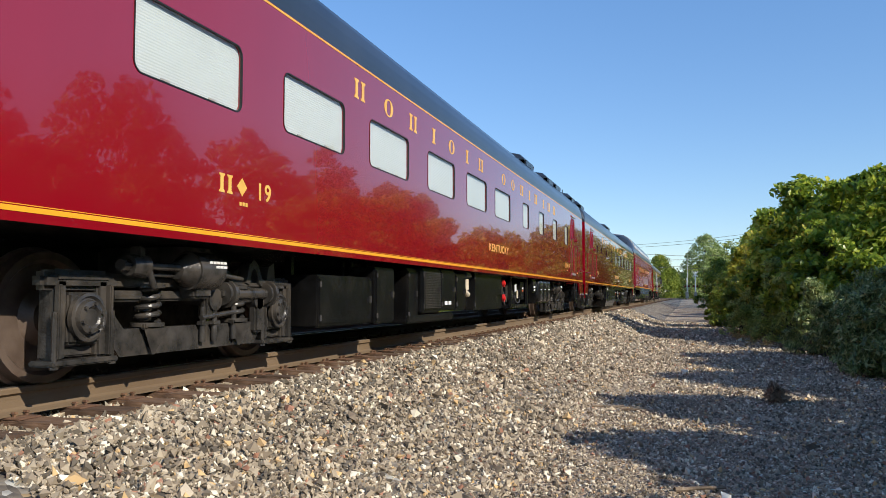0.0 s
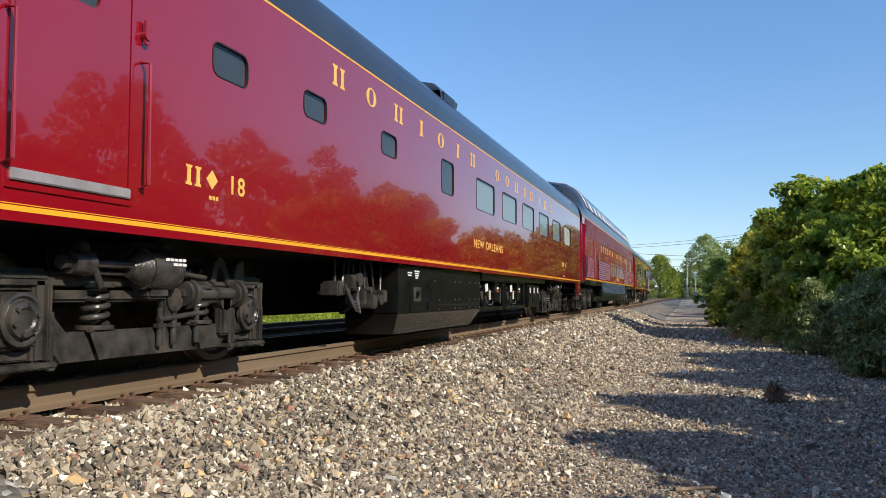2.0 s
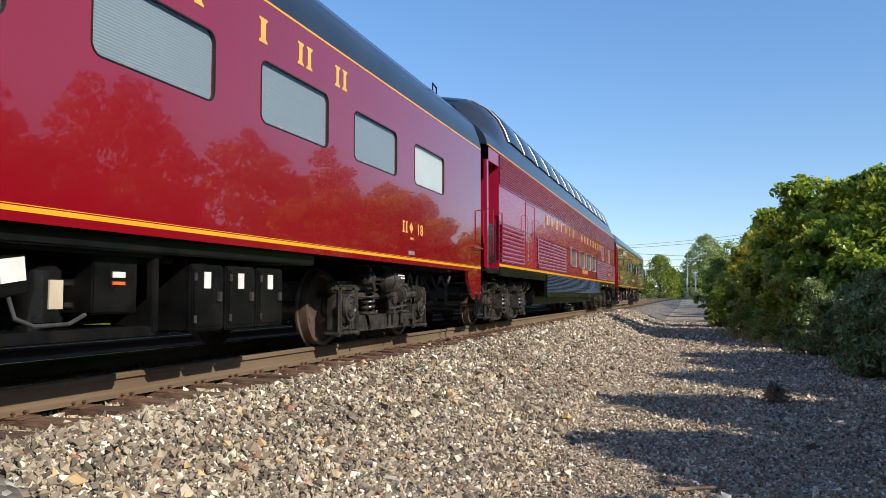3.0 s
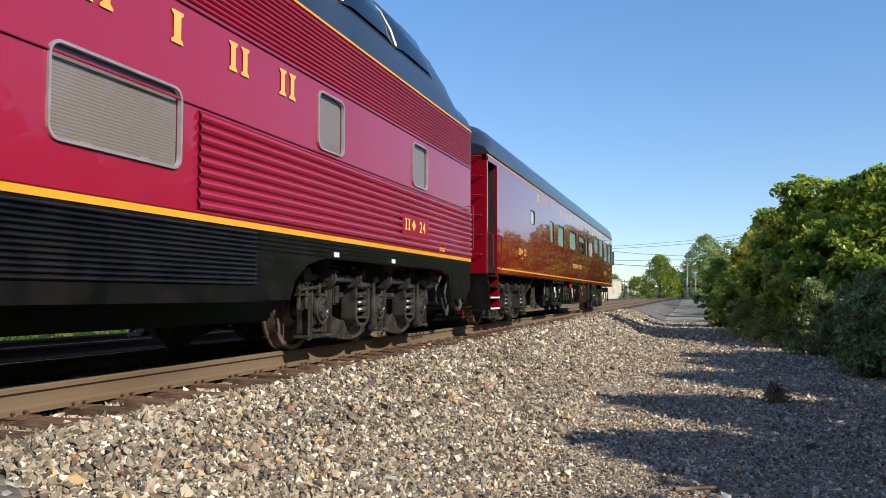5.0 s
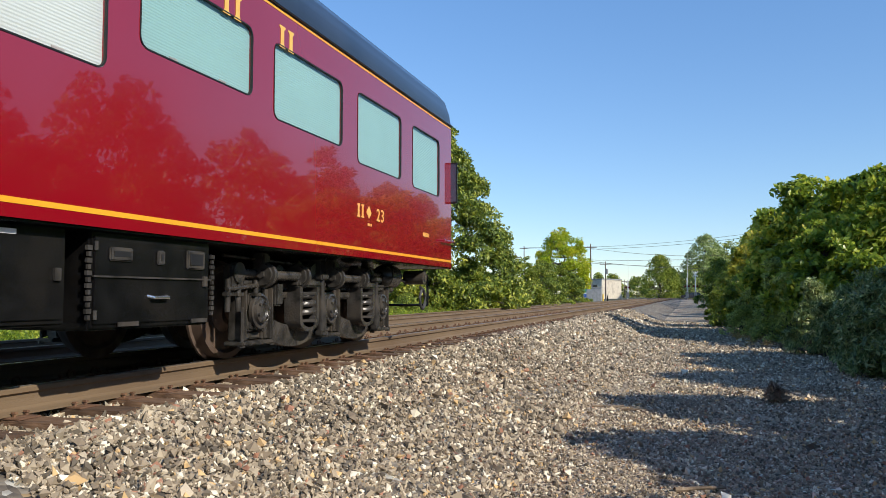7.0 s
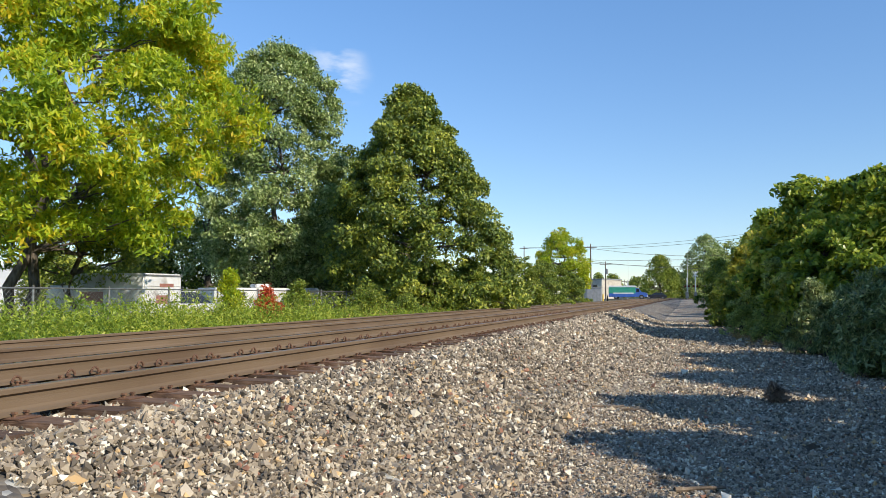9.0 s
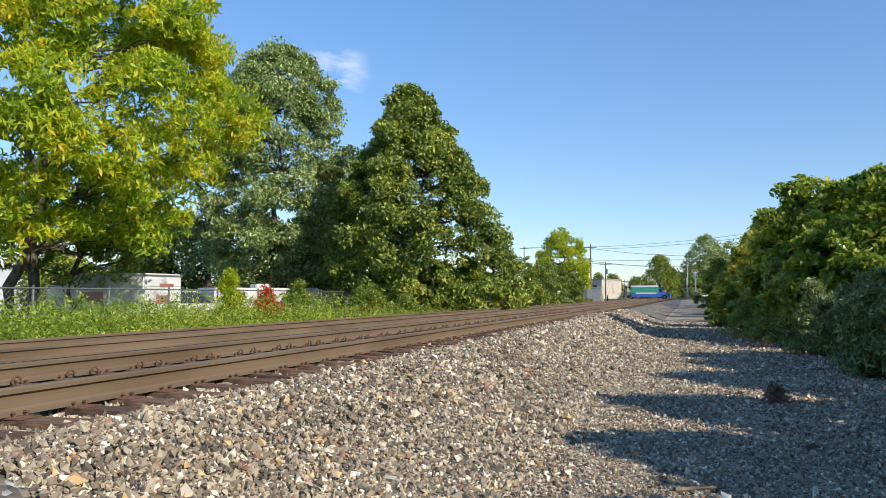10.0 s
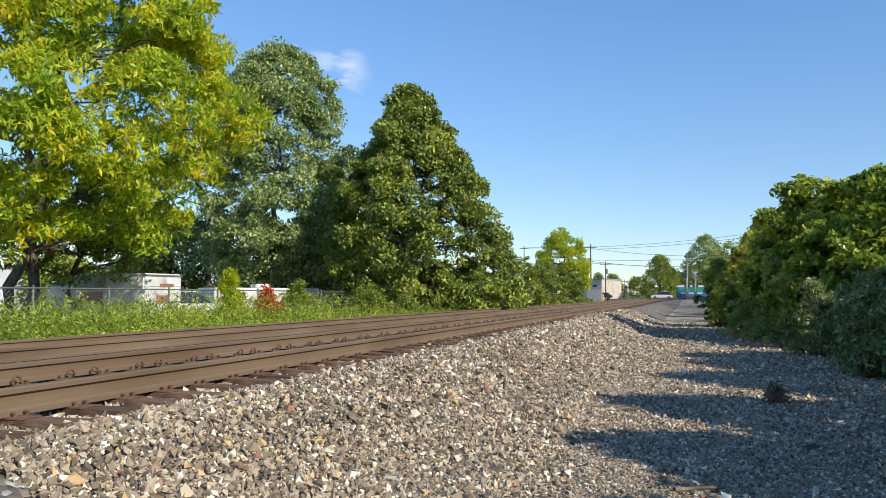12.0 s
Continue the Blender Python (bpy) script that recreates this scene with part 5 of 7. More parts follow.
part("hose", pipe(bmesh.new(), [(1.35, 10.7, 0.66), (1.38, 10.85, 0.66), (1.38, 11.0, 0.62)], 0.05), M_BEIGE, car19, smooth=True)
letters(car19, "FUEL FILTER", 11.25, 0.80, 0.03, 1.26, material=M_WHITE)
boxed("backing", (1.0, 1.25, 10.75, 11.4, 0.4, 1.02), M_UNDER, car19)
cabinet(car19, 11.4, 13.55, 0.34, 1.02, 1.38, label="black fuel tank")
for z in (0.85, 0.55):
    disc(car19, 13.85, z, 0.075, 1.38, M_SIGNAL)
valves(car19, 13.65, 14.3)
compressor_rack(car19, 14.45, 16.3, 0.36, 1.03)
cabinet(car19, 16.75, 17.2, 0.66, 1.0, 1.4, marks=((16.85, 0.78, 0.2, 0.05, M_WHITE), (16.87, 0.72, 0.16, 0.03, M_WHITE)))
for i in range(3):
    a = 17.3 + i * 0.55
    g = boxed("battery_box", (0.7, 1.38, a, a + 0.52, 0.40, 1.0), M_UNDER, car19, 0.02, "rounded black battery box")
    bm = bmesh.new()
    secs = [[(x, a + 0.26 + (u - a - 0.26) * f, 0.72 + (z - 0.72) * f) for u, z in rounded(a + 0.02, a + 0.50, 0.44, 0.99, 0.09)] for x, f in ((1.38, 1.0), (1.42, 0.99), (1.455, 0.94), (1.475, 0.84))]
    rows = loft(bm, secs, True)
    bm.faces.new(rows[-1])
    bmesh.ops.recalc_face_normals(bm, faces=bm.faces)
    part("cover", bm, M_UNDER, g, smooth=True)
    small_bars(g, a + 0.16, 0.74, 5, M_WHITE, 0.03, 0.025, 0.008, 1.478)
    part("handle", pipe(bmesh.new(), [(1.47, a + 0.18, 0.84), (1.50, a + 0.20, 0.85), (1.50, a + 0.30, 0.85), (1.47, a + 0.32, 0.84)], 0.01), M_UNDER, g)
cabinet(car19, 23.8, 24.5, 0.40, 0.9, 1.42)
part("ladder", pipe(bmesh.new(), [(W2 - 0.03, 23.25, 1.02), (W2, 23.2, 0.5), (W2, 23.68, 0.5), (W2 - 0.03, 23.7, 1.02)], 0.022), M_UNDER, car19)
part("ladder_rung", pipe(bmesh.new(), [(W2 - 0.01, 23.22, 0.76), (W2 - 0.01, 23.69, 0.76)], 0.018), M_UNDER, car19)

# second sleeper
w18 = [(3.67, 4.18, 3.19, 3.46), (5.19, 5.69, 3.20, 3.46), (7.19, 7.72, 3.18, 3.46), (9.6, 10.24, 3.01, 3.52)] + [(a, a + 1.33, *WINDOW_Z) for a in (11.62, 13.62, 15.6, 17.63, 19.62, 21.63)]
car18 = sleeper(0.0, 25.15, w18, "glossy maroon sleeping car with grey-blue blinds and gold stripes", "18", "NEW ORLEANS", 11.43, (3.35, 21.16), (1.75, 2.75), (1.94, 2.45, 2.38, 2.94), lambda i: "dark" if i < 4 else ("white" if i == 9 else "grey"))
roof_vent(car18, 0.25, 1.0)
roof_vent(car18, 10.1, 1.0)
antenna(car18, 23.4)
valves(car18, 6.4, 7.9, 1.36)
boxed("air_reservoir", (-1.4, -0.7, 5.3, 8.2, 0.14, 0.95), M_UNDER, car18, 0.12, "dark air reservoir on the far side")
g = boxed("equipment_box", (0.6, 1.44, 8.0, 12.2, 0.36, 1.01), M_UNDER, car18, 0.015, "long black equipment box with sloping bottom")
bm = bmesh.new()
loft(bm, [[(1.44, y, 0.362), (1.36, y + k, 0.10), (0.7, y + k, 0.10), (0.7, y, 0.362)] for y, k in ((8.0, 0.02), (12.2, -0.45))], True)
bmesh.ops.edgeloop_fill(bm, edges=[e for e in bm.edges if e.is_boundary])
part("sloping_bottom", bm, M_UNDER, g)
boxed("cover_panel", (1.44, 1.452, 9.35, 12.14, 0.42, 0.86), M_UNDER, g, 0.004)
boxed("rub_strip", (1.452, 1.458, 9.6, 12.0, 0.455, 0.462), M_TRUCK, g)
boxed("rub_strip", (1.366, 1.374, 8.1, 11.7, 0.12, 0.128), M_TRUCK, g)
d = boxed("hatch", (1.44, 1.455, 8.45, 9.2, 0.40, 0.80), M_UNDER, g, 0.006)
boxed("keeper", (1.455, 1.465, 8.55, 8.85, 0.52, 0.72), M_TRUCK, d, 0.004)
part("latch", rod(box(bmesh.new(), 1.465, 1.472, 8.64, 8.76, 0.57, 0.67), (1.47, 8.70, 0.62), (1.49, 8.70, 0.62), 0.025), M_UNDER, d)
for z in (0.46, 0.74):
    boxed("hinge", (1.455, 1.475, 9.15, 9.26, z - 0.05, z + 0.05), M_UNDER, d, 0.006)
bolt_bm = rod(bmesh.new(), (0, 0, 0), (0.012, 0, 0), 0.013, sides=6)
bolt = part("bolt", bolt_bm, M_GALV_BOLT, g)
bolt.location = (1.452, 9.5, 0.82)
for u, z in [(a, b) for b in (0.82, 0.54, 0.40) for a in (9.72, 10.55, 10.80, 11.4, 11.8, 12.05)][1:]:
    ob = new("bolt", bolt.data)
    ob.parent, ob.location = g, (1.452, u, z)
small_bars(g, 8.36, 0.90, 5, M_WHITE, 0.028, 0.02, 0.008, 1.443)
small_bars(g, 8.38, 0.865, 4, M_WHITE, 0.028, 0.02, 0.008, 1.443)
for k in range(4):
    small_bars(g, 8.64 + 0.012 * k, 0.925 - 0.03 * k, 6 - k, M_WHITE, 0.028, 0.02, 0.008, 1.443)
compressor_rack(car18, 12.3, 14.4, 0.34, 0.92)
compressor_rack(car18, 14.5, 16.5, 0.34, 0.92)
boxed("beam", (1.1, 1.44, 12.3, 18.85, 0.90, 1.02), M_UNDER, car18, 0.012)
for i in range(3):
    cabinet(car18, 16.88 + i * 0.49, 17.33 + i * 0.49, 0.32, 0.85, 1.38, marks=((17.03 + i * 0.49, 0.66, 0.09, 0.13, M_WHITE),))
boxed("data_plate", (W2, W2 + 0.006, 21.4, 21.62, 1.14, 1.19), M_EDGE, car18)


# dome car
def dome_car(u_front=25.6, ln=25.33):
    car = thing("passenger_car", (TRACK_X, 0, RAIL_TOP), "maroon fluted dome car with black ribbed skirt and glass roof", "railway car", "train of passenger cars")
    cars.append((car, u_front))
    o = u_front
    zl = RAIL_TOP
    top = 3.38
    big = [(a - o, a - o + 1.24, 2.38 - zl, 2.96 - zl) for a in (36.2, 38.28, 39.98, 41.72)]
    small = [(a - o, a - o + 0.60, 2.94 - zl, 3.52 - zl) for a in (45.18, 48.0)]
    bm = bmesh.new()
    side_panel(bm, W2, 0.95, ln, 1.17, top, big + small, 0.06)
    for quad in (((-W2, 0, 1.1), (-W2, ln, 1.1), (-W2, ln, top), (-W2, 0, top)), ((-W2, ln, 1.1), (W2, ln, 1.1), (W2, ln, top), (-W2, ln, top)), ((-W2, 0, 1.1), (0.6, 0, 1.1), (0.6, 0, top), (-W2, 0, top)),
                 ((0.6, 0, 1.1), (0.6, 0.95, 1.1), (0.6, 0.95, top), (0.6, 0, top)), ((0.6, 0.95, 1.1), (W2, 0.95, 1.1), (W2, 0.95, top), (0.6, 0.95, top)),
                 ((0.6, 0, 3.12), (W2, 0, 3.12), (W2, 0.95, 3.12), (0.6, 0.95, 3.12))):
        bm.faces.new([bm.verts.new(p) for p in quad])
    bmesh.ops.remove_doubles(bm, verts=bm.verts, dist=0.0005)
    bmesh.ops.recalc_face_normals(bm, faces=bm.faces)
    part("body", bm, M_PINK, car, "maroon painted steel side")
    bm = box(bmesh.new(), W2 - 0.06, W2, 0.0, 0.12, 1.1, top)
    box(bm, W2 - 0.06, W2, 0.0, 0.95, 3.1, top)
    part("door_frame", bm, M_PINK, car)
    boxed("gate", (W2 - 0.08, W2 - 0.05, 0.2, 0.85, 1.2, 1.95), M_UNDER, car)
    for u in (0.14, 0.9):
        handrail(car, u, 1.35, 2.2)
    boxed("floor", (-W2 + 0.03, W2 - 0.03, 0, ln, 1.05, 1.12), M_UNDER, car)
    bm = bmesh.new()
    for k in range(4):
        box(bm, 0.7 + 0.0, W2 - 0.03 - 0.0, 0.12, 0.85, 1.02 - 0.2 * k, 1.05 - 0.2 * k)
    part("steps", bm, M_UNDER, car)
    for a, b, z0, z1 in big:
        window(car, a, b, z0, z1, "drab", M_EDGE, 0.02)
    for a, b, z0, z1 in small:
        window(car, a, b, z0, z1, "drab", M_EDGE, 0.02)

    def flutes(u0, u1, z0, z1, n, deep, material, name, crest=0.5):
        for i in range(n):
            h = (z1 - z0) / n
            z = z0 + i * h
            b2 = bmesh.new()
            pts = [(0.0, 0.0), (deep * 0.55, 0.10), (deep * 0.92, 0.26), (deep, 0.40), (deep * 0.85, 0.58), (deep * 0.4, 0.80), (0.0, 0.99)]
            loft(b2, [[(W2 + 0.001 + a, y, z + t * h) for a, t in pts] for y in (u0, u1)])
            bmesh.ops.recalc_face_normals(b2, faces=b2.faces)
            part(name, b2, material, car, smooth=True)
    flutes(0.98, ln - 0.03, 2.78, 3.34, 12, 0.021, M_PINK, "flute")
    flutes(1.05, 3.3, 1.25, 2.0, 9, 0.036, M_PINK, "flute")
    flutes(5.0, 9.5, 1.25, 2.0, 9, 0.036, M_PINK, "flute")
    flutes(43.18 - o, ln - 0.03, 1.25, 2.0, 9, 0.036, M_PINK, "flute")
    for z in (1.22, 2.02, 2.74):
        boxed("moulding", (W2, W2 + 0.018, 0.97, ln, z, z + 0.02), M_PINK, car, 0.004)
    part("crew_door", box(box(box(bmesh.new(), W2, W2 + 0.012, 3.55, 3.58, 1.25, 2.7), W2, W2 + 0.012, 4.6, 4.63, 1.25, 2.7), W2, W2 + 0.012, 3.55, 4.63, 2.68, 2.71), M_PINK, car)
    for u in (3.45, 4.72):
        handrail(car, u, 1.35, 2.4, material=M_CHROME)
    boxed("stripe", (W2 - 0.001, W2 + 0.008, 0.97, ln, 1.165, 1.222), M_GOLD, car, label="broad gold stripe along the sill")
    boxed("stripe", (W2 - 0.001, W2 + 0.02, 0.0, ln, 3.36, 3.385), M_GOLD, car)
    emblem(car, [31.7 - o + 0.82 * i for i in range(7)] + [38.65 - o + 0.82 * i for i in range(8)], 2.42, 0.24, 0.30, W2 + 0.008)
    letters(car, "DELAWARE", 38.9 - o, 1.34, 0.15, W2 + 0.006, 1.25)
    for u in (47.62 - o,):
        boxed("number_panel", (W2 + 0.028, W2 + 0.036, u - 0.08, u + 0.95, 1.38, 1.66), M_PINK, car)
        emblem(car, (u, u + 0.24), 1.45, 0.15, 0.19, W2 + 0.038, "24")
        letters(car, "24", u + 0.56, 1.45, 0.15, W2 + 0.04)
    small_bars(car, 49.1 - o, 1.25, 6, x=W2 + 0.034)
    # black skirt
    boxed("skirt", (W2 - 0.05, W2, 29.2 + 2.6 - o, 44.05 - o, 0.56, 1.16), M_UNDER, car, label="black ribbed skirt")
    boxed("skirt_rim", (W2 - 0.02, W2 + 0.012, 31.8 - o, 44.05 - o, 0.55, 0.68), M_UNDER, car)
    flutes(31.82 - o, 44.03 - o, 0.69, 1.15, 12, 0.024, M_UNDER, "rib")
    for a, b in ((1.0, 31.8 - o), (44.05 - o, ln)):
        boxed("skirt", (W2 - 0.04, W2, a, b, 0.98, 1.16), M_UNDER, car)
        for i in range(4):
            boxed("rib", (W2, W2 + 0.014, a + 0.02, b - 0.02, 0.995 + i * 0.042, 1.012 + i * 0.042), M_UNDER, car, 0.005)
    bm = bmesh.new()
    pts = [(44.05 - o, 0.98), (44.05 - o, 0.56), (44.65 - o, 0.56), (44.75 - o, 0.75), (45.0 - o, 0.9), (45.4 - o, 0.98)]
    loft(bm, [[(x, *p) for p in pts] for x in (W2 - 0.05, W2)], True)
    bmesh.ops.edgeloop_fill(bm, edges=[e for e in bm.edges if e.is_boundary])
    part("skirt", bm, M_UNDER, car)
    bm = bmesh.new()
    pts = [(49.5 - o, 0.98), (49.68 - o, 0.9), (49.76 - o, 0.7), (49.8 - o, 0.54), (50.6 - o, 0.54), (50.9 - o, 0.75), (50.9 - o, 0.98)]
    loft(bm, [[(x, *p) for p in pts] for x in (W2 - 0.05, W2)], True)
    bmesh.ops.edgeloop_fill(bm, edges=[e for e in bm.edges if e.is_boundary])
    part("skirt", bm, M_UNDER, car)
    for i in range(9):
        boxed("rib", (W2, W2 + 0.014, 49.82 - o, 50.55 - o + 0.03 * i, 0.57 + i * 0.045, 0.588 + i * 0.045), M_UNDER, car, 0.005)
    for y in (45.55 - o, 47.2 - o):
        boxed("sticker", (W2 + 0.015, W2 + 0.02, y, y + 0.12, 1.0, 1.05), M_WHITE, car)
    # dome
    shape = [(1.525, 3.385), (1.50, 3.60), (1.44, 3.80), (1.36, 4.02), (1.22, 4.28), (1.0, 4.52), (0.65, 4.73), (0.0, 4.84)]
    low = [(1.525, 3.385), (1.515, 3.46), (1.46, 3.58), (1.36, 3.70), (1.2, 3.82), (0.95, 3.92), (0.6, 4.0), (0.0, 4.04)]

    def mix(f):
        return full([(a + (c - a) * f, b + (d - b) * f) for (a, b), (c, d) in zip(low, shape)])
    secs = [(0, 0.0), (0.9, 0.0), (1.15, 0.3), (1.4, 0.72), (1.75, 0.95), (2.1, 1.0), (ln - 1.7, 1.0), (ln - 1.3, 0.93), (ln - 0.95, 0.7), (ln - 0.7, 0.3), (ln - 0.5, 0.05), (ln, 0.0)]
    bm = bmesh.new()
    rows = loft(bm, [[(a, y, b) for a, b in mix(f)] for y, f in secs])
    bm.faces.new(rows[0])
    bm.faces.new(rows[-1][::-1])
    bmesh.ops.recalc_face_normals(bm, faces=bm.faces)
    part("roof", bm, M_ROOF, car, "blue-black roof shell under the dome glass", smooth=True)
    n = 13
    w = (ln - 1.75 - 2.15) / n
    for i in range(n):
        a = 2.15 + i * w
        for s in (1, -1):
            b2 = bmesh.new()
            loft(b2, [[(s * (x + 0.012 + bulge * math.sin(math.pi * k / 5) * 0.6), y, z + 0.008 + bulge) for k, (x, z) in enumerate(shape[2:8])] for y, bulge in ((a + 0.04, 0.0), (a + 0.3, 0.045), (a + w - 0.3, 0.045), (a + w - 0.04, 0.0))])
            bmesh.ops.recalc_face_normals(b2, faces=b2.faces)
            part("dome_pane", b2, M_DOMEGLASS, car, "curved tinted dome glass", smooth=True)
        rib = [(x + 0.02, a, z + 0.015) for x, z in shape[2:]]
        part("dome_rib", pipe(bmesh.new(), rib + [(-x, y, z) for x, y, z in rib[-2::-1]], 0.022, 6), M_EDGE, car, "slim metal rib between the dome panes", smooth=True)
    b2 = bmesh.new()
    fr = [(1.0, 0.12), (1.28, 0.5), (1.55, 0.82)]
    loft(b2, [[(a * 0.8, y - 0.03, b + 0.03) for a, b in mix(f)[4:-4]] for y, f in fr])
    bmesh.ops.recalc_face_normals(b2, faces=b2.faces)
    part("dome_windscreen", b2, M_DOMEGLASS, car, smooth=True)
    for y in (3.3, ln - 3.18):
        truck(car, y, 3, 3.38)
    car_end(car, 0, -1)
    car_end(car, ln, 1)
    handrail(car, ln - 0.1, 1.35, 2.1, material=M_HANDLE)
    for k in range(3):
        a = ln - 1.25 + 0.22 * k
        pts = [(1.40 - 0.06 * k, a + 0.42 * q, 0.56 - (0.20 + 0.04 * k) * math.sin(math.pi * q)) for q in (0, 0.2, 0.4, 0.5, 0.6, 0.8, 1.0)]
        part("cable", pipe(bmesh.new(), pts, 0.014, 6), M_HOSE, car, smooth=True)
    pts = [(1.30, ln - 0.5, 0.62), (1.32, ln - 0.3, 0.42), (1.32, ln - 0.05, 0.36), (1.30, ln + 0.15, 0.44), (1.24, ln + 0.20, 0.66), (1.15, ln + 0.1, 0.85)]
    part("air_hose", pipe(bmesh.new(), pts, 0.034, 8), M_HOSE, car, "thick grey rubber air hose", smooth=True)
    bm = box(bmesh.new(), -1.2, 1.2, 6.1, 19.3, 0.36, 1.06, bevel=0.03)
    box(bm, -1.0, 0.6, 0.9, ln - 0.5, 0.80, 1.06)
    box(bm, -0.8, 0.55, ln - 2.6, ln - 0.9, 0.44, 0.82, bevel=0.03)
    part("underfloor_tank", bm, M_UNDER, car)
    part("grab_iron", pipe(bmesh.new(), [(0.9, ln - 0.35, 3.95), (0.9, ln - 0.2, 4.08), (0.5, ln - 0.2, 4.12), (0.5, ln - 0.1, 4.0)], 0.014), M_UNDER, car)


dome_car()


# office car at the rear
def office_car(u_front=52.06, ln=24.19):
    zl = RAIL_TOP
    o = u_front
    spec = [(56.16, 56.72, 3.14, 3.46, "white"), (58.9, 59.45, 2.88, 3.44, "aqua"), (60.2, 61.3, 2.87, 3.44, "aqua"), (62.4, 63.92, 2.90, 3.47, "aqua"), (64.51, 66.02, 2.88, 3.46, ("aqua", 0.72)),
            (66.38, 66.88, 2.89, 3.44, "aqua"), (67.33, 68.65, 2.90, 3.45, "white"), (68.97, 70.40, 3.15, 3.74, "aqua"), (70.77, 72.22, 3.05, 3.74, "aqua"), (72.63, 74.02, 2.95, 3.75, "aqua"), (74.46, 75.64, 2.92, 3.75, "aqua")]
    holes = [(a - o, b - o, z0 - zl, z1 - zl) for a, b, z0, z1, _ in spec]
    car = thing("passenger_car", (TRACK_X, 0, RAIL_TOP), "maroon office car with pale aqua blinds and open vestibule", "railway car", "train of passenger cars")
    cars.append((car, u_front))
    bm = bmesh.new()
    side_panel(bm, W2, 0.8, ln, SILL + 0.02, EAVE, holes, 0.06)
    for quad in (((-W2, 0, SILL), (-W2, ln, SILL), (-W2, ln, EAVE), (-W2, 0, EAVE)), ((-W2, 0, SILL), (0.85, 0, SILL), (0.85, 0, EAVE), (-W2, 0, EAVE)), ((-W2, ln, SILL), (W2, ln, SILL), (W2, ln, EAVE), (-W2, ln, EAVE)),
                 ((W2 - 0.05, 0.8, SILL), (W2, 0.8, SILL), (W2, 0.8, EAVE), (W2 - 0.05, 0.8, EAVE))):
        bm.faces.new([bm.verts.new(p) for p in quad])
    bmesh.ops.remove_doubles(bm, verts=bm.verts, dist=0.0005)
    bmesh.ops.recalc_face_normals(bm, faces=bm.faces)
    part("body", bm, M_RED, car, "glossy maroon painted steel side")
    # vestibule walls coloured near black in place of the shade behind the door
    part("vestibule", box(box(bmesh.new(), 0.6, 0.68, 0.12, 0.8, SILL, EAVE), 0.6, W2 - 0.055, 0.79, 0.84, SILL, EAVE), M_INSHADE, car, "vestibule inside the open door, its shade put into the colour")
    bm = box(bmesh.new(), 0.85, W2, 0.0, 0.10, SILL - 0.02, EAVE, bevel=0.015)
    box(bm, W2 - 0.1, W2, 0.0, 0.82, EAVE - 0.12, EAVE)
    part("end_post", bm, M_RED, car)
    for k in range(6):
        z = 1.35 + 0.36 * k
        part("ladder_rung", pipe(bmesh.new(), [(0.95, 0.0, z), (0.95, -0.08, z), (1.42, -0.08, z), (1.42, 0.0, z)], 0.013), M_HANDLE, car, "maroon ladder rung")
    for k in range(4):
        z = 0.98 - 0.2 * k
        s = boxed("step", (0.85 + 0.06 * k, W2 + 0.04, 0.08, 0.78, z - 0.03, z), M_UNDER, car)
        if k in (2, 3):
            boxed("step_edge", (W2 + 0.036, W2 + 0.05, 0.08, 0.78, z - 0.03, z), M_WHITE, s)
        boxed("riser", (0.85 + 0.06 * k, 0.87 + 0.06 * k, 0.08, 0.78, z - 0.2, z - 0.03), M_RED, s)
    for y in (0.03, 0.8):
        bm = bmesh.new()
        pts = [(0.8, 1.02), (W2, 1.02), (W2 + 0.05, 0.34), (W2 - 0.2, 0.34), (0.8, 0.7)]
        loft(bm, [[(x, y + d, z) for x, z in pts] for d in (0, 0.04)], True)
        bmesh.ops.edgeloop_fill(bm, edges=[e for e in bm.edges if e.is_boundary])
        part("step_side", bm, M_UNDER if y < 0.1 else M_RED, car)
    for u in (0.14, 0.84):
        handrail(car, u, 1.1, 1.75)
    roof(car, ln, 0.7, 0.12)
    boxed("drip_rail", (W2 - 0.02, W2 + 0.03, 0.0, ln, EAVE + 0.01, EAVE + 0.04), M_ROOF, car, 0.008)
    roof_vent(car, 6.0, 1.2, 0.96, 3.68)
    boxed("floor", (-W2 + 0.02, W2 - 0.02, 0.05, ln - 0.02, SILL + 0.005, SILL + 0.05), M_UNDER, car)
    part("centre_sill", box(box(bmesh.new(), -0.28, 0.28, 0.1, ln - 0.1, 0.80, SILL), -0.9, 0.15, 4.4, 18.0, 0.40, SILL - 0.02, bevel=0.03), M_UNDER, car)
    for (a, b, z0, z1, st) in spec:
        window(car, a - o, b - o, z0 - zl, z1 - zl, st)
    stripe(car, 0.8, ln - 0.01, 1.108, 0.034, "gold stripe along the sill")
    stripe(car, 0.0, ln - 0.01, EAVE - 0.028, 0.022, "thin gold stripe under the roof")
    emblem(car, [57.01 - o + 0.9 * i for i in range(7)] + [64.48 - o + 0.91 * i for i in range(8)], 2.86, 0.2, 0.27)
    for u in (54.85 - o, 72.63 - o):
        emblem(car, (u, u + 0.24), 1.48, 0.15, 0.19, kinds="24")
        letters(car, "23", u + 0.56, 1.48, 0.15)
        small_bars(car, u + 0.3, 1.4, 3, None, 0.03, 0.03, 0.015)
    letters(car, "BUENA VISTA", 63.13 - o, 1.47, 0.145, wide=1.52)
    small_bars(car, 74.9 - o, 1.42, 6)
    car_end(car, 0, -1)
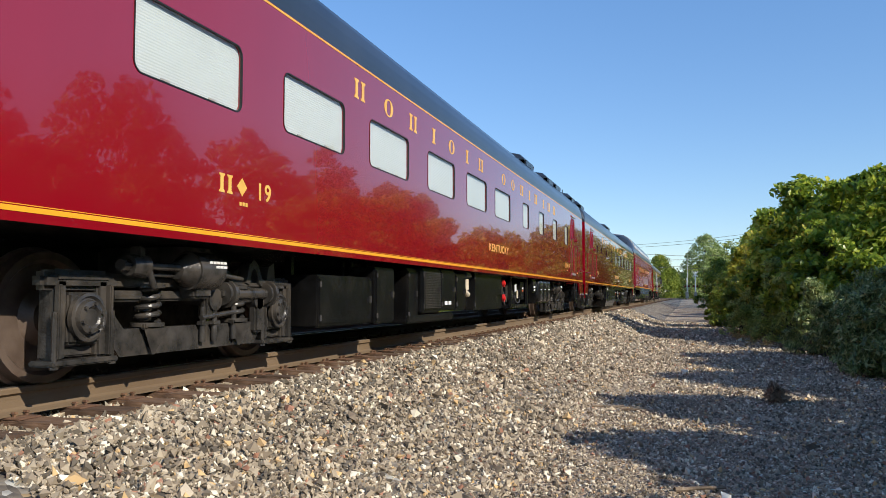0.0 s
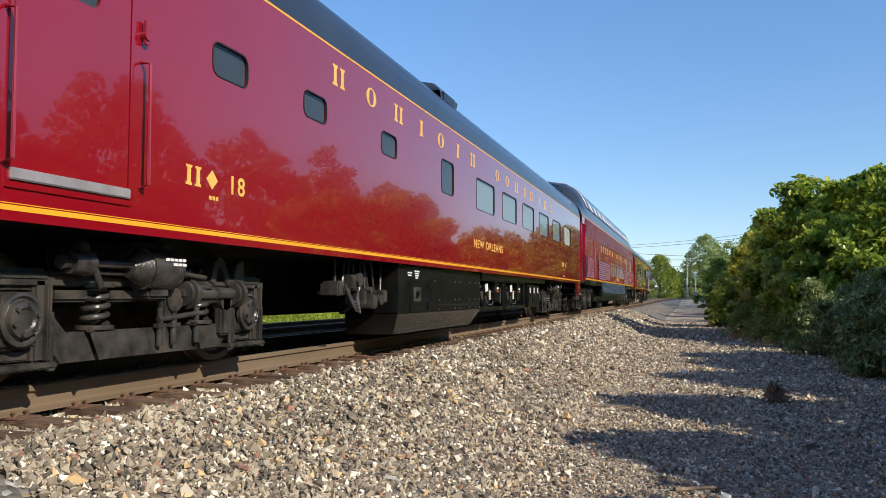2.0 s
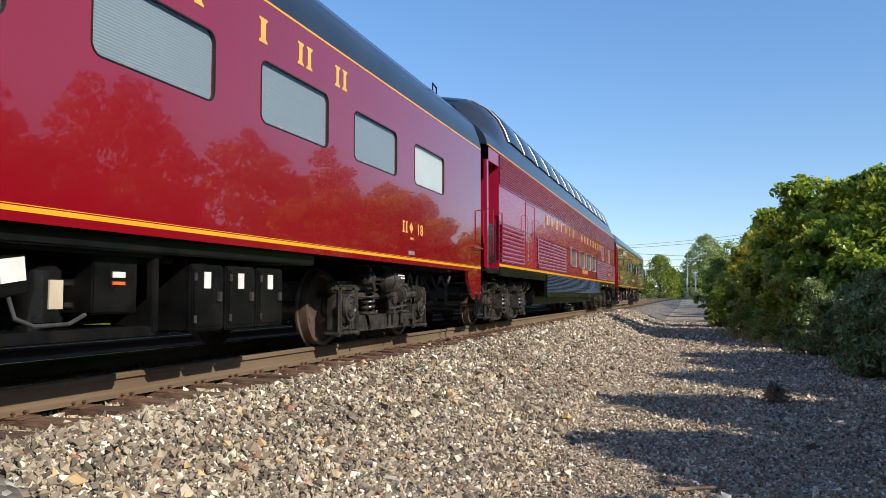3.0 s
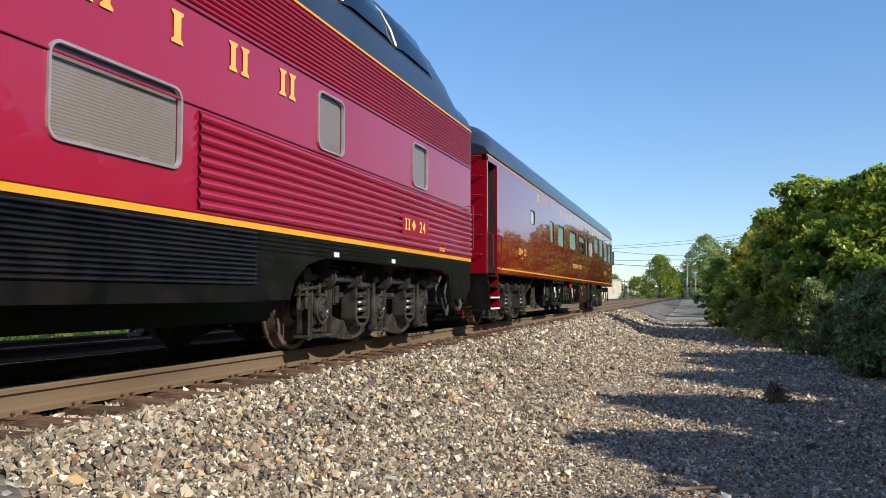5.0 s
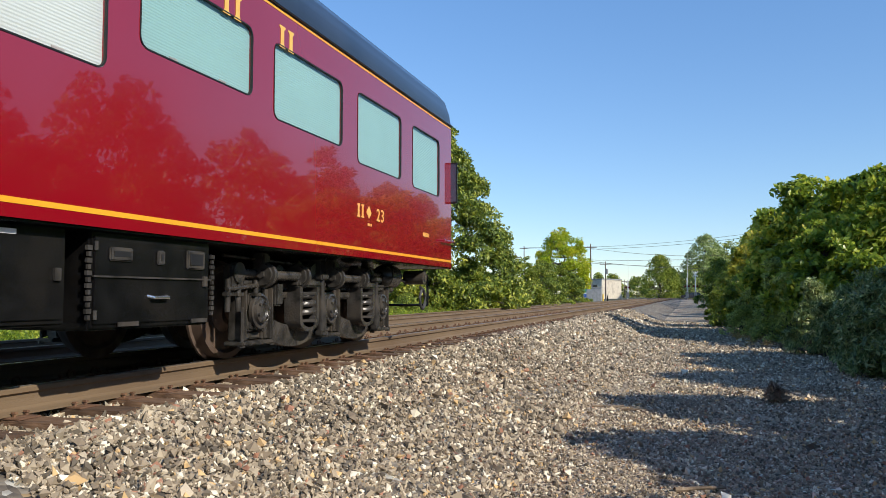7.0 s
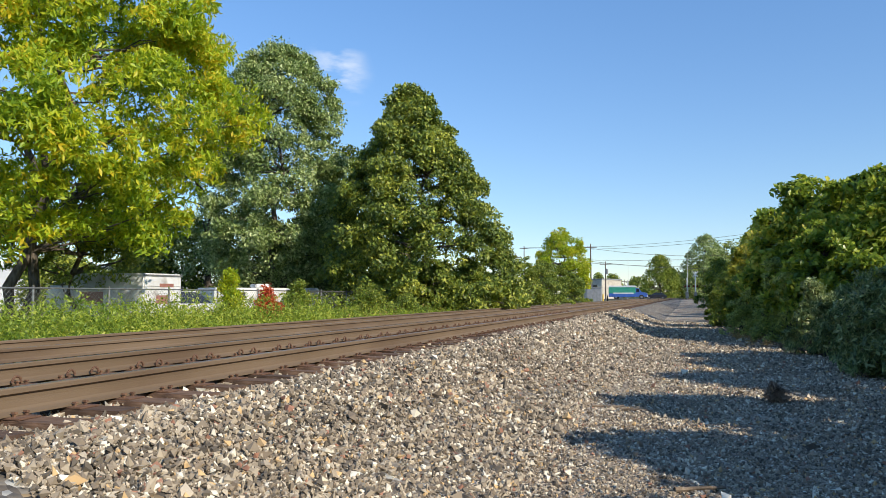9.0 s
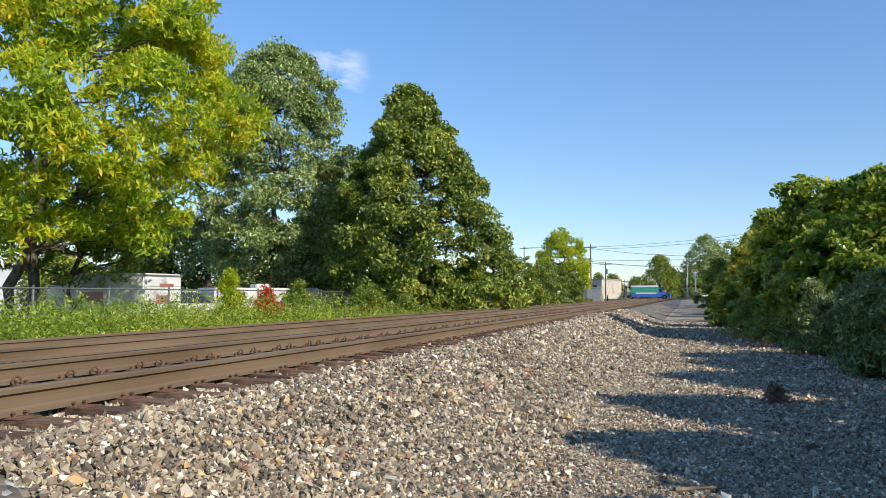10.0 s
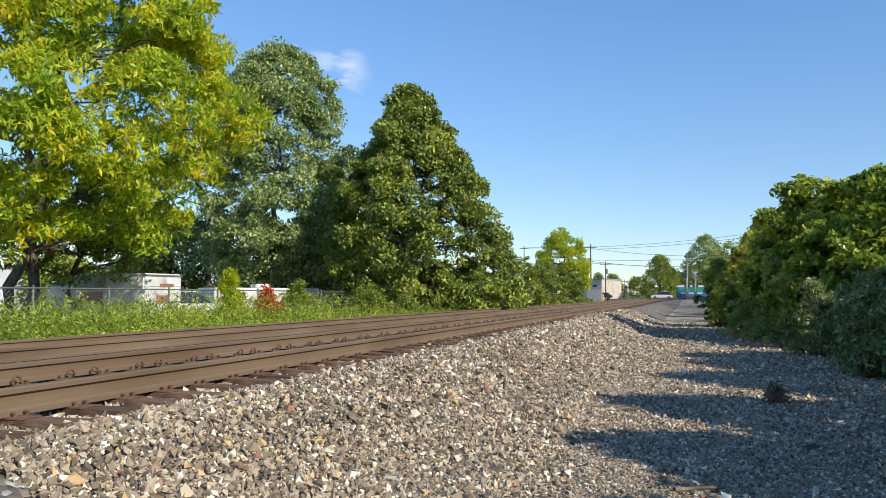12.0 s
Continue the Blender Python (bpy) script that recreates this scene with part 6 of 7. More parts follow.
    part("grab_iron", pipe(bmesh.new(), [(W2, ln - 0.55, 1.42), (W2 + 0.06, ln - 0.55, 1.42), (W2 + 0.06, ln - 0.05, 1.42), (W2, ln - 0.05, 1.42)], 0.013), M_HANDLE, car)
    m = boxed("rear_mirror", (W2 - 0.02, W2 + 0.10, ln - 0.02, ln + 0.02, 2.02, 2.66), M_UNDER, car, 0.01, "black framed side wind deflector")
    boxed("pane", (W2 + 0.0, W2 + 0.085, ln - 0.026, ln - 0.021, 2.05, 2.63), M_DOMEGLASS, m)
    bm = bmesh.new()
    for x in (1.1, -1.1):
        pipe(bm, [(x, ln, 0.95), (x, ln + 0.12, 0.9), (x, ln + 0.12, 0.45)], 0.02)
    pipe(bm, [(-1.1, ln + 0.12, 0.45), (1.1, ln + 0.12, 0.45)], 0.02)
    part("pilot_rail", bm, M_UNDER, car)
    disc(car, ln - 0.9, 0.86, 0.10, 1.4, M_TRUCK, 0.3)
    part("hose", pipe(bmesh.new(), [(1.4, ln - 1.1, 0.72)] + [(1.4, ln - 1.0 + 0.12 * math.sin(t), 0.55 + 0.14 * math.cos(t)) for t in (0.3, 1.2, 2.2, 3.1, 4.0, 5.0, 5.9)], 0.022), M_HOSE, car, smooth=True)
    truck(car, 3.5, 3, 3.1)
    truck(car, ln - 3.5, 3, 3.1)
    boxed("air_reservoir", (-1.4, -0.7, 5.35, 9.0, 0.16, 0.95), M_UNDER, car, 0.12, "dark air reservoir on the far side")
    bm = bmesh.new()
    pts = [(0.0, 0.30), (0.0, 0.56), (0.22, 0.80), (0.30, 0.80), (0.30, 0.52), (0.42, 0.46), (0.42, 0.40), (0.28, 0.30)]
    loft(bm, [[(x, 5.48 + a, b) for a, b in pts] for x in (1.24, 1.30)], True)
    bmesh.ops.edgeloop_fill(bm, edges=[e for e in bm.edges if e.is_boundary])
    bmesh.ops.recalc_face_normals(bm, faces=bm.faces)
    g = part("gusset", bm, M_TRUCK, car, "dusty steel gusset plate")
    part("drain_pipe", pipe(bmesh.new(), [(1.27, 5.92, 0.42), (1.27, 5.98, 0.34), (1.27, 6.06, 0.31), (1.27, 6.32, 0.31)], 0.045, 10), M_TRUCK, g, smooth=True)
    g = boxed("regulator_plate", (1.22, 1.27, 7.1, 7.62, 0.33, 0.62), M_UNDER, car, 0.01)
    disc(g, 7.58, 0.62, 0.085, 1.33, M_TRUCK)
    part("pipe", pipe(bmesh.new(), [(1.28, 7.2, 0.62), (1.28, 7.25, 0.80), (1.28, 7.42, 0.86), (1.28, 7.45, 1.0)], 0.016), M_TRUCK, g, smooth=True)
    for u in (4.75, 6.55, 7.35, 7.75):
        boxed("floor_bracket", (1.30, 1.42, u, u + 0.06, 0.88, 1.02), M_UNDER, car, 0.01)
    compressor_rack(car, 59.9 - o, 62.05 - o, 0.36, 1.0)
    valves(car, 62.1 - o, 63.5 - o, 1.38)
    bm = bmesh.new()
    box(bm, 0.7, 1.25, 62.15 - o, 63.4 - o, 0.42, 0.62, bevel=0.03)
    rod(bm, (1.15, 62.2 - o, 0.75), (1.15, 63.1 - o, 0.75), 0.15, sides=16)
    for k in range(5):
        rod(bm, (1.2, 62.3 - o + 0.2 * k, 0.8), (1.3, 62.3 - o + 0.2 * k, 0.98), 0.03)
    part("diesel_generator", bm, M_TRUCK, car, "grimy generator engine under the floor", smooth=True)
    disc(car, 63.33 - o, 0.91, 0.10, 1.42, M_SIGNAL)
    compressor_rack(car, 63.6 - o, 65.2 - o, 0.36, 0.98)
    cabinet(car, 65.22 - o, 67.4 - o, 0.36, 1.0, 1.40, panels=1, marks=((66.0 - o, 0.82, 0.09, 0.09, M_WHITE),), label="large black tank box")
    disc(car, 66.05 - o, 0.64, 0.07, 1.435, M_SIGNAL)
    disc(car, 66.65 - o, 0.90, 0.04, 1.435, M_SIGNAL)
    cabinet(car, 67.55 - o, 68.5 - o, 0.42, 1.02, 1.40, marks=((67.9 - o, 0.95, 0.2, 0.03, M_WHITE),))
    g = cabinet(car, 68.65 - o, 69.95 - o, 0.38, 1.02, 1.44, label="black tool chest with hanging chains")
    boxed("shelf_line", (1.452, 1.468, 68.66 - o, 69.94 - o, 0.72, 0.732), M_TRUCK, g)
    for k, (a, b, z0, z1) in enumerate(((68.80, 69.02, 0.83, 0.92), (69.28, 69.36, 0.82, 0.92), (69.62, 69.84, 0.80, 0.94))):
        boxed("hasp", (1.452, 1.475, a - o, b - o, z0, z1), M_TRUCK, g, 0.008)
        # black plate on the hasp's face: a hollow's shade put into colour
        boxed("recess_shade", (1.475, 1.479, a - o + 0.03, b - o - 0.03, z0 + 0.03, z1 - 0.025), M_RUBBER, g)
    for a, b in ((68.9, 69.1), (69.7, 69.9)):
        boxed("corner_strap", (1.452, 1.462, a - o, b - o, 0.40, 0.43), M_TRUCK, g)
    for y in (68.63 - o, 69.97 - o):
        bm = bmesh.new()
        for k in range(12):
            box(bm, 1.44, 1.46, y - 0.012 - 0.01 * (k % 2), y + 0.012 + 0.01 * (k % 2), 0.45 + 0.04 * k, 0.48 + 0.04 * k)
        part("chain", bm, M_TRUCK, g)
    part("handle", pipe(bmesh.new(), [(1.45, 69.2 - o, 0.6), (1.49, 69.22 - o, 0.59), (1.49, 69.38 - o, 0.59), (1.45, 69.4 - o, 0.6)], 0.012), M_CHROME, g)
    return car


office_car()
# ---- yard behind the tracks ----
M_GALV = surface("galvanised_steel", (0.20, 0.20, 0.20), (0.32, 0.32, 0.31), 8.0, 0.45, 0.6)
M_VAN = surface("white_box_body", (0.62, 0.62, 0.60), (0.78, 0.78, 0.76), 1.4, 0.4, spots=(0.42, 0.40, 0.37), spot_scale=1.6)
M_VANTXT = surface("faded_red_brown_marking", (0.28, 0.12, 0.09), (0.36, 0.17, 0.13), 5.0, 0.6)
M_TYRE = surface("tyre_rubber", (0.012, 0.012, 0.012), (0.03, 0.03, 0.03), 8.0, 0.85)
M_DKGLASS = surface("dark_vehicle_glass", (0.02, 0.025, 0.03), (0.03, 0.035, 0.04), 3.0, 0.08)
M_WALL = surface("pale_masonry", (0.50, 0.46, 0.38), (0.62, 0.57, 0.48), 2.0, 0.85, spots=(0.42, 0.38, 0.32), spot_scale=0.8)
M_WHITEWALL = surface("white_metal_siding", (0.66, 0.67, 0.67), (0.78, 0.78, 0.78), 1.5, 0.6)
M_GREY = surface("grey_painted_steel", (0.24, 0.25, 0.26), (0.33, 0.34, 0.35), 3.0, 0.5)
M_POLE = surface("weathered_pole_wood", (0.09, 0.07, 0.055), (0.17, 0.14, 0.11), 6.0, 0.9, stretch=(1, 1, 0.2))
M_WIRE = surface("dark_wire", (0.02, 0.02, 0.02), (0.035, 0.035, 0.035), 3.0, 0.7)
M_BUS_G = surface("green_vehicle_paint", (0.04, 0.30, 0.20), (0.06, 0.36, 0.26), 2.0, 0.3, coat=0.4)
M_BUS_B = surface("blue_vehicle_paint", (0.05, 0.12, 0.42), (0.07, 0.16, 0.50), 2.0, 0.3, coat=0.4)
M_CARDARK = surface("dark_car_paint", (0.02, 0.02, 0.03), (0.04, 0.04, 0.05), 2.0, 0.25, coat=0.6)
M_CARWHITE = surface("white_car_paint", (0.72, 0.72, 0.72), (0.8, 0.8, 0.8), 2.0, 0.25, coat=0.6)
M_YELLOWP = surface("yellow_safety_paint", (0.7, 0.45, 0.03), (0.78, 0.52, 0.05), 5.0, 0.5)
M_LAMP = surface("dark_signal_lens", (0.10, 0.012, 0.012), (0.16, 0.02, 0.02), 5.0, 0.2)


def fence():
    x, y0, y1, low, top = -18.0, 12.0, 62.0, 0.2, 1.68
    f = thing("chain_link_fence", (0, 0, 0), "galvanised chain-link fence with round steel posts", "fence")
    y = y0
    while y < y1:
        bm = rod(bmesh.new(), (x, y, low - 0.2), (x, y, top + 0.05), 0.035)
        rod(bm, (x, y, top + 0.05), (x, y, top + 0.09), 0.045, 0.015)
        part("post", bm, M_GALV, f, smooth=True)
        y += 3.1
    part("top_rail", rod(bmesh.new(), (x + 0.02, y0, top), (x + 0.02, y1, top), 0.024), M_GALV, f, smooth=True)
    v, q = [], []
    step, r = 0.16, 0.0025
    h = top - low
    k = y0 - h
    while k < y1:
        for s in (1, -1):
            a, b = (k, low), (k + h, top)
            if s < 0:
                a, b = (k + h, low), (k, top)
            n = len(v)
            for yy, zz in (a, b):
                v += [(x - 0.002, yy - r, zz), (x + 0.002, yy + r, zz)]
            q.append((n, n + 1, n + 3, n + 2))
        k += step
    tagged(soup("wire_mesh", v, q, M_GALV, f), kind="stuff")


def wheel(parent, x, y, r=0.38, w=0.24, axis="x"):
    bm = bmesh.new()
    d = Vector((w / 2, 0, 0)) if axis == "x" else Vector((0, w / 2, 0))
    c = Vector((x, y, r))
    rod(bm, c - d, c + d, r, sides=20)
    t = part("wheel", bm, M_TYRE, parent, smooth=True)
    bm = rod(bmesh.new(), c - d * 1.06, c + d * 1.06, r * 0.55, sides=14)
    part("rim", bm, M_GALV, t, smooth=True)
    return t


def moving_truck():
    t = thing("box_truck", (0, 0, 0.12), "weathered white box truck parked behind the fence", "truck")
    x1, x0, y0, y1 = -20.2, -23.6, 25.84, 28.23
    boxed("cargo_box", (x0, x1, y0, y1, 0.45, 2.22), M_VAN, t, 0.06)
    bm = box(bmesh.new(), x1 + 0.004, x1 + 0.03, y0 + 0.12, y1 - 0.12, 0.55, 2.0, bevel=0.01)
    d = part("roll_door", bm, M_VAN, t)
    for k in range(4):
        boxed("door_slat", (x1 + 0.03, x1 + 0.036, y0 + 0.14, y1 - 0.14, 0.8 + 0.3 * k, 0.815 + 0.3 * k), M_GALV, d)
    boxed("marking", (x1 + 0.036, x1 + 0.04, y0 + 0.9, y1 - 0.6, 1.68, 1.82), M_VANTXT, d)
    boxed("marking", (x1 + 0.036, x1 + 0.04, y0 + 0.7, y1 - 0.9, 1.0, 1.35), M_VANTXT, d)
    boxed("trim", (x1 - 0.02, x1 + 0.02, y0 - 0.01, y1 + 0.01, 2.1, 2.17), M_GALV, t)
    boxed("side_mark", (x0 + 0.4, x0 + 1.5, y0 - 0.012, y0 - 0.004, 1.0, 1.5), M_VANTXT, t)
    boxed("bumper", (x1, x1 + 0.2, y0 + 0.1, y1 - 0.1, 0.42, 0.56), M_GALV, t, 0.02)
    boxed("cab", (x0 - 1.6, x0 - 0.05, y0 + 0.15, y1 - 0.15, 0.4, 1.75), M_VAN, t, 0.18)
    boxed("chassis", (x0 - 1.5, x1, y0 + 0.5, y1 - 0.5, 0.3, 0.46), M_UNDER, t)
    for x in (x0 - 0.9, x1 - 1.2):
        for y in (y0 + 0.25, y1 - 0.25):
            wheel(t, x, y, 0.42, axis="y")


def trailer(at, ln, h, label, rz):
    t = thing("parked_trailer", at, label, "trailer")
    t.rotation_euler = (0, 0, radians(rz))
    boxed("body", (-ln / 2, ln / 2, -1.1, 1.1, 0.55, h), M_VAN, t, 0.08)
    bm = box(bmesh.new(), -0.5, 0.5, -0.35, 0.35, h, h + 0.24, bevel=0.06)
    part("roof_unit", bm, M_VAN, t)
    for k in (-0.3, 0.3):
        boxed("window", (ln * k - 0.45, ln * k + 0.45, -1.115, -1.095, 1.05, 1.5), M_DKGLASS, t)
    boxed("moulding", (-ln / 2, ln / 2, -1.112, -1.1, 0.9, 0.95), M_GREY, t)
    for x in (-0.5, 0.4):
        for y in (-1.0, 1.0):
            wheel(t, x, y, 0.34, 0.2, "y")


def car(name, at, paint, label, rz=0, tall=1.45, ln=4.5, hood=0.95):
    t = thing(name, at, label, "car")
    t.rotation_euler = (0, 0, radians(rz))
    bm = bmesh.new()
    h = ln / 2
    low = [(-h, 0.35), (-h + 0.05, 0.8), (-h + 0.5, hood - 0.03), (-h * 0.55, hood), (h * 0.42, hood), (h - 0.15, hood - 0.12), (h, 0.6), (h - 0.03, 0.3)]
    loft(bm, [[(x, y, z) for x, z in low] for y in (-0.85, 0.85)], True)
    bmesh.ops.edgeloop_fill(bm, edges=[e for e in bm.edges if e.is_boundary])
    bmesh.ops.recalc_face_normals(bm, faces=bm.faces)
    bmesh.ops.bevel(bm, geom=list(bm.edges), offset=0.05, segments=2, affect="EDGES")
    part("body", bm, paint, t, smooth=True)
    bm = bmesh.new()
    cab = [(-h * 0.85, hood), (-h * 0.6, tall - 0.05), (-h * 0.1, tall), (h * 0.15, tall - 0.06), (h * 0.42, hood)]
    loft(bm, [[(x, y * (1 if z < tall - 0.2 else 0.86), z) for x, z in cab] for y in (-0.8, 0.8)], True)
    bmesh.ops.edgeloop_fill(bm, edges=[e for e in bm.edges if e.is_boundary])
    part("windows", bm, M_DKGLASS, t)
    boxed("roof", (-h * 0.6, h * 0.14, -0.68, 0.68, tall - 0.05, tall + 0.02), paint, t, 0.02)
    for x in (-h * 0.62, h * 0.62):
        for y in (-0.78, 0.78):
            wheel(t, x, y, 0.32, 0.2, "y")
    return t


def delivery_bus(at):
    t = thing("shuttle_bus", at, "green and blue shuttle bus with white roof", "bus")
    boxed("body", (-3.5, 2.0, -1.15, 1.15, 1.2, 2.5), M_BUS_G, t, 0.08)
    boxed("lower_body", (-3.48, 2.0, -1.155, 1.155, 0.5, 1.21), M_BUS_B, t, 0.05)
    boxed("roof", (-3.5, 2.0, -1.12, 1.12, 2.48, 2.86), M_CARWHITE, t, 0.08)
    bm = bmesh.new()
    pts = [(2.0, 0.5), (2.0, 2.35), (2.5, 2.3), (3.1, 1.55), (4.1, 1.35), (4.35, 1.1), (4.35, 0.5)]
    loft(bm, [[(x, y, z) for x, z in pts] for y in (-1.05, 1.05)], True)
    bmesh.ops.edgeloop_fill(bm, edges=[e for e in bm.edges if e.is_boundary])
    bmesh.ops.recalc_face_normals(bm, faces=bm.faces)
    part("cab", bm, M_BUS_B, t)
    boxed("cab_window", (2.15, 2.75, -1.062, -1.05, 1.5, 2.15), M_DKGLASS, t)
    boxed("swoosh", (-2.5, 1.6, -1.165, -1.156, 1.15, 1.4), M_CARWHITE, t)
    boxed("bumper", (4.3, 4.5, -1.1, 1.1, 0.45, 0.75), M_CARWHITE, t, 0.04)
    for x in (-2.0, 3.2):
        for y in (-1.0, 1.0):
            wheel(t, x, y, 0.48, 0.28, "y")
    return t


fence()
moving_truck()
trailer((-24.3, 41.5, 0.15), 7.0, 1.75, "long white camping trailer parked in the yard", 62)
trailer((-23.0, 50.0, 0.15), 6.0, 1.7, "white utility trailer parked in the yard", 75)
car("parked_car", (-22.2, 31.6, 0.15), M_CARWHITE, "white and grey car parked behind the fence", 40, 1.5)


def warehouse(at, wx, wy, h, wall, label, rz=0, windows=4):
    b = thing("warehouse", at, label, "building")
    b.rotation_euler = (0, 0, radians(rz))
    boxed("wall", (-wx / 2, wx / 2, -wy / 2, wy / 2, -0.5, h), wall, b)
    boxed("roof", (-wx / 2 - 0.2, wx / 2 + 0.2, -wy / 2 - 0.2, wy / 2 + 0.2, h, h + 0.3), M_GREY if wall is M_WALL else M_WHITEWALL, b, 0.03)
    for k in range(windows):
        x = -wx / 2 + wx * (k + 0.5) / windows
        w = boxed("window", (x - 0.7, x + 0.7, -wy / 2 - 0.02, -wy / 2 + 0.05, h * 0.4, h * 0.75), M_DKGLASS, b)
        boxed("sill", (x - 0.8, x + 0.8, -wy / 2 - 0.06, -wy / 2, h * 0.4 - 0.08, h * 0.4), M_GREY, w)


p = stand(120, 72)
warehouse((p[0] - 6, p[1] + 4, 0.1), 26, 10, 3.9, M_WHITEWALL, "long low white metal building behind the trees", 18, 0)
p = stand(1067, 205)
warehouse((p[0] - 3.5, p[1] + 6, 0.5), 12, 10, 5.0, M_WALL, "low pale masonry building beyond the road", -25, 3)


# weeds and shrubs
def weeds(name, boxes, material, seed, leaf, label, per=18):
    rng = np.random.default_rng(seed)
    vs, fs, n0 = [], [], 0
    for x0, x1, y0, y1, n, hmax in boxes:
        x, y = rng.uniform(x0, x1, n), rng.uniform(y0, y1, n)
        hh = hmax * rng.uniform(0.25, 1.0, n) * np.array([0.75 + 0.5 * noise.noise((a * 0.5, b * 0.5, seed)) for a, b in zip(x, y)])
        z0 = np.array([profile(a, b) for a, b in zip(x, y)])
        for lv in (0.25, 0.6, 0.95):
            c = np.stack([x + rng.normal(0, 0.06, n), y + rng.normal(0, 0.06, n), z0 + hh * lv], 1)
            v, f = leaves(rng, c, 0.17, max(3, per // 3), leaf, droop=-0.5, aspect=2.6)
            vs.append(v)
            fs.append(f + n0)
            n0 += len(v)
    return tagged(soup(name, np.concatenate(vs), np.concatenate(fs), material), label, "weeds", kind="stuff")


weeds("weeds", [(-17.8, -12.6, 11, 30, 2800, 1.35), (-17.8, -12.4, 30, 60, 2000, 0.85), (-13.0, -11.9, 12, 60, 900, 0.4), (-21, -17.8, 14, 26, 500, 1.2)], L_GRASS, 201, 0.042, "tall green weeds growing along the far track")
weeds("dry_weeds", [(-15.5, -12.8, 33, 42, 160, 0.75), (-13.5, -12.2, 26, 48, 120, 0.4), (1.4, 2.2, 24, 34, 60, 0.2)], L_STRAW, 202, 0.04, "dry straw-coloured weeds between the green ones")
weeds("path_edge_weeds", [(3.1, 4.4, 13, 24, 160, 0.4), (2.4, 3.4, 24, 40, 160, 0.4), (1.8, 2.8, 40, 75, 160, 0.5)], L_WILLOW, 203, 0.045, "low weeds along the edge of the gravel path")
for px, d, h, r, mt, label in ((408, 29.5, 2.1, 0.5, L_YELLOW, "slender yellow-green sapling beside the fence"), (475, 30, 1.35, 0.5, L_RED, "small red-leaved shrub among the weeds"),
                               (530, 34, 1.6, 1.3, L_MID, "bushy green shrub before the fence"), (655, 37, 1.5, 1.3, L_MID, "bushy green shrub among the weeds"), (720, 38, 1.0, 1.0, L_BUSH, "low green shrub under the maple tree")):
    tree("shrub", stand(px, d), h, r, 0.1, mt, label, int(px), 80, 80, 0.055, "dome", 0.025, 3, 0.26, "shrub", hollow=0.25)

# tuft and sticks on the path
tuft = thing("dry_tuft", (1.10, 11.7, 0.0), "small brown dried weed tuft on the gravel", "weed")
rng = np.random.default_rng(5)
c = np.stack([rng.normal(0, 0.055, 60), rng.normal(0, 0.055, 60), rng.uniform(0.03, 0.26, 60)], 1)
v, f = leaves(rng, c, 0.06, 14, 0.025, droop=-0.6, aspect=4.0)
soup("dry_foliage", v, f, leaf_material("leaf_dry_brown", [(0.0, (0.16, 0.11, 0.075)), (1.0, (0.40, 0.30, 0.21))], glow=0.2), tuft)
for x, y, ln, a in ((-1.05, 10.6, 0.42, 8), (-0.72, 10.35, 0.34, -12), (0.05, 6.3, 0.4, 20), (-0.9, 19.0, 0.5, 30)):
    bm = bmesh.new()
    limb(bm, (-ln / 2, 0, 0.02), (ln / 2, 0.03, 0.025), 0.022, 0.012, rng, 4, 0.1, 6)
    ob = tagged(part("stick", bm, M_DRY), "dry brown stick lying on the gravel", "stick")
    ob.matrix_basis = pose(x, y, profile(x, y) + 0.005, rz=a)
bm = bmesh.new()
for k in range(26):
    a = rng.uniform(0, math.pi)
    limb(bm, (0, 0, 0.02), (0.9 * math.cos(a) * rng.uniform(0.5, 1.3), -0.5 * math.sin(a), rng.uniform(0.02, 0.35)), 0.012, 0.004, rng, 3, 0.2, 5)
tagged(part("dead_branches", bm, M_DRY), "pile of pale dead branches under the shrub", "branches").location = (2.5, 23.8, 0)

# ---- the crossing ----
ROAD_Y = 172.0
bm = box(bmesh.new(), -400, 400, ROAD_Y - 5.0, ROAD_Y + 5.0, 0.3, 0.64)
tagged(part("road", bm, M_ROAD), "grey asphalt road crossing the tracks", "road", kind="structure")
boxed_crossing = tagged(part("crossing_panel", box(bmesh.new(), TRACK2_X - 1.4, TRACK_X + 1.4, ROAD_Y - 5, ROAD_Y + 5, 0.62, 0.80, bevel=0.02), M_ROAD), "raised asphalt panel between the rails", "crossing", kind="structure")


def place(px, d):
    p = ray_place(px, 523, d)
    return p.x, p.y


def signal_mast(px, d, h, arm):
    x, y = place(px, d)
    t = thing("crossing_signal", (x, y, profile(x, y)), "white crossing signal mast with raised gate arm" if arm else "white crossing signal mast with round lamps", "signal")
    part("mast", rod(bmesh.new(), (0, 0, -0.1), (0, 0, h), 0.11 if not arm else 0.07, sides=10), M_CARWHITE, t, smooth=True)
    boxed("base_box", (-0.3, 0.3, -0.3, 0.3, 0.3, 1.6), M_GALV, t, 0.03)
    if arm:
        part("gate_arm", rod(bmesh.new(), (0.15, 0, 1.2), (0.15, 0, 9.2), 0.06, 0.03, 6), M_CARWHITE, t)
    else:
        bm = bmesh.new()
        for s in (-1, 1):
            box(bm, -0.7, 0.7, -0.06, -0.03, h - 0.6, h - 0.42, turn=pose(0, 0, 0, ry=45 * s))
        part("crossbuck", bm, M_CARWHITE, t)
    for s in (-1, 1):
        bm = rod(bmesh.new(), (s * 0.35, -0.12, 2.7), (s * 0.35, 0.02, 2.7), 0.2, sides=14)
        part("lamp", bm, M_LAMP, t)
    part("lamp_bar", rod(bmesh.new(), (-0.4, 0, 2.7), (0.4, 0, 2.7), 0.03), M_GALV, t)


signal_mast(1216, 160, 4.4, True)
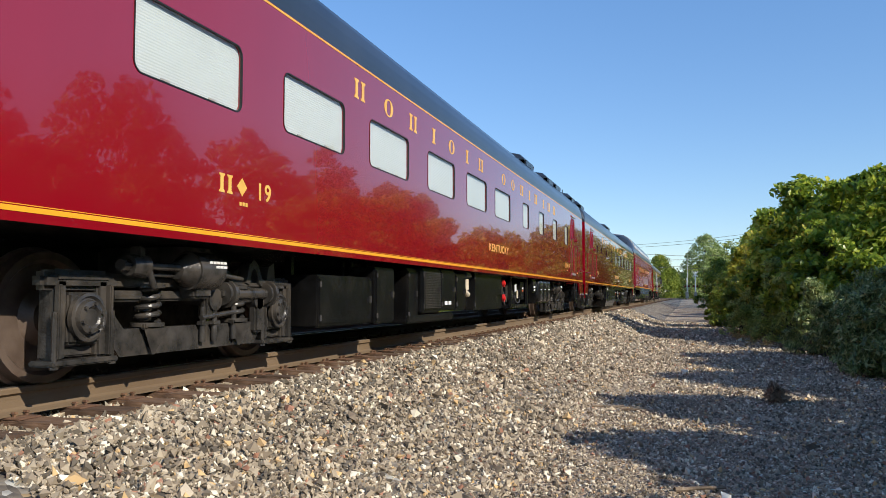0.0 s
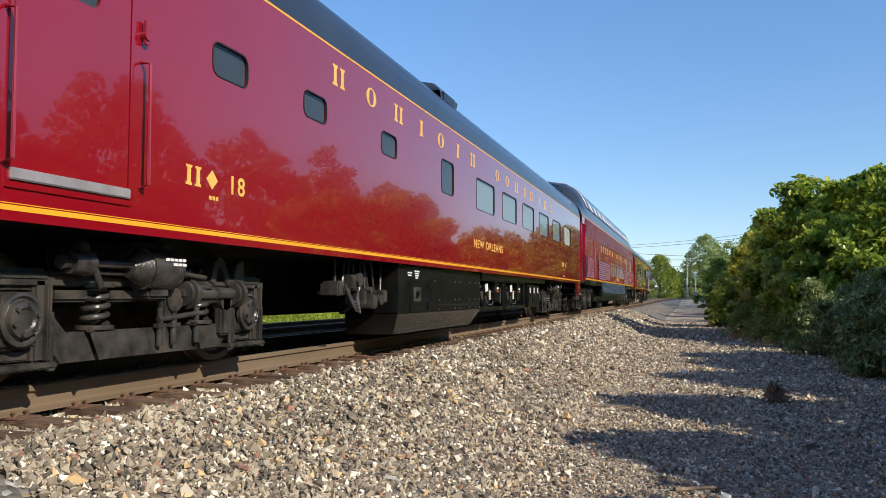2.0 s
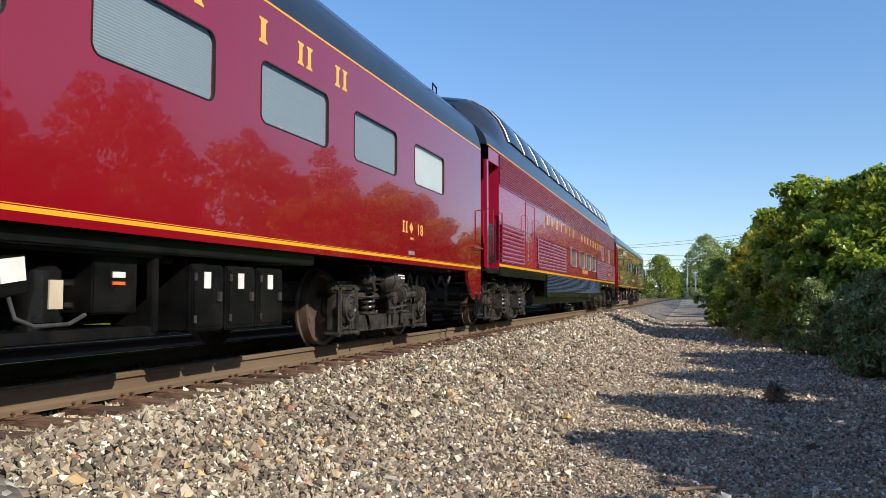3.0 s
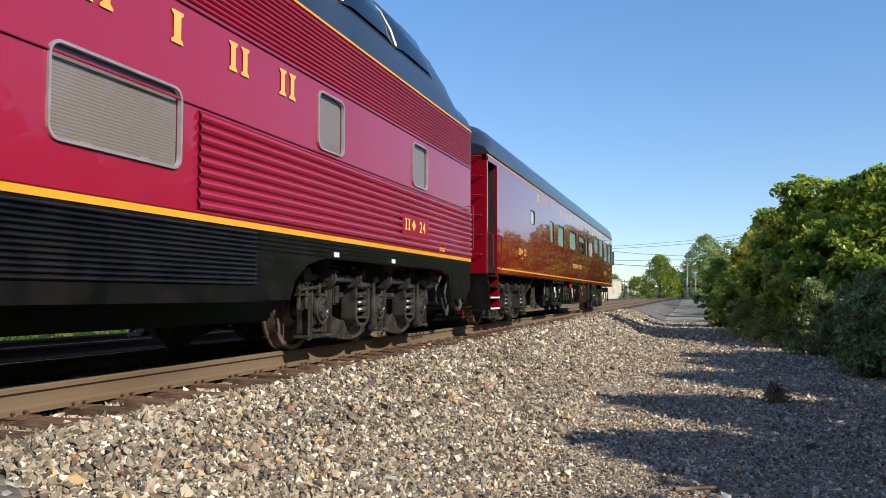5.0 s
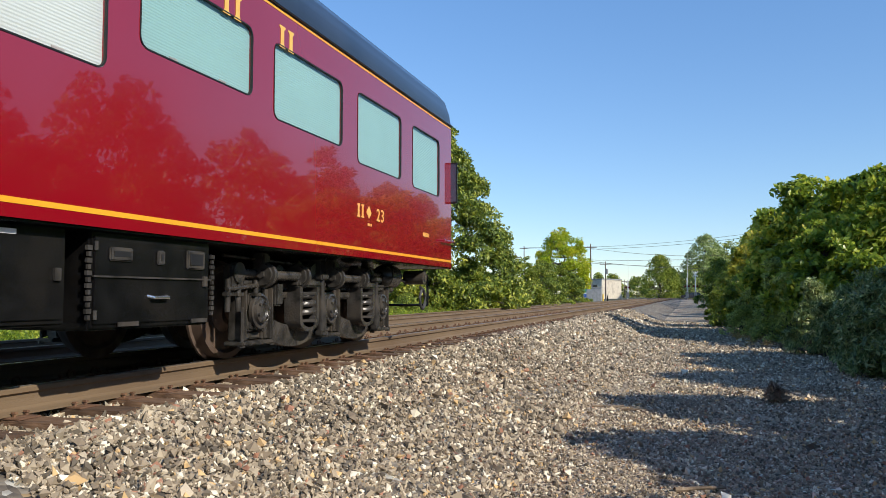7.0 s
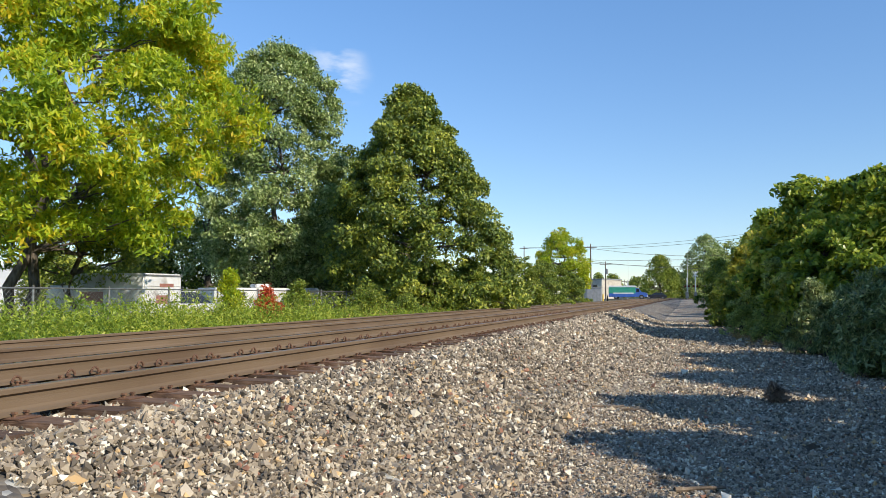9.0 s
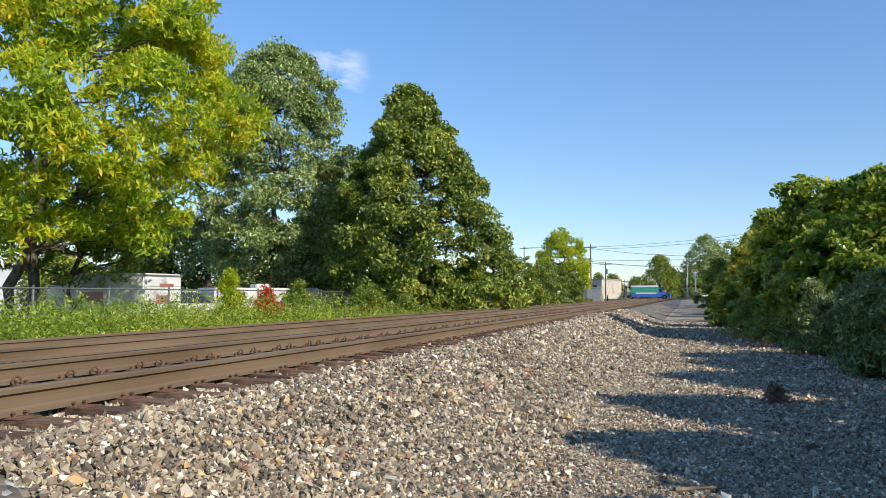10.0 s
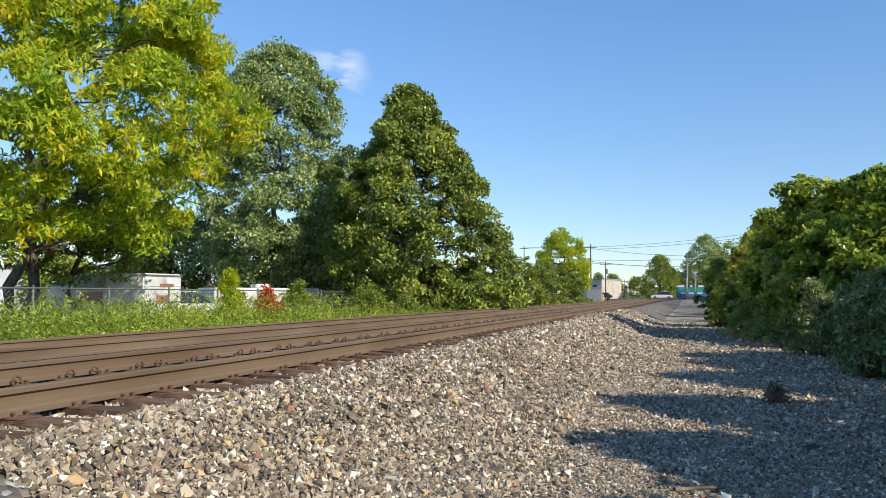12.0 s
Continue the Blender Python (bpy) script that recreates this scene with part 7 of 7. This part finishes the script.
signal_mast(1231, 158, 5.6, False)
signal_mast(1111, 182, 4.2, True)
x, y = place(1052, 126)
t = thing("signal_cabinet", (x, y, profile(x, y)), "large grey steel signal equipment cabinet", "cabinet")
boxed("body", (-1.15, 1.15, -0.9, 0.9, -0.05, 2.25), M_GREY, t, 0.03)
for k in (-1, 0):
    boxed("door", (k * 1.08 + 0.03, (k + 1) * 1.08 - 0.03, -0.925, -0.9, 0.1, 2.1), M_GREY, t, 0.01)
boxed("roof", (-1.25, 1.25, -1.0, 1.0, 2.25, 2.36), M_GREY, t, 0.02)
x, y = place(1067, 128)
part_y = thing("bollard", (x, y, profile(x, y)), "yellow steel bollard beside the cabinet", "bollard")
part("post", rod(bmesh.new(), (0, 0, -0.1), (0, 0, 1.2), 0.12), M_YELLOWP, part_y, smooth=True)
x, y = place(1075, 128)
t = thing("switch_stand", (x, y, profile(x, y)), "small black trackside post", "post")
part("post", rod(rod(bmesh.new(), (0, 0, -0.1), (0, 0, 0.7), 0.16, 0.10), (0, 0, 0.7), (0, 0, 1.0), 0.12, 0.05), M_UNDER, t, smooth=True)

# poles and wires
tops = []
for px, d, top in ((1072, 178, 463), (1046, 150, 432), (928, 215, 436), (912, 150, 450), (1106, 260, 495), (1180, 260, 470)):
    x, y = place(px, d)
    z0 = profile(x, y)
    h = 1.47 + (523 - top) * d / 1400 - z0
    t = thing("utility_pole", (x, y, z0), "weathered wooden utility pole with crossarm", "pole")
    part("pole", rod(bmesh.new(), (0, 0, -0.2), (0, 0, h), 0.17, 0.11, 10), M_POLE, t, smooth=True)
    boxed("crossarm", (-1.2, 1.2, -0.08, 0.08, h - 0.7, h - 0.52), M_POLE, t)
    if px == 1072:
        part("transformer", rod(bmesh.new(), (0.3, -0.3, h - 2.9), (0.3, -0.3, h - 1.7), 0.35, sides=14), M_GALV, t, smooth=True)
    bm = bmesh.new()
    for k in (-1.05, -0.5, 0.5, 1.05):
        rod(bm, (k, 0, h - 0.52), (k, 0, h - 0.36), 0.05, sides=6)
    part("insulators", bm, M_GREY, t)
for (pa, da, za), (pb, db, zb), sag in (((928, 215, 438), (1340, 165, 412), 2.2), ((928, 215, 440), (1340, 167, 418), 2.4), ((1020, 176, 460), (1330, 176, 455), 0.8), ((1020, 178, 464), (1330, 178, 468), 1.4),
                                        ((1046, 150, 440), (1330, 176, 448), 2.0), ((1046, 150, 463), (1330, 178, 474), 1.4)):
    a, b = ray_place(pa, za, da), ray_place(pb, zb, db)
    pts = []
    for k in range(17):
        q = a.lerp(b, k / 16)
        q.z -= sag * 4 * (k / 16) * (1 - k / 16) * 0.5
        pts.append(q)
    tagged(part("overhead_wire", pipe(bmesh.new(), pts, 0.035, 5), M_WIRE), "thin dark overhead cable hung between poles", "cable")

bus = delivery_bus((0, ROAD_Y - 2.2, 0.64))
white_car = car("estate_car", (0, ROAD_Y + 2.2, 0.64), M_CARWHITE, "white estate car driving over the crossing", 180, 1.6)
dark_car = car("saloon_car", (0, ROAD_Y + 2.2, 0.64), M_CARDARK, "dark saloon car driving over the crossing", 180, 1.42)


# ---- what moves ----
def road_x(px, y):
    """Where on the road, at that y, the direction of the given column lies."""
    p = ray_place(px, 523, 100)
    return p.x / p.y * y


def motions():
    for c, u in cars:
        walk(c, [(t, pose(TRACK_X, FRONT + u - SPEED * t, RAIL_TOP)) for t in range(13)])
    for w, y in wheelsets:
        walk(w, [(k / 30, pose(0, y, 0.457, rx=math.degrees(SPEED * k / 30 / 0.457) % 360)) for k in range(361)])
    for ob, y, px, rate, at, rz in ((bus, ROAD_Y - 2.2, 1108, 40, 9, 0), (white_car, ROAD_Y + 2.2, 1239, -45, 10.5, 180), (dark_car, ROAD_Y + 2.2, 1161, -32, 9, 180)):
        walk(ob, [(t, pose(road_x(px + rate * (t - at), y), y, 0.64, rz=rz)) for t in range(13)])


motions()
